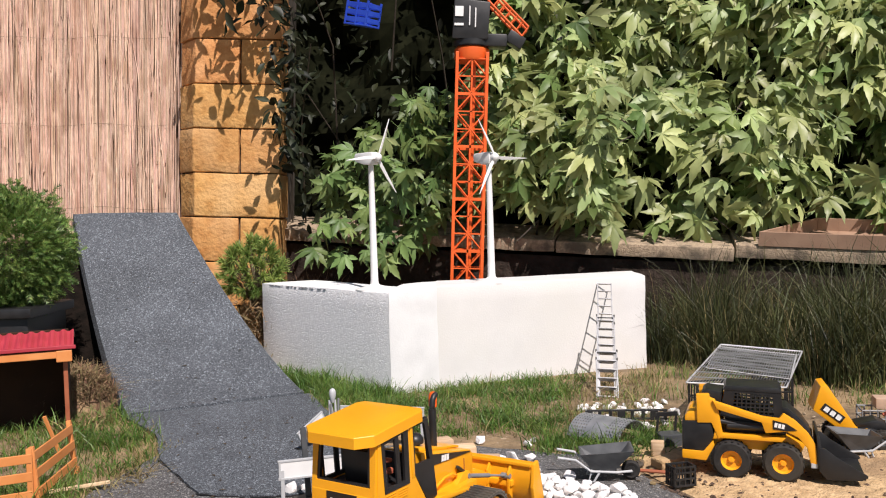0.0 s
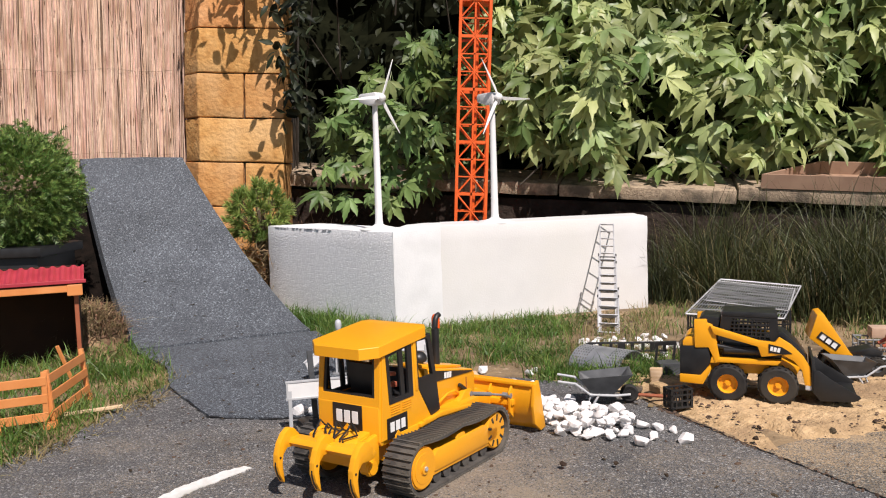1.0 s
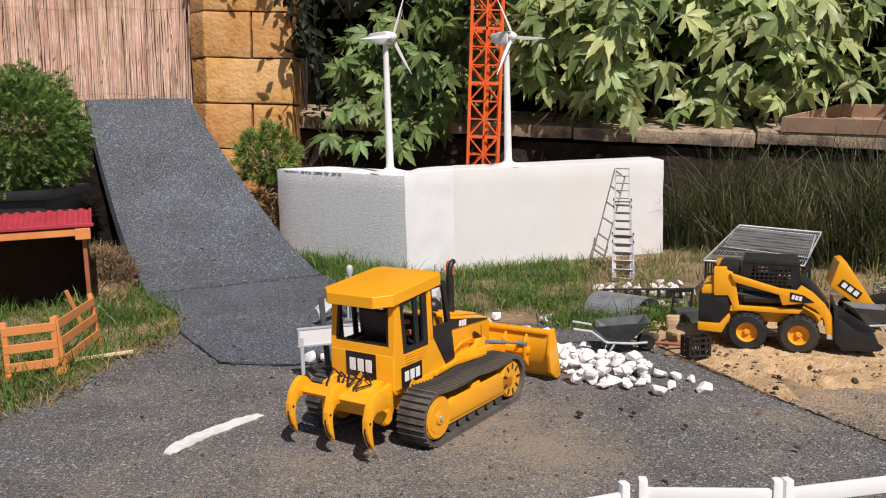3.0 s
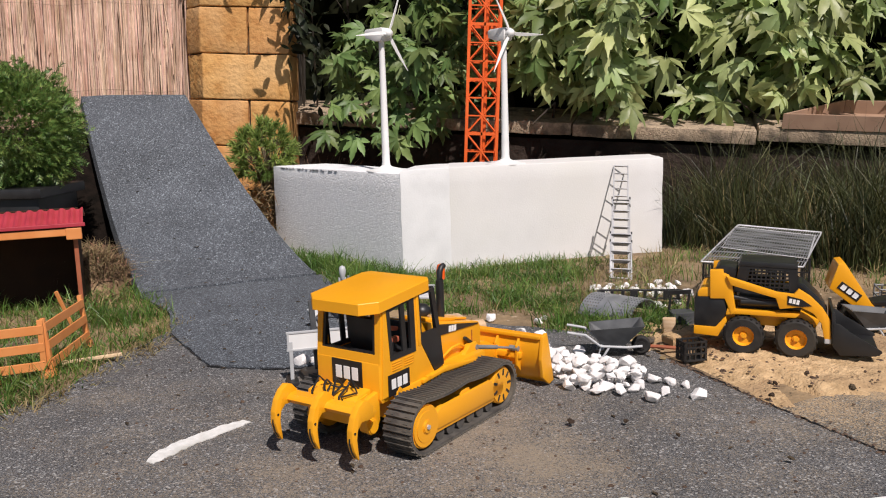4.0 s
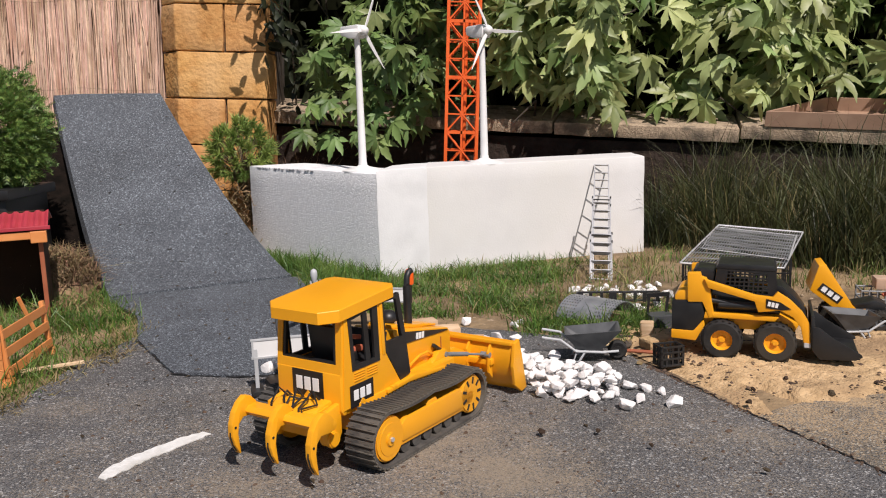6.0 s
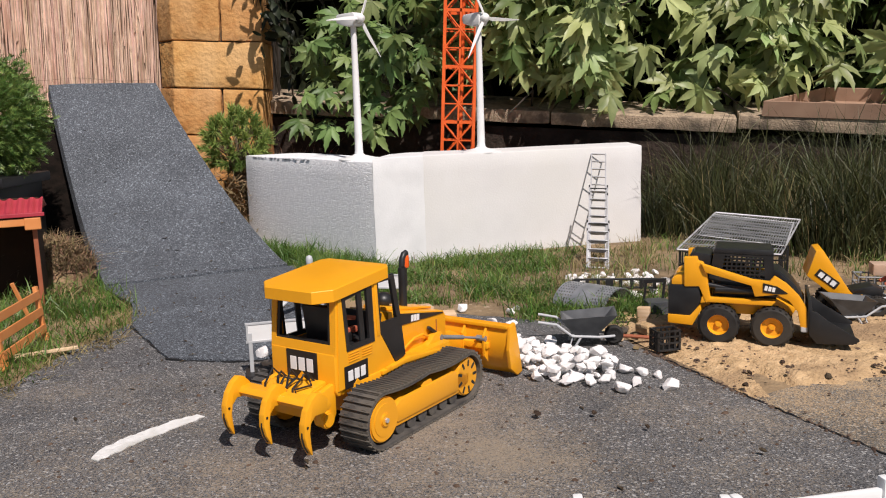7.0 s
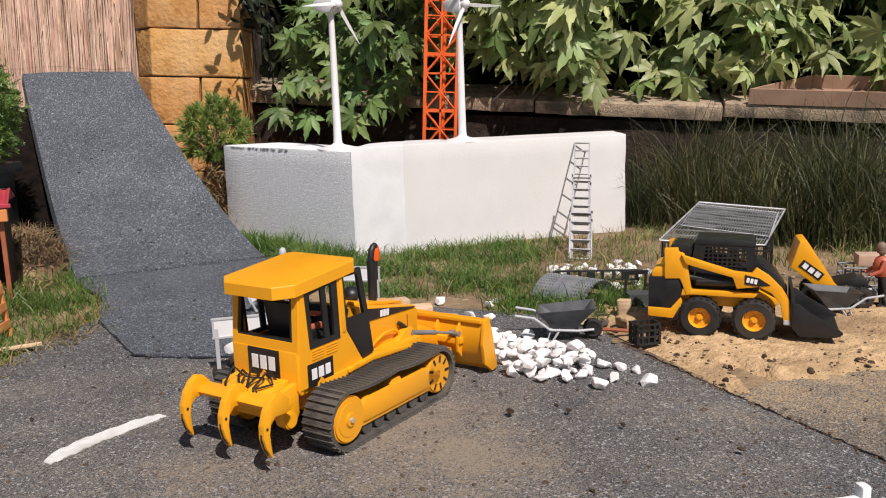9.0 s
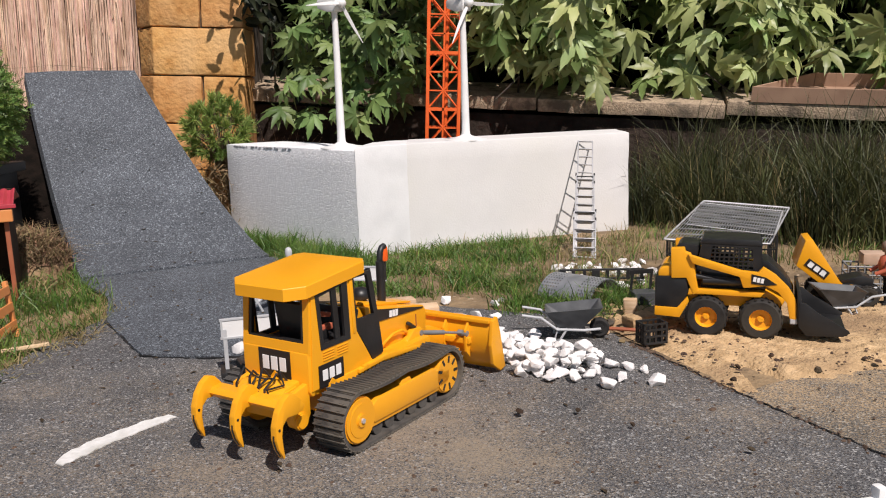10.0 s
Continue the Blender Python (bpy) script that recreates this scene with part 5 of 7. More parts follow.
    part("blade_beam", bm, Y, blade, s=MM, smooth=35)
    bm = B()
    prism(bm, [(98, 30), (140, 28), (146, 34), (146, 44), (120, 56), (98, 58)], "y", -20, 20, 1.8)
    part("front_frame", bm, Y, root, s=MM, smooth=35)
    # ripper
    bm = B()
    prism(bm, [(-122, 55), (-112, 61), (-93, 63), (-93, 34), (-101, 27), (-108, 29), (-114, 44)], "y", -27, 27, 1.6)
    for sgn in (-1, 1):
        prism(bm, [(-113, 58), (-93, 62), (-93, 34), (-99, 25), (-107, 23), (-113, 29), (-115, 42)], "y", 30 * sgn, 36 * sgn, 1.2)
        cyl(bm, (-106, 26 * sgn, 32), (-106, 39 * sgn, 32), 7.5, n=22, bev=1.2)
    part("ripper_mount", bm, Y, root, s=MM, smooth=35)
    bm = B()
    prism(bm, [(-130, 57), (-119, 57.5), (-114, 52), (-118, 47.5), (-130, 48), (-134, 52.5)], "y", -50, 50, 1.3)
    for sgn in (-1, 1):
        prism(bm, [(-122, 57), (-100, 60), (-96, 46), (-104, 34), (-120, 47)], "y", 25 * sgn - 3, 25 * sgn + 3, 1.0)
    part("ripper_beam", bm, Y, root, s=MM, smooth=35)
    for y in (-47, 0, 47):
        bm = B()
        prism(bm, [(-119, 58), (-126, 65.5), (-132, 67), (-139, 63), (-145.5, 55), (-149.5, 44), (-150, 33), (-147.5, 24), (-142.5, 15), (-141.3, 16), (-142.6, 26), (-143.2, 35), (-141.5, 43), (-136, 48), (-122, 47)], "y", y - 3.3, y + 3.3, 0.8)
        sh = part("ripper_shank", bm, Y, root, s=MM, smooth=35)
        bm = B()
        cyl(bm, (-146.3, y - 3.7, 41), (-146.3, y + 3.7, 41), 1.3, n=8)
        prism(bm, [(-149.2, 37), (-150.3, 37), (-150.5, 32), (-148.0, 23), (-144.6, 17.5), (-143.8, 18.5), (-147.0, 24), (-149.4, 32)], "y", y - 0.7, y + 0.7)
        part("pin", bm, K, sh, "dark pin and slot", MM)
    rnd = random.Random(2)
    for k in range(7):
        bm = B()
        y = -18 + 6.5 * k
        tube(bm, [(-95, y, 56), (-104, y + rnd.uniform(-6, 6), 67 + rnd.uniform(-5, 5)), (-112, y + rnd.uniform(-8, 8), 69 + rnd.uniform(-6, 4)), (-120, y + rnd.uniform(-8, 8), 60), (-122, y, 52)], 1.1, 6)
        part("hydraulic_hose", bm, K, root, s=MM, smooth=40)
    logo(root, side_face(-96.0, 0, 74, "x-", 0, 0), 37, 27)
    for sgn in (-1, 1):
        logo(root, side_face(-68, 40.2 * sgn, 64, "y-" if sgn < 0 else "y+"), 33, 21)
    # seated toy driver, one plain mesh
    bm = B()
    lathe(bm, [(5, 0), (9, 5), (9.5, 17), (6.5, 24), (3, 26), (3, 28), (5.6, 30), (6.4, 36), (4.4, 41), (0.5, 43)], 14, Matrix.Translation((-62, -10, 93)))
    box(bm, (-50, -4, 97), (22, 6, 6), 1.5)
    box(bm, (-50, -17, 97), (22, 6, 6), 1.5)
    box(bm, (-53, 0.5, 111), (18, 4.5, 4.5), 1.2, (0, 15, 0))
    box(bm, (-53, -20.5, 111), (18, 4.5, 4.5), 1.2, (0, 15, 0))
    ob = part("driver_doll", bm, M_VEST, None, "", MM, smooth=45)
    ob.matrix_basis = m
    tagged(ob, "small plain orange toy doll seated in the bulldozer cab", "toy figure")
    return root


DOZER = Matrix.Translation((-0.0480, 0.8310, 0.0012)) @ Matrix.Rotation(radians(57.0), 4, "Z")
make_dozer(DOZER)


# ---- skid loader ----
def wheel(parent, x, y, z, r, w, sgn, rim_mat):
    bm = B()
    prof = [(r * 0.52, -w / 2), (r * 0.86, -w / 2), (r * 0.97, -w * 0.38), (r, -w * 0.25), (r, w * 0.25), (r * 0.97, w * 0.38), (r * 0.86, w / 2), (r * 0.52, w / 2)]
    m = Matrix.Translation((x, y, z)) @ Matrix.Rotation(radians(90), 4, "X")
    lathe(bm, prof + prof[:1], 36, m, False)
    wh = part("wheel", bm, M_TYRE, parent, "black ribbed tyre", MM, smooth=30)
    lug = B()
    for k in range(20):
        a = 2 * math.pi * k / 20
        for s2 in (-1, 1):
            box(lug, (x + (r - 0.1) * math.cos(a + s2 * 0.08), y + s2 * w * 0.24, z + (r - 0.1) * math.sin(a + s2 * 0.08)), (1.0, w * 0.46, 3.0), 0, (0, -math.degrees(a), 0))
    part("tread", lug, M_TYRE, wh, s=MM)
    bm = B()
    lathe(bm, [(0.5, w * 0.20), (r * 0.17, w * 0.22), (r * 0.2, w * 0.10), (r * 0.44, w * 0.12), (r * 0.52, w * 0.40), (r * 0.58, w * 0.44), (r * 0.58, -w * 0.3)], 28,
          Matrix.Translation((x, y, z)) @ Matrix.Rotation(radians(90 if sgn < 0 else -90), 4, "X"))
    rim = part("rim", bm, rim_mat, wh, "yellow rim", MM, smooth=35)
    bm = B()
    cyl(bm, (x, y + sgn * w * 0.1, z), (x, y + sgn * w * 0.34, z), r * 0.13, n=16, bev=0.5)
    part("hub", bm, rim_mat, rim, s=MM)
    return wh


def make_skid(m):
    root = empty("skid_loader", "yellow and black toy skid steer loader with caged cab", "toy loader", m)
    Y, K = M_YELLOW, M_BLACK
    for x in (-35, 35):
        for sgn in (-1, 1):
            wheel(root, x, 38 * sgn, 27.5, 28, 19, sgn, Y)
    bm = B()
    prism(bm, [(-92, 30), (-66, 30), (-60, 40), (60, 40), (66, 52), (40, 64), (-92, 64)], "y", -27, 27, 2)
    part("chassis", bm, Y, root, s=MM, smooth=35)
    bm = B()
    prism(bm, [(-104, 36), (-70, 36), (-58, 60), (-62, 82), (-104, 81)], "y", -40, 40, 3)
    part("engine_cover", bm, K, root, "matt black engine cover", MM, smooth=35)
    bm = B()
    prism(bm, [(-104, 25), (-70, 23), (-58, 46), (-60, 54), (-74, 37), (-104, 38)], "y", -41, 41, 1.6)
    part("rear_bumper", bm, Y, root, s=MM, smooth=35)
    bm = B()
    prism(bm, [(-100, 80), (-54, 81), (-54, 94), (-84, 96), (-96, 93), (-100, 88)], "y", -38, 38, 2.5)
    part("engine_lid", bm, Y, root, s=MM, smooth=35)
    for sgn in (-1, 1):
        bm = B()
        prism(bm, [(-82, 79), (-62, 80), (-52, 56), (-46, 62), (-52, 100), (-57, 114), (-64, 116), (-65, 122), (-83, 121)], "y", 30 * sgn, 42 * sgn, 1.6)
        part("lift_tower", bm, Y, root, s=MM, smooth=35)
        bm = B()
        prism(bm, [(-60, 56), (-46, 58), (34, 57), (40, 64), (-44, 65), (-58, 66)], "y", 27 * sgn, 41 * sgn, 1.2)
        part("fender", bm, Y, root, s=MM, smooth=35)
        bm = B()
        prism(bm, [(-60, 114), (-54, 112), (8, 94), (30, 92), (36, 100), (52, 90), (68, 74), (78, 58), (80, 29), (71, 31), (67, 52), (56, 66), (40, 74), (12, 70), (7, 85), (-54, 101)], "y", 38 * sgn, 46 * sgn, 1.4)
        arm = part("lift_arm", bm, Y, root, s=MM, smooth=35)
        bm = B()
        prism(bm, [(22, 77), (22, 90), (40, 86), (54, 77), (40, 75)], "y", 46.2 * sgn, 46.9 * sgn)
        lb = part("logo", bm, M_DARK, arm, "small black label with pale bars", MM)
        bm = B()
        for i in range(3):
            box(bm, (26 + 4.8 * i, 47.1 * sgn, 83 - 0.9 * i), (3.8, 0.6, 6.4), 0.2, (0, 10, 0))
        part("pale_bar", bm, M_LABEL_W, lb, s=MM)
        bm = B()
        tube(bm, [(-40, 35 * sgn, 76), (14, 35 * sgn, 76)], 5.5, 12)
        tube(bm, [(-50, 36 * sgn, 82), (40, 34 * sgn, 70)], 4, 12)
        part("lift_ram", bm, K, root, "black lift ram", MM, smooth=40)
        # cab side guard: a frame with round holes between bars
        bm = B()
        ring_wall(bm, [(-50, 88), (36, 82), (34, 129), (-43, 131)], [(-33, 97), (24, 92), (22, 121), (-29, 123)], 26 * sgn, 29 * sgn)
        side = part("cab_side", bm, K, root, s=MM)
        for k in range(8):
            bm = B()
            box(bm, (-26 + 6.2 * k, 27.5 * sgn, 109), (2.2, 2.0, 32), 0.3, (0, 3, 0))
            part("guard_bar", bm, K, side, s=MM)
        for k in range(5):
            bm = B()
            box(bm, (-5, 27.5 * sgn, 97 + 5.6 * k), (56, 2.2, 2.0), 0.3)
            part("guard_bar", bm, K, side, s=MM)
    bm = B()
    prism(bm, [(-46, 127), (35, 125), (31, 132.5), (-42, 133.5)], "y", -30, 30, 0.9)
    part("cab_roof", bm, K, root, s=MM, smooth=35)
    bm = B()
    prism(bm, [(-44, 64), (40, 64), (44, 92), (-42, 94)], "y", -26, 26, 1.5)
    box(bm, (-36, 0, 108), (6, 50, 40), 1)
    part("cab_floor", bm, K, root, s=MM, smooth=35)
    bm = B()
    prism(bm, [(-76, 94), (-50, 90), (-46, 123), (-70, 126), (-76, 122)], "y", -25, 25, 1.4)
    part("rear_guard", bm, K, root, "black guard behind the cab", MM, smooth=35)
    bm = B()
    box(bm, (-14, 0, 104), (22, 30, 8), 2)
    box(bm, (-26, 0, 116), (7, 30, 28), 2)
    part("seat", bm, K, root, s=MM, smooth=35)
    bm = B()
    prism(bm, [(34, 104), (42, 104), (62, 86), (73, 70), (78, 46), (70, 44), (64, 66), (46, 86), (34, 92)], "y", -26, 26, 1.2)
    part("front_guard", bm, K, root, "black front guard", MM, smooth=35)
    for sgn in (-1, 1):
        bm = B()
        box(bm, (76, 40 * sgn, 28), (9, 12, 8), 1.5)
        part("coupler_pin", bm, M_LGREY, root, "grey coupler pin", MM)
    bm = B()
    prof = [(79, 70), (81, 26), (92, 13), (141, 13), (141, 16), (97, 17), (88, 28), (83, 70)]
    prism(bm, prof, "y", -49, 49, 0.6)
    bucket = part("bucket", bm, K, root, "black loader bucket", MM, smooth=35)
    for sgn in (-1, 1):
        bm = B()
        prism(bm, [(82, 55), (82, 22), (92, 10), (136, 12), (144, 17), (143, 20), (104, 43), (90, 54)], "y", 47 * sgn, 50 * sgn, 0.6)
        part("bucket_cheek", bm, K, bucket, s=MM, smooth=35)
    return root


make_skid(Matrix.Translation((0.403, 1.047, 0.0045)) @ Matrix.Rotation(radians(-20.0), 4, "Z") @ Matrix.Scale(0.875, 4))


# ---- wind turbines ----
def make_turbine(x, y, z, h, turn, spin):
    root = empty("wind_turbine", "white toy wind turbine standing on the foam block", "toy wind turbine", pose(x, y, z), "turbines on the block")
    bm = B()
    lathe(bm, [(42, 0), (42, 2), (30, 5), (13, 9), (9.0, 12), (8.0, 20), (5.6, h - 4), (5.6, h)], 28)
    part("tower", bm, M_WHITE, root, s=MM, smooth=40)
    R = Matrix.Translation((0, 0, h)) @ Matrix.Rotation(radians(turn), 4, "Z")
    bm = B()
    prism(bm, [(-36, 0), (-10, -8), (12, -8), (15, 0), (15, 15), (10, 18), (-34, 17), (-38, 12)], "y", -11.5, 11.5, 2.5)
    bmesh.ops.transform(bm, matrix=R, verts=bm.verts)
    nac = part("nacelle", bm, M_WHITE, root, s=MM, smooth=35)
    bm = B()
    lathe(bm, [(9, 0), (9, 7), (6.5, 11), (1, 13)], 18, R @ Matrix.Translation((16, 0, 6)) @ Matrix.Rotation(radians(90), 4, "Y"))
    hub = part("rotor_hub", bm, M_WHITE, root, s=MM, smooth=40)
    for k in range(3):
        bm = B()
        a = radians(spin + 120 * k)
        prism(bm, [(-2.2, 4), (2.2, 4), (5.4, 20), (4.6, 50), (1.2, 88), (0, 90), (-1.2, 60), (-2.0, 22)], "x", -0.7, 0.7, 0.3)
        bmesh.ops.rotate(bm, verts=bm.verts, matrix=Matrix.Rotation(radians(18), 3, "Z"))
        bmesh.ops.transform(bm, matrix=R @ Matrix.Translation((21, 0, 6)) @ Matrix.Rotation(a, 4, "X"), verts=bm.verts)
        part("blade", bm, M_WHITE, hub, s=MM)
    return root


make_turbine(-0.146, 1.716, 0.199, 268, -40, 96)
make_turbine(0.100, 1.738, 0.205, 257, -52, 30)


# ---- tower crane ----
def make_crane():
    root = empty("tower_crane", "tall orange toy tower crane with lattice mast and black cab", "toy crane", pose(0.043, 2.03, 0.0, 0, 3.0, 0))
    w = 36.0
    for sx in (-1, 1):
        for sy in (-1, 1):
            bm = B()
            box(bm, (sx * w, sy * w, 365), (7.5, 7.5, 750), 0.8)
            part("mast_post", bm, M_CRANE, root, s=MM)
    step = 42.0
    for k in range(18):
        z = 10 + step * k
        thick = 7.0 if k % 3 == 0 else 3.0
        bm = B()
        for s2 in (-1, 1):
            box(bm, (0, s2 * w, z), (2 * w, 3, thick))
            box(bm, (s2 * w, 0, z), (3, 2 * w, thick))
        part("lattice_ring", bm, M_CRANE, root, s=MM)
        if k < 17:
            bm = B()
            up = k % 2 == 0
            for s2 in (-1, 1):
                for a in (-w, w):
                    lo, hi = (a, 0) if up else (0, a)
                    tube(bm, [(lo, s2 * w, z), (hi, s2 * w, z + step)], 2.2, 5)
                    tube(bm, [(s2 * w, lo, z), (s2 * w, hi, z + step)], 2.2, 5)
                box(bm, (0, s2 * w, z + step / 2), (4, 3, step))
                box(bm, (s2 * w, 0, z + step / 2), (3, 4, step))
            part("lattice_brace", bm, M_CRANE, root, s=MM)
    bm = B()
    tube(bm, [(6, 10, 0), (6, 10, 740)], 5, 10)
    part("ladder_shaft", bm, M_CRANE, root, s=MM)
    bm = B()
    box(bm, (0, 0, 0), (150, 150, 16), 2)
    part("base_plate", bm, M_BLACK, root, "black base plate", MM)
    bm = B()
    lathe(bm, [(40, 722), (43, 728), (43, 750), (38, 756)], 28)
    part("collar", bm, M_CRANE, root, s=MM, smooth=35)
    bm = B()
    cyl(bm, (0, 0, 756), (0, 0, 772), 46, n=28, bev=2)
    box(bm, (54, -10, 770), (56, 52, 30), 4)
    part("slewing_ring", bm, M_BLACK, root, "black slewing ring", MM, smooth=35)
    bm = B()
    prism(bm, [(-50, 770), (36, 770), (40, 858), (-46, 866)], "y", -42, 36, 3)
    cab = part("cab", bm, M_BLACK, root, "black cab", MM, smooth=35)
    for i, (x, z, a, b) in enumerate(((-34, 834, 20, 24), (-9, 824, 3, 46), (5, 820, 3, 46), (-34, 803, 22, 6))):
        bm = B()
        box(bm, (x, -44, z), (a, 2, b), 0.5)
        part("window_trim", bm, M_WHITE, cab, "white trim", MM)
    bm = B()
    for s2 in (-1, 1):
        tube(bm, [(34, s2 * 18, 868), (118, s2 * 18, 784)], 3.2, 6)
        tube(bm, [(50, s2 * 18, 888), (134, s2 * 18, 806)], 3.2, 6)
        for k in range(7):
            f = k / 6
            tube(bm, [(34 + 84 * f, s2 * 18, 868 - 84 * f), (50 + 84 * f, s2 * 18, 888 - 82 * f)], 2.2, 5)
    for k in range(7):
        f = k / 6
        tube(bm, [(42 + 84 * f, -18, 878 - 83 * f), (42 + 84 * f, 18, 878 - 83 * f)], 2.2, 5)
    cj = part("counter_jib", bm, M_CRANE, root, "orange lattice counter jib", MM)
    bm = B()
    box(bm, (104, 0, 776), (44, 40, 30), 3, (0, 30, 0))
    part("counterweight", bm, M_BLACK, cj, "black counterweight", MM, smooth=35)
    bm = B()
    for yy, zz in ((-14, 925), (14, 925), (0, 950)):
        tube(bm, [(20, yy, zz), (-520, yy, zz + 60)], 3.0, 6)
    for k in range(13):
        x = 20 - 540 * k / 12
        z = 925 + 60 * k / 12
        tube(bm, [(x, -14, z), (x, 14, z)], 1.8, 5)
        tube(bm, [(x, -14, z), (x - 20, 0, z + 26)], 1.8, 5)
        tube(bm, [(x, 14, z), (x - 20, 0, z + 26)], 1.8, 5)
    part("jib", bm, M_CRANE, root, "orange lattice jib", MM)
    bm = B()
    for dx in (-24, 24):
        tube(bm, [(-236, 0, 955), (-236 + dx, 0, 872)], 1.2, 5)
    part("hoist_cable", bm, M_WHITE, root, "pale hoist cable", MM)
    crate = empty("blue_crate", "blue plastic crate hanging from the crane hook", "crate", pose(-0.186, 2.03, 0.815, 0, 14, -38) @ Matrix.Scale(1.15, 4))
    bm = B()
    box(bm, (0, 0, 2), (64, 40, 4), 1)
    part("floor", bm, M_BLUE, crate, s=MM)
    for sgn in (-1, 1):
        for k in range(3):
            bm = B()
            box(bm, (0, 19 * sgn, 12 + 15 * k), (64, 3, 10), 0.6)
            part("side_slat", bm, M_BLUE, crate, s=MM)
            bm = B()
            box(bm, (31 * sgn, 0, 12 + 15 * k), (3, 36, 10), 0.6)
            part("end_slat", bm, M_BLUE, crate, s=MM)
        for sx in (-1, 0, 1):
            bm = B()
            box(bm, (30 * sx, 19.5 * sgn, 26), (4, 4, 52), 0.6)
            part("corner_post", bm, M_BLUE, crate, s=MM)


make_crane()


# ---- ladder ----
def make_ladder():
    """A three-part extension ladder: each lower part wider and set in front of the one above."""
    base, top = Vector((0.2985, 1.518, -0.010)), Vector((0.3425, 1.762, 0.194))
    d = (top - base)
    K = d.length * 1000
    d.normalize()
    side = Vector((1, -0.30, -0.16))
    side = (side - d * side.dot(d)).normalized()
    m = Matrix((side, d, side.cross(d))).transposed().to_4x4()
    m.translation = base
    root = empty("ladder", "silver grey toy extension ladder leaning on the white block", "toy ladder", m)
    def bar(name, p, q, size, parent):
        bm = B()
        c = [(p[i] + q[i]) / 2 for i in range(3)]
        box(bm, c, size, 0.3)
        return part(name, bm, M_STEEL, parent, s=MM, smooth=35)
    pitch = K / 14.6
    for half, share, z in ((14.2, 1.0, 0.0), (17.0, 0.70, 3.6), (19.6, 0.395, 7.2)):
        L = K * share
        for sgn in (-1, 1):
            bar("rail", (sgn * half, 0, z), (sgn * half, L, z), (2.2, L, 3.2), root)
        for k in range(15):
            y = K - 1.5 - k * pitch
            if 3 < y < L + 1:
                bar("rung", (-half, y, z), (half, y, z), (2 * half, 2.0, 2.8), root)
        if share < 1.0:
            for sgn in (-1, 1):
                bm = B()
                for y in (L - 3, L - 24):
                    box(bm, (sgn * (half + 0.6), y, z + 0.8), (2.4, 5, 4.4), 0.4)
                part("bracket", bm, M_BLACK, root, "small black guide bracket", MM)
            bm = B()
            box(bm, (0, L - 8, z + 0.4), (2 * half, 1.6, 2.0), 0.3)
            part("stop_bar", bm, M_BLACK, root, "black stop bar", MM)


make_ladder()


# ---- left side: shed and plank fence ----
def make_shed():
    root = empty("field_shelter", "orange toy field shelter with red corrugated roof", "toy shelter", pose(-0.626, 1.345, 0.0, 0, 0, 23))
    W, D, H = 300, 110, 139
    bm = B()
    n = 156
    for (ya, za), (yb, zb) in (((-16, H + 15), (D * 0.45, H + 33)), ((D * 0.45, H + 33), (D + 14, H + 13))):
        rows = []
        for y, z, th in ((ya, za, 0), (yb, zb, 0), (yb, zb, -2.5), (ya, za, -2.5)):
            rows.append([bm.verts.new((10 - (W + 20) * i / n, y, z + th + 2.2 * max(-0.7, min(0.7, 1.2 * math.cos(2 * math.pi * i / 8))))) for i in range(n + 1)])
        for a, b in zip(rows, rows[1:] + rows[:1]):
            for i in range(n):
                bm.faces.new((a[i], a[i + 1], b[i + 1], b[i]))
        for i in (0, n):
            bm.faces.new([r[i] for r in rows])
    bmesh.ops.recalc_face_normals(bm, faces=bm.faces)
    part("roof", bm, M_RED, root, "red corrugated roof", MM)
    bm = B()
    box(bm, (-W / 2 + 2, -16.5, H + 12.5), (W + 22, 3, 6), 0.8)
    part("fascia", bm, M_RED, root, "red fascia strip", MM)
    for x in (-4, -W + 4):
        for y in (0, D):
            bm = B()
            box(bm, (x, y, (H + 6) / 2), (7, 7, H + 6), 1.2)
            part("post", bm, M_POST, root, s=MM)
    bm = B()
    box(bm, (-W / 2, -12, H + 1), (W + 12, 6, 12), 1.2)
    part("beam", bm, M_ORANGE, root, s=MM)
    bm = B()
    box(bm, (-5, -10, H - 2), (24, 14, 19), 1.5)
    part("bracket", bm, M_ORANGE, root, s=MM)
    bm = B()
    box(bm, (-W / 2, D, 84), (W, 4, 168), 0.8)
    part("back_wall", bm, M_INSIDE, root, "brown wall with the shelter's inner shade in its colour", MM)
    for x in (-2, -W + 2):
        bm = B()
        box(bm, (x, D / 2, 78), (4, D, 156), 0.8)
        part("end_wall", bm, M_INSIDE, root, "brown wall with the shelter's inner shade in its colour", MM)


make_shed()


def make_plank_fence(p, q, tilt, h=76):
    """One panel: three planks between two footed posts."""
    d = Vector((q[0] - p[0], q[1] - p[1]))
    L = d.length * 1000
    m = Matrix.Translation((p[0], p[1], -0.001)) @ Matrix.Rotation(math.atan2(d.y, d.x), 4, "Z") @ Matrix.Rotation(radians(tilt), 4, "X")
    root = empty("plank_fence", "orange-brown toy plank fence panel on the grass verge", "toy fence", m, "plank fence panels")
    for x in (3.5, L - 3.5):
        bm = B()
        box(bm, (x, 0, h / 2), (7, 6, h), 1.0)
        prism(bm, [(x - 6, 0), (x + 6, 0), (x + 3.4, 9), (x - 3.4, 9)], "y", -5, 5, 0.8)
        part("post", bm, M_ORANGE, root, s=MM, smooth=30)
    for z in (17, 41, 64):
        bm = B()
        box(bm, (L / 2, -2.4, z), (L - 2, 2.6, 11.5), 0.7)
        part("rail", bm, M_ORANGE, root, s=MM)


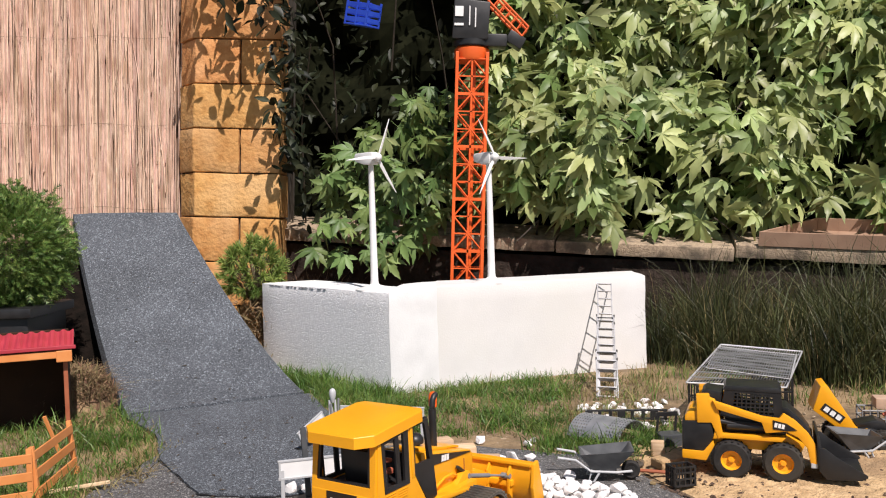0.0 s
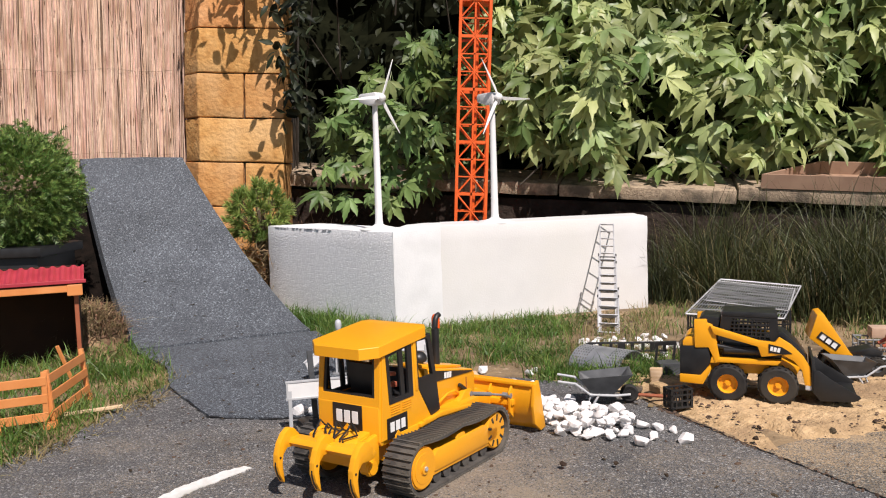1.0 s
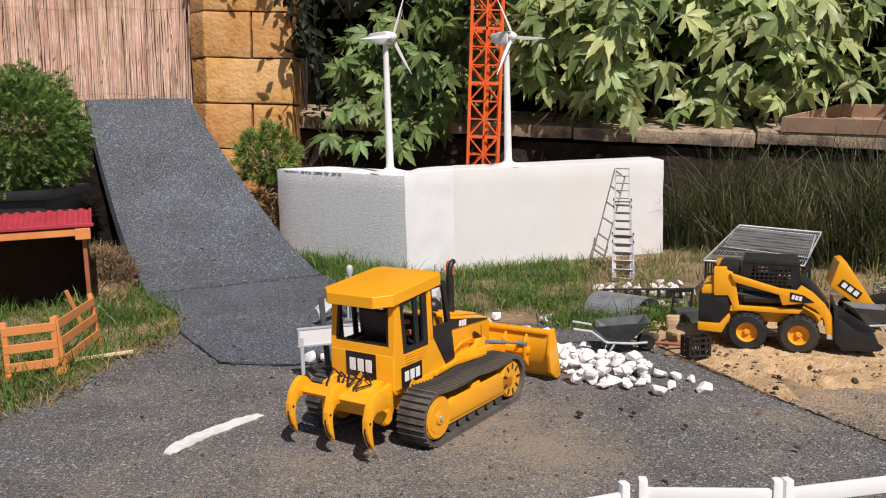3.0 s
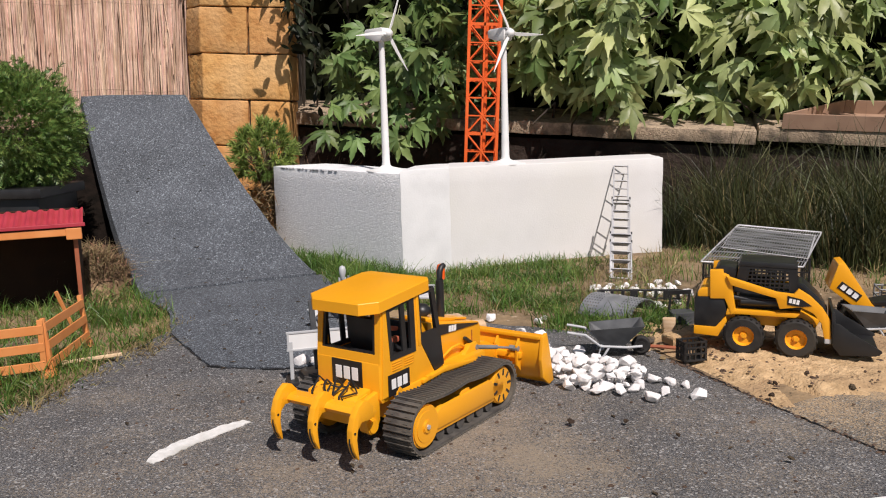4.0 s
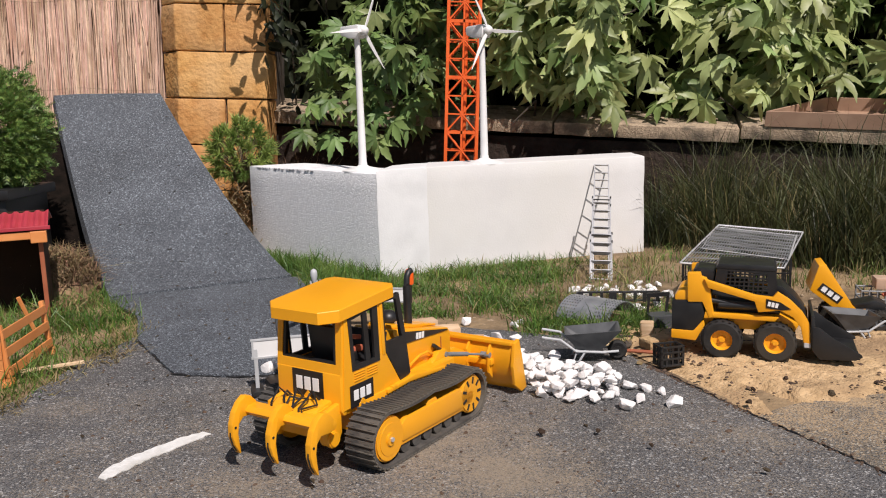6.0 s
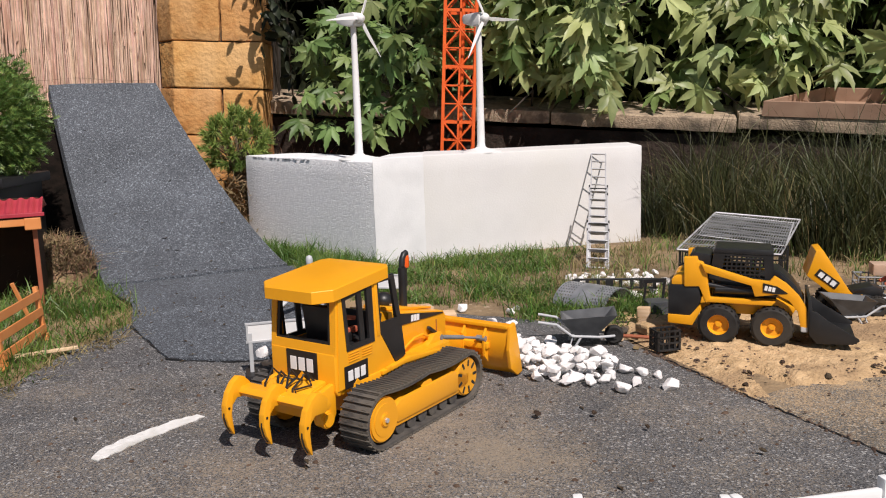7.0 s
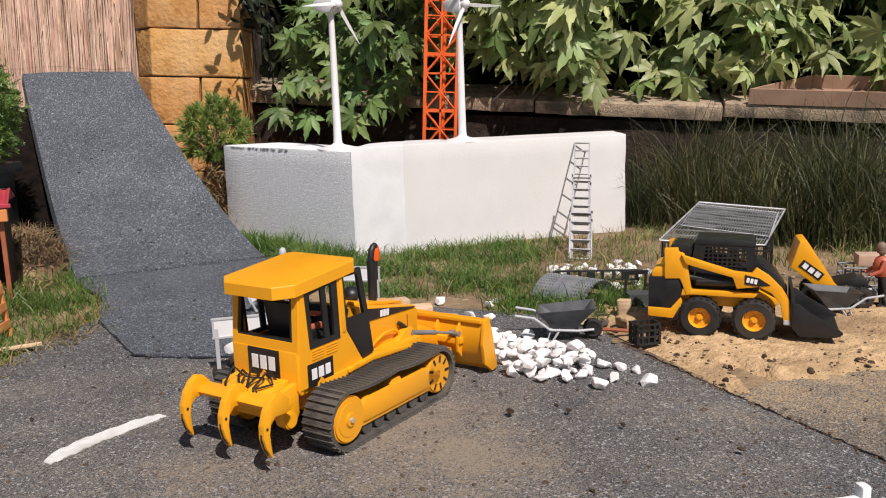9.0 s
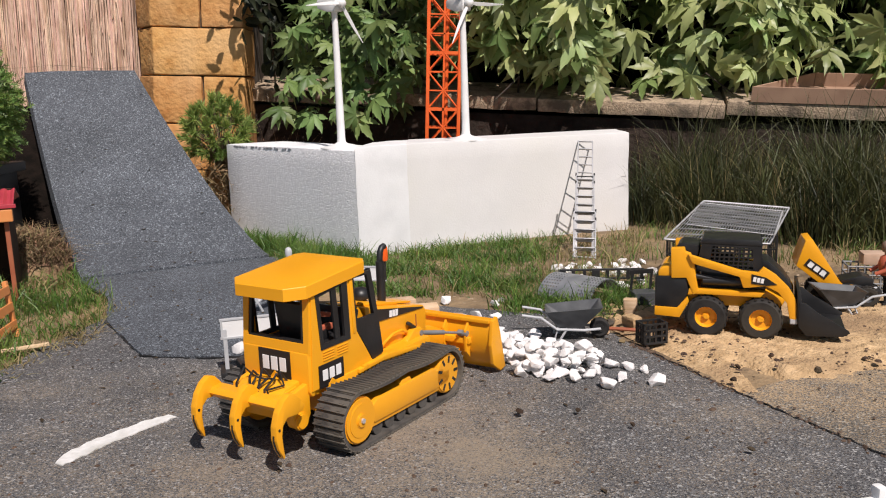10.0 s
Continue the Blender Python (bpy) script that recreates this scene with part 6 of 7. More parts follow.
make_plank_fence((-0.690, 0.925), (-0.577, 0.965), 2, 70)
make_plank_fence((-0.574, 0.970), (-0.518, 0.998), 3, 76)
make_plank_fence((-0.514, 1.000), (-0.529, 1.143), -5, 76)
bm = B()
box(bm, (0, 0, 0), (5, 90, 4), 0.8)
loose = part("wooden_stick", bm, M_WOOD, None, "", MM)
loose.matrix_basis = pose(-0.49, 1.045, 0.008, 0, 0, -62)
tagged(loose, "thin pale wooden stick lying on the verge", "stick")
bm = B()
box(bm, (0, 0, 0), (5, 4, 66), 0.8)
loose = part("fence_picket", bm, M_ORANGE, None, "", MM)
loose.matrix_basis = pose(-0.588, 1.20, 0.038, 12, -14, 0)
tagged(loose, "loose orange picket leaning by the shelter", "picket")


# ---- white post-and-rail fence near the eye ----
def make_white_fence(name_poses):
    for m, L in name_poses:
        root = empty("white_rail_fence", "white toy post and rail fence beside the road", "toy fence", m, "white fence panels")
        for x, w in ((0, 5.6), (L, 5.6)):
            bm = B()
            box(bm, (x, 0, 49.5), (w, 7, 101), 1.6)
            part("post", bm, M_WHITE, root, s=MM, smooth=35)
        for z in (89, 54, 20):
            bm = B()
            box(bm, (L / 2, 0, z), (L, 3.5, 9.5), 0.8)
            part("rail", bm, M_WHITE, root, s=MM, smooth=35)


make_white_fence([(Matrix.Translation((0.1020, 0.4315, 0.0)) @ Matrix.Rotation(radians(-3.4), 4, "Z"), 76),
                  (Matrix.Translation((0.1838, 0.4274, 0.0)) @ Matrix.Rotation(radians(12.0), 4, "Z"), 88),
                  (Matrix.Translation((0.0900, 0.4262, 0.0)) @ Matrix.Rotation(radians(199), 4, "Z"), 88)])


# ---- barriers behind the bulldozer ----
def make_barrier(m, L, label, fallen=False):
    root = empty("road_barrier", label, "toy barrier", m, "road barriers")
    bm = B()
    box(bm, (L / 2, 0, 52), (L, 3, 20), 0.5)
    board = part("board", bm, M_WHITE, root, "plain white board", MM)
    bm = B()
    for z in (41.5, 62.5):
        box(bm, (L / 2, -0.3, z), (L + 4, 4, 2.4), 0.4)
    for x in (0, L):
        box(bm, (x, -0.3, 52), (2.4, 4, 22), 0.4)
    part("board_frame", bm, M_LGREY, board, "pale grey frame", MM)
    for x in (3, L - 3):
        bm = B()
        box(bm, (x, 0, 26), (4.5, 4, 52), 0.6)
        leg = part("leg", bm, M_LGREY, root, "pale grey leg", MM)
        if not fallen:
            bm = B()
            box(bm, (x, 0, 3), (14, 34, 6), 1.2)
            part("foot_block", bm, M_BLACK, leg, "black foot block", MM, smooth=35)


make_barrier(Matrix.Translation((-0.199, 0.947, 0.001)) @ Matrix.Rotation(radians(16.5), 4, "Z"), 126, "white toy road barrier on grey legs with black feet")
make_barrier(Matrix.Translation((-0.163, 1.249, 0.002)) @ Matrix.Rotation(radians(-12.0), 4, "Z") @ Matrix.Scale(0.93, 4), 140, "white toy road barrier standing at the grass edge")
make_barrier(Matrix.Translation((-0.209, 1.215, -0.012)) @ Matrix.Rotation(radians(50), 4, "Z") @ Matrix.Rotation(radians(-26), 4, "Y") @ Matrix.Scale(0.78, 4), 68, "grey and white toy barrier tipped backwards", True)
for i, (x, y, z, a, s) in enumerate(((0.005, 1.155, 0.010, 8, (70, 26, 18)), (0.04, 1.115, 0.008, -6, (64, 24, 16)), (-0.02, 1.19, 0.010, 20, (54, 24, 20)))):
    bm = B()
    box(bm, (0, 0, 0), s, 2.0)
    ob = part("timber_block", bm, M_WOOD, None, "", MM, smooth=35)
    ob.matrix_basis = pose(x, y, z, 0, 0, a)
    tagged(ob, "pale wooden block lying behind the bulldozer", "wood block", "timber blocks")


def make_marker():
    """Dark upright post in a heavy rubber foot, between the barriers."""
    root = empty("marker_post", "dark grey toy marker post in a black rubber foot", "toy post", pose(-0.174, 0.984, 0.001, 0, 0, 24))
    bm = B()
    box(bm, (0, 0, 49), (7, 4, 90), 0.8, (0, -3, 0))
    part("post", bm, M_TUB, root, s=MM, smooth=35)
    bm = B()
    prism(bm, [(-20, -32), (20, -30), (22, 4), (12, 10), (-14, 9), (-21, 2)], "z", 0, 8, 1.5)
    part("foot", bm, M_BLACK, root, "black rubber foot", MM, smooth=35)


make_marker()


def make_rods():
    root = empty("rod_bundle", "bundle of grey rods standing behind the barrier", "rods", pose(-0.174, 1.236, 0.003))
    rnd = random.Random(12)
    for k in range(6):
        bm = B()
        x, y = (k % 3) * 5 - 5, (k // 3) * 6
        tube(bm, [(x, y, 0), (x + rnd.uniform(-4, 4), y + rnd.uniform(-3, 3), 66 + rnd.uniform(-6, 8))], 1.7, 8)
        part("rod", bm, M_GREY if k % 2 else M_LGREY, root, s=MM)
    bm = B()
    lathe(bm, [(2, 66), (4, 72), (5.2, 77), (5.2, 82), (4, 86), (0.5, 88)], 14)
    part("knob", bm, M_LGREY, root, "pale grey ball knob", MM, smooth=60)
    bm = B()
    box(bm, (0, 3, 2), (22, 18, 4), 1)
    part("base", bm, M_GREY, root, s=MM)


make_rods()


def make_litter():
    """Dark scraps of dry leaf on the ramp, its mat and the road."""
    rnd = random.Random(88)
    V, F = [], []
    for i in range(260):
        if i < 90:
            p = ramp_point(rnd.uniform(0.0, 0.95), rnd.uniform(0.05, 0.95)) + Vector((0, 0, 0.009))
        elif i < 170:
            p = Vector((rnd.uniform(-0.46, -0.12), rnd.uniform(1.03, 1.42), 0.0045))
        else:
            p = Vector((rnd.uniform(-0.45, 0.3), rnd.uniform(0.5, 1.1), 0.0008))
        r = rnd.uniform(0.0012, 0.0042)
        a = rnd.uniform(0, 6.28)
        b = len(V)
        for dx, dy, dz in ((1.6, 0, 0.1), (0.3, 0.5, 0.35), (-1.3, 0.1, 0.05), (-0.2, -0.5, 0.3)):
            V.append((p.x + r * (dx * math.cos(a) - dy * math.sin(a)), p.y + r * (dx * math.sin(a) + dy * math.cos(a)), p.z + r * dz))
        F.append((b, b + 1, b + 2, b + 3))
    tagged(raw("leaf_litter", V, F, M_CLOD), "dark scraps of dry leaf scattered on the felt", "leaf litter", kind="stuff")


make_litter()


# ---- white pebbles, clods, gravel ----
def stone_mesh(name, seed, material, flat=0.75):
    """A broken stone: the hull of a few random points, with its corners taken off."""
    rnd = random.Random(seed)
    bm = B()
    for _ in range(17):
        d = Vector((rnd.gauss(0, 1), rnd.gauss(0, 1), rnd.gauss(0, 1))).normalized() * rnd.uniform(0.9, 1.08)
        bm.verts.new((d.x * 1.2, d.y, d.z * flat))
    r = bmesh.ops.convex_hull(bm, input=bm.verts)
    junk = [g for g in r["geom_interior"] if isinstance(g, bmesh.types.BMVert)]
    bmesh.ops.delete(bm, geom=junk, context="VERTS")
    bmesh.ops.bevel(bm, geom=list(bm.edges), offset=0.12, segments=1, affect="EDGES", profile=0.5, clamp_overlap=True)
    for v in bm.verts:
        if v.co.length > 1.25:
            v.co *= 1.25 / v.co.length
    me = bpy.data.meshes.new(name)
    bm.to_mesh(me)
    bm.free()
    me.materials.append(material)
    return me


PEB = [stone_mesh("pebble", i, M_PEBBLE) for i in range(7)]
CLOD = [stone_mesh("clod", i + 20, M_CLOD, 0.6) for i in range(4)]


def lay_stone(name, me, x, y, z, r, rnd, label, category, group):
    ob = new(name, me)
    ob.matrix_basis = Matrix.Translation((x, y, z)) @ Euler((rnd.gauss(0, 0.35), rnd.gauss(0, 0.35), rnd.uniform(0, 6))).to_matrix().to_4x4() @ Matrix.Scale(r, 4)
    return tagged(ob, label, category, group)


def make_pebbles():
    rnd = random.Random(51)
    for spread, count, lift in ((0.0165, 96, 0.0), (0.013, 56, 0.009), (0.009, 22, 0.017)):
        done, tries = [], 0
        while len(done) < count and tries < 4000:
            tries += 1
            a = Vector((0.092, 1.000)).lerp(Vector((0.186, 0.935)), rnd.random())
            x, y = a.x + rnd.gauss(0, spread), a.y + rnd.gauss(0, spread * 0.9)
            r = rnd.uniform(0.0052, 0.0098)
            ahead, beside = (x + 0.048) * 0.545 + (y - 0.831) * 0.839, (x + 0.048) * 0.839 - (y - 0.831) * 0.545
            if y < 0.897 or (ahead < 0.190 and beside < 0.090) or any((q[0] - x) ** 2 + (q[1] - y) ** 2 < (0.82 * (r + q[2])) ** 2 for q in done):
                continue
            done.append((x, y, r))
            lay_stone("pebble", PEB[rnd.randrange(7)], x, y, r * 0.6 + lift, r, rnd, "white limestone pebble in a heap on the road", "pebble", "white pebbles")
    for x, y, r in ((0.266, 0.873, 0.009), (0.214, 0.868, 0.010), (0.247, 0.922, 0.007), (0.262, 0.912, 0.006), (0.232, 0.886, 0.007), (0.158, 0.893, 0.008), (0.183, 0.89, 0.008), (0.2, 0.90, 0.008),
                    (0.075, 1.132, 0.009), (0.091, 1.138, 0.010), (0.116, 1.140, 0.008), (0.098, 1.107, 0.009), (0.116, 1.071, 0.008), (0.062, 1.118, 0.007), (0.130, 1.234, 0.006),
                    (-0.052, 0.782, 0.006), (0.12, 1.03, 0.009), (0.10, 1.06, 0.008), (0.16, 1.05, 0.008), (0.05, 1.24, 0.008), (0.12, 1.21, 0.007), (-0.2, 1.022, 0.012), (-0.165, 1.06, 0.009), (-0.15, 1.066, 0.011), (-0.132, 1.06, 0.009), (-0.118, 1.072, 0.010), (-0.14, 1.083, 0.008), (-0.102, 1.064, 0.009), (-0.185, 1.03, 0.008), (0.08, 1.0, 0.007)):
        lay_stone("pebble", PEB[rnd.randrange(7)], x, y, r * 0.6, r, rnd, "single white pebble that rolled from the heap", "pebble", "white pebbles")
    for i in range(26):
        x, y = rnd.uniform(0.23, 0.36), rnd.uniform(1.30, 1.48)
        r = rnd.uniform(0.004, 0.010)
        lay_stone("pebble", PEB[rnd.randrange(7)], x, y, ground_z(x, y) + r * 0.5, r, rnd, "pale stone in the rubble by the ladder", "stone", "rubble stones")


make_pebbles()


def crumb(V, F, rnd, x, y, z, r, a):
    """A small flattish lump with an uneven outline, added to a joined mesh."""
    b = len(V)
    long = rnd.uniform(1.0, 1.6)
    for k in range(6):
        t = 1.047 * k
        for f, h in ((rnd.uniform(0.8, 1.15), 0.0), (rnd.uniform(0.45, 0.7), rnd.uniform(0.4, 0.7))):
            dx, dy = f * long * math.cos(t), f * math.sin(t)
            V.append((x + r * (dx * math.cos(a) - dy * math.sin(a)), y + r * (dx * math.sin(a) + dy * math.cos(a)), z + r * h))
    for k in range(6):
        p, q = b + 2 * k, b + 2 * ((k + 1) % 6)
        F.append((p, q, q + 1, p + 1))
    F.append(tuple(b + 2 * k + 1 for k in range(6)))


def make_clods():
    rnd = random.Random(61)
    fixed = ((0.117, 0.798, 0.0042), (0.343, 0.866, 0.0042), (0.437, 0.887, 0.0045), (0.36, 0.905, 0.0036), (0.41, 0.94, 0.0038), (0.30, 0.70, 0.0032), (0.172, 0.797, 0.0034), (0.215, 0.76, 0.003))
    for x, y, r in fixed:
        lay_stone("soil_clod", CLOD[rnd.randrange(4)], x, y, 0.004 + r * 0.4, r, rnd, "dark brown crumb of soil", "soil clod", "soil crumbs")
    V, F = [], []
    way = ((0.272, 1.01), (0.289, 0.968), (0.341, 0.836), (0.408, 0.685), (0.47, 0.52))
    for i in range(1450):
        if i >= 1190:
            k = rnd.randrange(4)
            f = rnd.random()
            x = way[k][0] + (way[k + 1][0] - way[k][0]) * f + rnd.gauss(0, 0.003)
            y = way[k][1] + (way[k + 1][1] - way[k][1]) * f + rnd.gauss(0, 0.003)
            z, r = 0.0002, rnd.uniform(0.0007, 0.0022)
        elif i >= 1160:
            x, y = rnd.uniform(-0.42, 0.34), rnd.uniform(0.55, 1.2)
            z, r = 0.0004, rnd.uniform(0.0014, 0.0028)
        elif i < 560:
            x, y = rnd.uniform(0.30, 0.95), rnd.uniform(0.88, 1.10)
            if x < 0.345 - 0.33 * (y - 0.836):
                continue
            z, r = 0.0055, rnd.uniform(0.0007, 0.0024) * (1.6 if rnd.random() < 0.06 else 1)
        else:
            x, y = rnd.uniform(-0.42, 0.5), rnd.uniform(0.5, 1.22)
            z, r = 0.0002, rnd.uniform(0.0006, 0.0019)
        a = rnd.uniform(0, 6.28)
        crumb(V, F, rnd, x, y, z, r, a)
    tagged(raw("crumbs", V, F, M_CLOD), "dark crumbs of soil scattered on sand and road", "soil crumbs", kind="stuff")
    V, F = [], []
    for i in range(900):
        x, y = rnd.uniform(0.02, 0.62), rnd.uniform(1.06, 1.55)
        if rnd.random() > 0.6 + 0.6 * fbm(x, y, 8):
            continue
        r = rnd.uniform(0.001, 0.0042)
        z = ground_z(x, y)
        a = rnd.uniform(0, 6.28)
        crumb(V, F, rnd, x, y, z, r, a)
    tagged(raw("grit", V, F, M_COPING), "pale grit and small stones on bare soil", "grit", kind="stuff")


make_clods()


# ---- things on and before the wall, right side ----
def make_tray():
    root = empty("shallow_box", "shallow open brown cardboard tray with slanting ends on the coping", "tray", pose(0.757, 1.992, 0.2545, 12.5, 3.4, -13.7))
    W, D, H, O, T = 470, 172, 36, 157, 5
    foot = [(0, 0), (W, 0), (W - O, D), (O, D)]
    for i in range(4):
        p, q = Vector(foot[i]), Vector(foot[(i + 1) % 4])
        d = (q - p).normalized()
        n = Vector((-d.y, d.x))
        bm = B()
        prism(bm, [tuple(p + d * 0.6), tuple(q - d * 0.6), tuple(q - d * 0.6 - d * T * (0.4 if i in (1, 2) else 2.2) + n * T), tuple(p + d * 0.6 + d * T * (0.4 if i in (2, 3) else 2.2) + n * T)], "z", 0, H, 0.8)
        part("side", bm, M_BOX, root, s=MM)
    bm = B()
    prism(bm, [(T * 3, T * 0.8), (W - T * 3, T * 0.8), (W - O - 2, D - T), (O + 2, D - T)], "z", 0.5, 4)
    part("bottom", bm, M_BOX, root, s=MM)
    bm = B()
    box(bm, (0, 0, 0), (70, 40, 8), 2)
    ob = part("white_slab", bm, M_WHITE, None, "", MM, smooth=35)
    ob.matrix_basis = pose(1.03, 2.02, 0.262, 9, 3, 20)
    tagged(ob, "small white slab lying in the cardboard tray", "slab")


make_tray()


def make_wire_panel(tl, tr, bl, br, frame_mat, wire_mat, label, thin=False):
    tl, tr, bl, br = (Vector(p) for p in (tl, tr, bl, br))
    root = empty("mesh_barrier", label, "mesh barrier", pose(0, 0, 0), "wire mesh barriers")
    for a, b in ((tl, tr), (tr, br), (br, bl), (bl, tl)):
        bm = B()
        tube(bm, [a, b], 0.0006 if thin and (a, b) != (tr, br) else 0.0014, 8)
        part("frame_tube", bm, frame_mat, root)
    for i in range(1, 34):
        bm = B()
        tube(bm, [tl.lerp(tr, i / 34), bl.lerp(br, i / 34)], 0.00055, 5)
        part("wire", bm, wire_mat, root)
    for i in range(1, 8):
        bm = B()
        f = i / 8
        tube(bm, [tl.lerp(bl, f) + Vector((0, 0, 0.001)), tr.lerp(br, f) + Vector((0, 0, 0.001))], 0.0010, 5)
        part("cross_wire", bm, wire_mat, root)


make_wire_panel((0.473, 1.40, 0.115), (0.612, 1.40, 0.099), (0.370, 1.25, 0.082), (0.524, 1.25, 0.070), M_STEEL, M_WIRE, "silver wire mesh barrier lying tilted on crates")
make_wire_panel((0.462, 1.380, 0.1150), (0.586, 1.362, 0.1000), (0.414, 1.292, 0.0960), (0.536, 1.264, 0.0800), M_STEEL, M_WIRE, "wire mesh barrier lying askew on top of another", True)


def make_crate(m, sx, sy, sz, label):
    """Open lattice crate of black plastic."""
    root = empty("lattice_crate", label, "toy crate", m, "black lattice crates")
    for x in (-1, 1):
        for y in (-1, 1):
            bm = B()
            box(bm, (x * (sx / 2 - 1.5), y * (sy / 2 - 1.5), sz / 2), (3, 3, sz), 0.4)
            part("corner_post", bm, M_BLACK, root, s=MM)
    for z in (1.5, sz * 0.38, sz * 0.68, sz - 1.5):
        bm = B()
        for q in (-1, 1):
            box(bm, (0, q * (sy / 2 - 1), z), (sx, 2, 2.4), 0.3)
            box(bm, (q * (sx / 2 - 1), 0, z), (2, sy, 2.4), 0.3)
        part("rim", bm, M_BLACK, root, s=MM)
    for k in range(1, 4):
        for q in (-1, 1):
            bm = B()
            box(bm, (-sx / 2 + sx * k / 4, q * (sy / 2 - 1), sz / 2), (2.2, 1.6, sz), 0.3)
            part("stave", bm, M_BLACK, root, s=MM)
            bm = B()
            box(bm, (q * (sx / 2 - 1), -sy / 2 + sy * k / 4, sz / 2), (1.6, 2.2, sz), 0.3)
            part("stave", bm, M_BLACK, root, s=MM)
    bm = B()
    box(bm, (0, 0, 2), (sx - 2, sy - 2, 1.6))
    part("floor", bm, M_BLACK, root, s=MM)


make_crate(pose(0.293, 1.008, 0.003, 0, 0, 14), 31, 22, 26, "small black lattice crate standing on sand")
make_crate(pose(0.42, 1.285, 0.0, 0, 0, 10), 60, 44, 74, "black lattice crate holding up the mesh panel")
make_crate(pose(0.535, 1.335, 0.0, 0, 0, -8), 56, 44, 72, "black lattice crate under the tilted mesh panel")

for i, (x, y, z, a, d, mt, lab) in enumerate(((0.296, 1.083, 0.010, 24, (38, 26, 14), M_SAND, "sand-coloured stone block lying beside the loader"), (0.296, 1.135, 0.014, -20, (18, 16, 22), M_WOOD, "pale wooden block standing beside the loader"))):
    bm = B()
    box(bm, (0, 0, 0), d, 3.0)
    for v in bm.verts:
        v.co += Vector((1, 1, 1)) * noise.noise(v.co * 0.12) * 1.6
    ob = part("rough_block", bm, mt, None, "", MM, smooth=30)
    ob.matrix_basis = pose(x, y, z, 0, 0, a)
    tagged(ob, lab, "block", "rough blocks")


def make_barrow(m, label):
    root = empty("wheelbarrow", label, "toy wheelbarrow", m, "wheelbarrows")
    def row(pts):
        return [bm.verts.new(p) for p in pts]
    bm = B()
    top = [(-38, -25, 41), (40, -28, 48), (40, 28, 48), (-38, 25, 41)]
    bot = [(-18, -12, 13), (9, -13, 12), (9, 13, 12), (-18, 12, 13)]
    t, b = row(top), row(bot)
    ti = row([(p[0] * 0.94, p[1] * 0.93, p[2]) for p in top])
    bi = row([(p[0] * 0.94, p[1] * 0.93, p[2] + 2) for p in bot])
    for k in range(4):
        j = (k + 1) % 4
        bm.faces.new((t[k], t[j], b[j], b[k]))
        bm.faces.new((ti[j], ti[k], bi[k], bi[j]))
        bm.faces.new((t[j], t[k], ti[k], ti[j]))
    bm.faces.new(b)
    bm.faces.new(bi[::-1])
    bmesh.ops.recalc_face_normals(bm, faces=bm.faces)
    part("tub", bm, M_TUB, root, "dark grey tub", MM)
    for sgn in (-1, 1):
        bm = B()
        tube(bm, [(38, 7 * sgn, 13), (16, 14 * sgn, 13), (-22, 17 * sgn, 15), (-44, 22 * sgn, 33), (-70, 23 * sgn, 37)], 1.9, 8)
        part("handle", bm, M_LGREY, root, "pale grey tube handle", MM, smooth=40)
        bm = B()
        tube(bm, [(-20, 15 * sgn, 17), (-26, 18 * sgn, 0), (-18, 18 * sgn, 0), (-8, 15 * sgn, 16)], 1.7, 8)
        part("leg", bm, M_LGREY, root, "pale grey leg", MM, smooth=40)
    bm = B()
    lathe(bm, [(6, -4), (11, -5), (13.5, -3), (13.5, 3), (11, 5), (6, 4), (6, -4)], 24, Matrix.Translation((37, 0, 13.5)) @ Matrix.Rotation(radians(90), 4, "X"), False)
    cyl(bm, (37, -6, 13.5), (37, 6, 13.5), 6.2, n=14)
    part("wheel", bm, M_TYRE, root, "black wheel", MM, smooth=35)


make_barrow(pose(0.205, 1.045, 0.002, 0, 0, -6) @ Matrix.Scale(0.88, 4), "dark grey toy wheelbarrow beside the pebble heap")
make_barrow(pose(0.560, 1.108, 0.002, 0, 0, 176) @ Matrix.Scale(0.80, 4), "grey toy wheelbarrow standing on sand")


def make_sheet(m, w, l, label):
    """A bent perforated sheet."""
    root = empty("perforated_sheet", label, "toy sheet", m, "bent perforated sheets")
    V, F = [], []
    nu, nv = 38, 34
    def at(u, v, th):
        a = -1.25 + 2.5 * v
        return (w * (u - 0.5) * MM, l * 0.40 * math.sin(a) * MM, (l * 0.32 * (math.cos(a) - math.cos(1.25)) + 2 + th) * MM)
    for th in (0, -1.4):
        for i in range(nu + 1):
            for j in range(nv + 1):
                V.append(at(i / nu, j / nv, th))
    n = nv + 1
    off = (nu + 1) * n
    for i in range(nu):
        for j in range(nv):
            hole = i % 2 == 1 and j % 2 == 1 and not 11 < i < 26
            a = i * n + j
            q = (a, a + 1, a + n + 1, a + n)
            if not hole:
                F.append(q[::-1])
                F.append(tuple(off + k for k in q))
            else:
                for k in range(4):
                    p0, p1 = q[k], q[(k + 1) % 4]
                    F.append((p0, p1, off + p1, off + p0))
    for i in range(nu):
        for j in (0, nv):
            a = i * n + j
            F.append((a, a + n, off + a + n, off + a))
    for j in range(nv):
        for i in (0, nu):
            a = i * n + j
            F.append((a, a + 1, off + a + 1, off + a))
    raw("plate", V, F, M_SHEET, root)


make_sheet(pose(0.248, 1.262, 0.002, 0, 0, -41), 90, 114, "arched grey perforated sheet lying in grass")


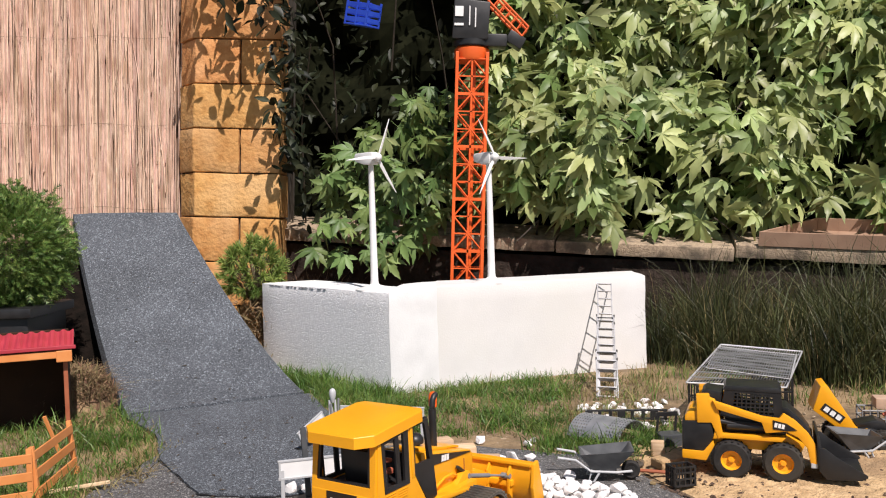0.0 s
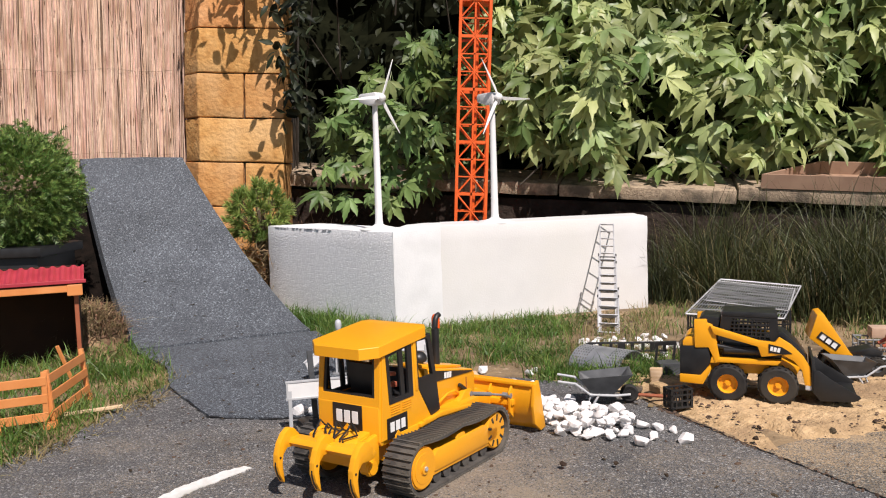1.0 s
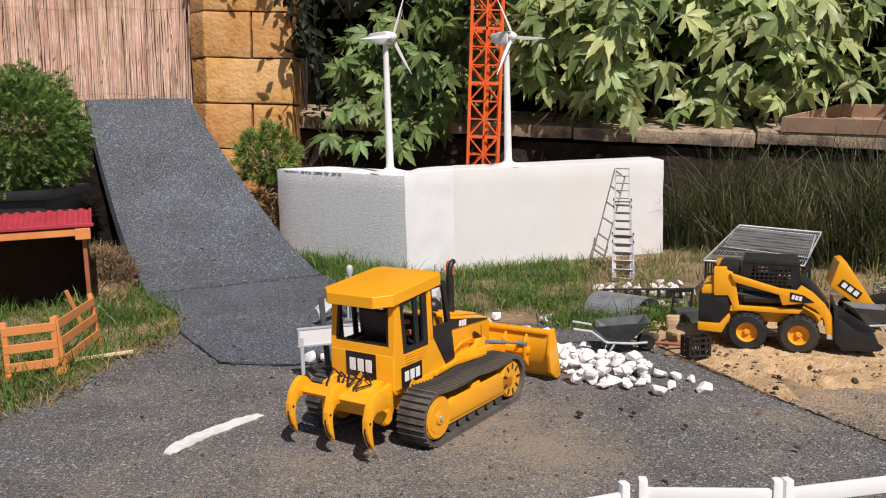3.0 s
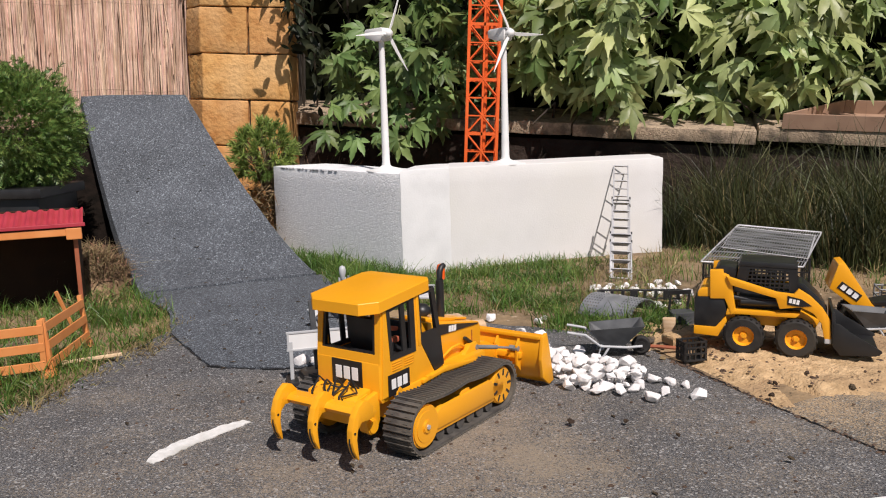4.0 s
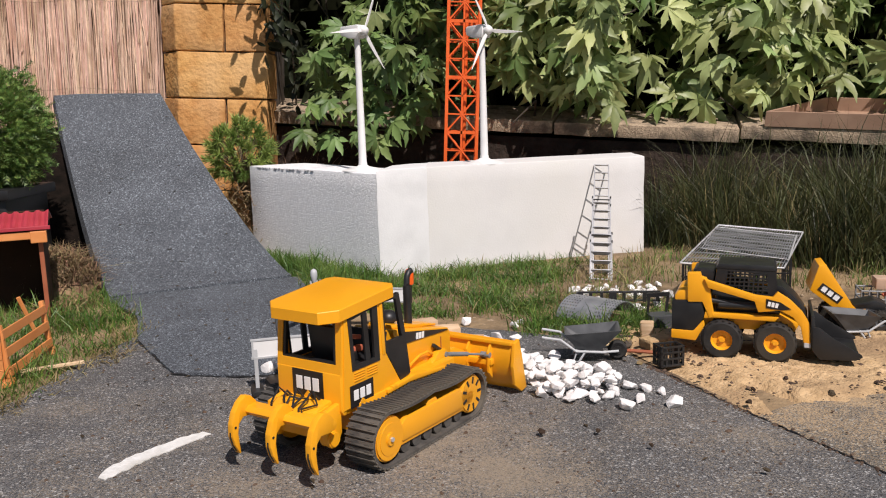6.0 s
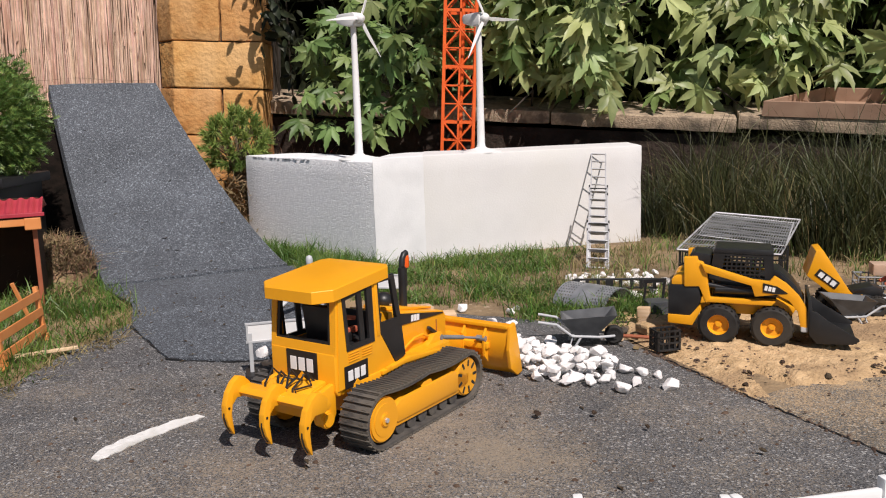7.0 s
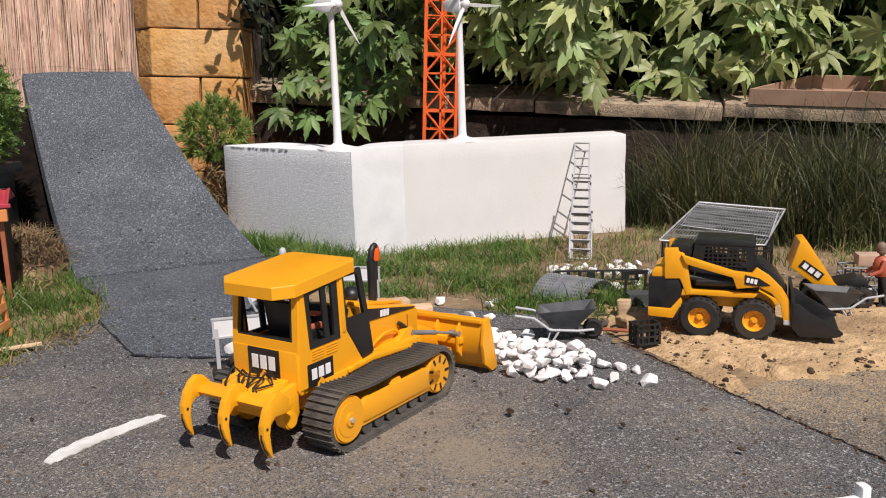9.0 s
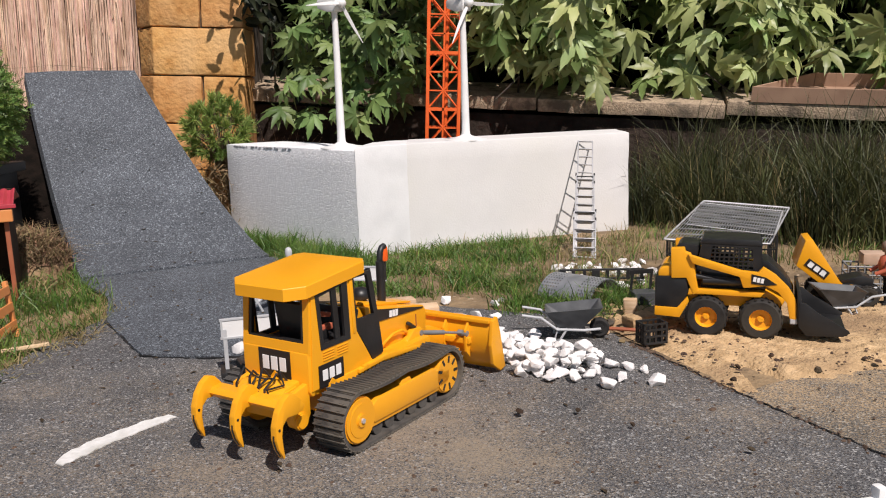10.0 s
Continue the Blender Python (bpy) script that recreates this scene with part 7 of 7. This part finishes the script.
def make_rubble():
    """Black lattice strip and broken parts behind the sheets."""
    root = empty("lattice_strip", "long black lattice strip lying among pale stones", "toy lattice", pose(0.235, 1.335, 0.004, 0, 0, -4))
    for z in (0, 14):
        bm = B()
        box(bm, (60, 0, 4 + z), (130, 6, 2.6), 0.5)
        part("bar", bm, M_BLACK, root, s=MM)
    for k in range(8):
        bm = B()
        box(bm, (-2 + 17.6 * k, 0, 10), (5 if k % 3 else 12, 7, 16), 0.6)
        part("upright", bm, M_BLACK, root, s=MM)
    rnd = random.Random(77)
    for i in range(22):
        x, y = 0.25 + rnd.uniform(-0.03, 0.14), 1.40 + rnd.uniform(-0.03, 0.06)
        r = rnd.uniform(0.004, 0.009)
        lay_stone("rubble_stone", PEB[rnd.randrange(7)], x, y, ground_z(x, y) + r * 0.6 + 0.002, r, rnd, "pale broken stone among black lattice", "stone", "rubble stones")
    root = empty("frame_box", "dark grey toy box with an open frame behind the loader", "toy box", pose(0.325, 1.185, 0.002, 0, 0, 8))
    bm = B()
    box(bm, (0, 0, 10), (34, 26, 20), 1.2)
    part("body", bm, M_TUB, root, s=MM)
    for sx in (-1, 1):
        bm = B()
        box(bm, (sx * 14, 8, 32), (3, 3, 30), 0.5, (0, 6, 0))
        part("frame_post", bm, M_BLACK, root, s=MM)
    bm = B()
    box(bm, (0, 8, 46), (34, 4, 6), 0.5)
    part("frame_bar", bm, M_BLACK, root, s=MM)
    bm = B()
    tube(bm, [(0.238, 1.066, 0.0052), (0.262, 1.058, 0.0062), (0.292, 1.050, 0.0052)], 0.0024, 8)
    tagged(part("dark_rod", bm, M_POST, None, "", smooth=40), "dark brown rod lying between wheelbarrow and crate", "rod")
    for i in range(24):
        x, y = 0.262 + rnd.gauss(0, 0.022), 1.105 + rnd.gauss(0, 0.030)
        w, d = rnd.uniform(6, 16), rnd.uniform(3, 7)
        bm = B()
        prism(bm, [(-w / 2, -d / 2), (w * 0.3, -d * 0.6), (w / 2, d * 0.1), (w * 0.1, d / 2), (-w * 0.4, d * 0.4)], "z", -1.2, rnd.uniform(0.8, 2.2), 0.4)
        ob = part("wood_scrap", bm, (M_BARK, M_WOOD, M_DEAD, M_MORTAR)[rnd.randrange(4)], None, "", MM)
        ob.matrix_basis = pose(x, y, max(0.0, ground_z(x, y)) + 0.0022, rnd.uniform(-10, 10), rnd.uniform(-10, 10), rnd.uniform(0, 360))
        tagged(ob, "small flat scrap of brown wood or bark on stony soil", "wood scrap", "wood scraps")
    for i in range(7):
        x, y = rnd.uniform(0.2, 0.36), rnd.uniform(1.08, 1.34)
        bm = B()
        tube(bm, [(0, 0, 0), (0.03, 0.004, 0.003), (rnd.uniform(0.05, 0.09), 0.01, 0.001)], 0.0018, 6, 0.0012)
        ob = part("twig", bm, M_BARK)
        ob.matrix_basis = pose(x, y, 0.004, 0, 0, rnd.uniform(-60, 60))
        tagged(ob, "short brown twig lying on the soil", "twig", "twigs")


make_rubble()


def make_dumper():
    root = empty("site_dumper", "yellow toy site dumper with its skip tipped up", "toy dumper", Matrix.Translation((0.570, 1.16, 0.006)) @ Matrix.Rotation(radians(-16), 4, "Z") @ Matrix.Scale(0.86, 4))
    bm = B()
    prism(bm, [(-52, 62), (-40, 102), (-30, 104), (18, 29), (12, 21), (-8, 28)], "y", -32, 32, 1.5)
    skip = part("skip", bm, M_YELLOW, root, s=MM, smooth=35)
    bm = B()
    prism(bm, [(12, 32), (18, 28), (30, 31), (31, 33), (19, 31), (14, 36)], "y", -31, 31, 0.4)
    part("skip_lip", bm, M_YELLOW, skip, s=MM)
    m = side_face(-22, -32.6, 58, "y-", -36)
    bm = B()
    box(bm, (0, 0, 0), (38, 13, 0.8), 0.3)
    bmesh.ops.transform(bm, matrix=m, verts=bm.verts)
    lab = part("logo", bm, M_DARK, skip, "dark label with pale bars", MM)
    for k in range(3):
        bm = B()
        box(bm, (-11 + 11 * k, 0, 0.6), (8, 8.5, 0.6), 1.0)
        bmesh.ops.transform(bm, matrix=m, verts=bm.verts)
        part("pale_bar", bm, M_LABEL_W, lab, s=MM)
    bm = B()
    prism(bm, [(-30, 10), (70, 10), (74, 24), (30, 34), (-20, 30)], "y", -24, 24, 2)
    part("chassis", bm, M_BLACK, root, "black chassis", MM, smooth=35)
    for x in (-14, 52):
        for sgn in (-1, 1):
            wheel(root, x, 30 * sgn, 16, 16, 12, sgn, M_TUB)
    bm = B()
    box(bm, (-10, -20, 30), (16, 6, 10), 2)
    box(bm, (4, -20, 29), (12, 6, 8), 2)
    part("hinge", bm, M_LGREY, root, "pale grey hinges", MM)
    bm = B()
    prism(bm, [(14, 38), (46, 46), (62, 40), (60, 30), (18, 32)], "y", -20, 20, 1.5)
    part("bonnet", bm, M_BLACK, root, "black bonnet", MM, smooth=35)


make_dumper()


def make_doll(m):
    """Plain toy figure as one mesh."""
    bm = B()
    lathe(bm, [(7, 42), (11, 46), (12.5, 62), (9, 72), (3.5, 75), (3.5, 78), (6.5, 80), (7.5, 86), (6.5, 92), (3, 95), (0.5, 95.5)], 16)
    for sgn in (-1, 1):
        tube(bm, [(0, 5.5 * sgn, 46), (1, 6 * sgn, 22), (0, 6 * sgn, 3)], 4.6, 10, 3.8)
        box(bm, (3, 6 * sgn, 2.5), (13, 7, 5), 1.5)
        tube(bm, [(0, 12 * sgn, 70), (6, 15 * sgn, 56), (20, 12 * sgn, 50)], 3.4, 10, 2.8)
    ob = part("worker_doll", bm, M_VEST, None, "", MM, smooth=45)
    ob.matrix_basis = m
    for q in (M_TYRE, M_SKIN):
        ob.data.materials.append(q)
    for f in ob.data.polygons:
        f.material_index = 1 if f.center.z < 0.046 and abs(f.center.x) < 0.012 else 2 if f.center.z > 0.076 else 0
    tagged(ob, "plain toy worker doll with red jacket and dark trousers", "toy figure")


make_doll(pose(0.640, 1.135, 0.004, 0, 4, 170) @ Matrix.Scale(0.92, 4))


def make_basket():
    root = empty("wire_basket", "grey wire basket trolley carrying a brick", "toy basket", pose(0.640, 1.20, 0.004, 0, 0, -14))
    for z in (6, 18, 30, 42):
        bm = B()
        for q in (-1, 1):
            tube(bm, [(-26, q * 18, z), (26, q * 18, z)], 1.4, 6)
            tube(bm, [(q * 26, -18, z), (q * 26, 18, z)], 1.4, 6)
        part("hoop", bm, M_GREY, root, s=MM)
    for k in range(6):
        for q in (-1, 1):
            bm = B()
            tube(bm, [(-26 + 10.4 * k, q * 18, 0), (-26 + 10.4 * k, q * 18, 44)], 1.2, 6)
            part("stave", bm, M_GREY, root, s=MM)
    bm = B()
    box(bm, (0, 0, 3), (50, 34, 3), 0.4)
    part("floor", bm, M_GREY, root, s=MM)
    bm = B()
    box(bm, (0, 0, 0), (37, 30, 16), 1.6)
    ob = part("brick", bm, M_BRICKTOY, None, "", MM, smooth=35)
    ob.matrix_basis = pose(0.652, 1.198, 0.0555, 0, 0, -14)
    tagged(ob, "pale reddish brick lying across a wire basket", "brick")


make_basket()
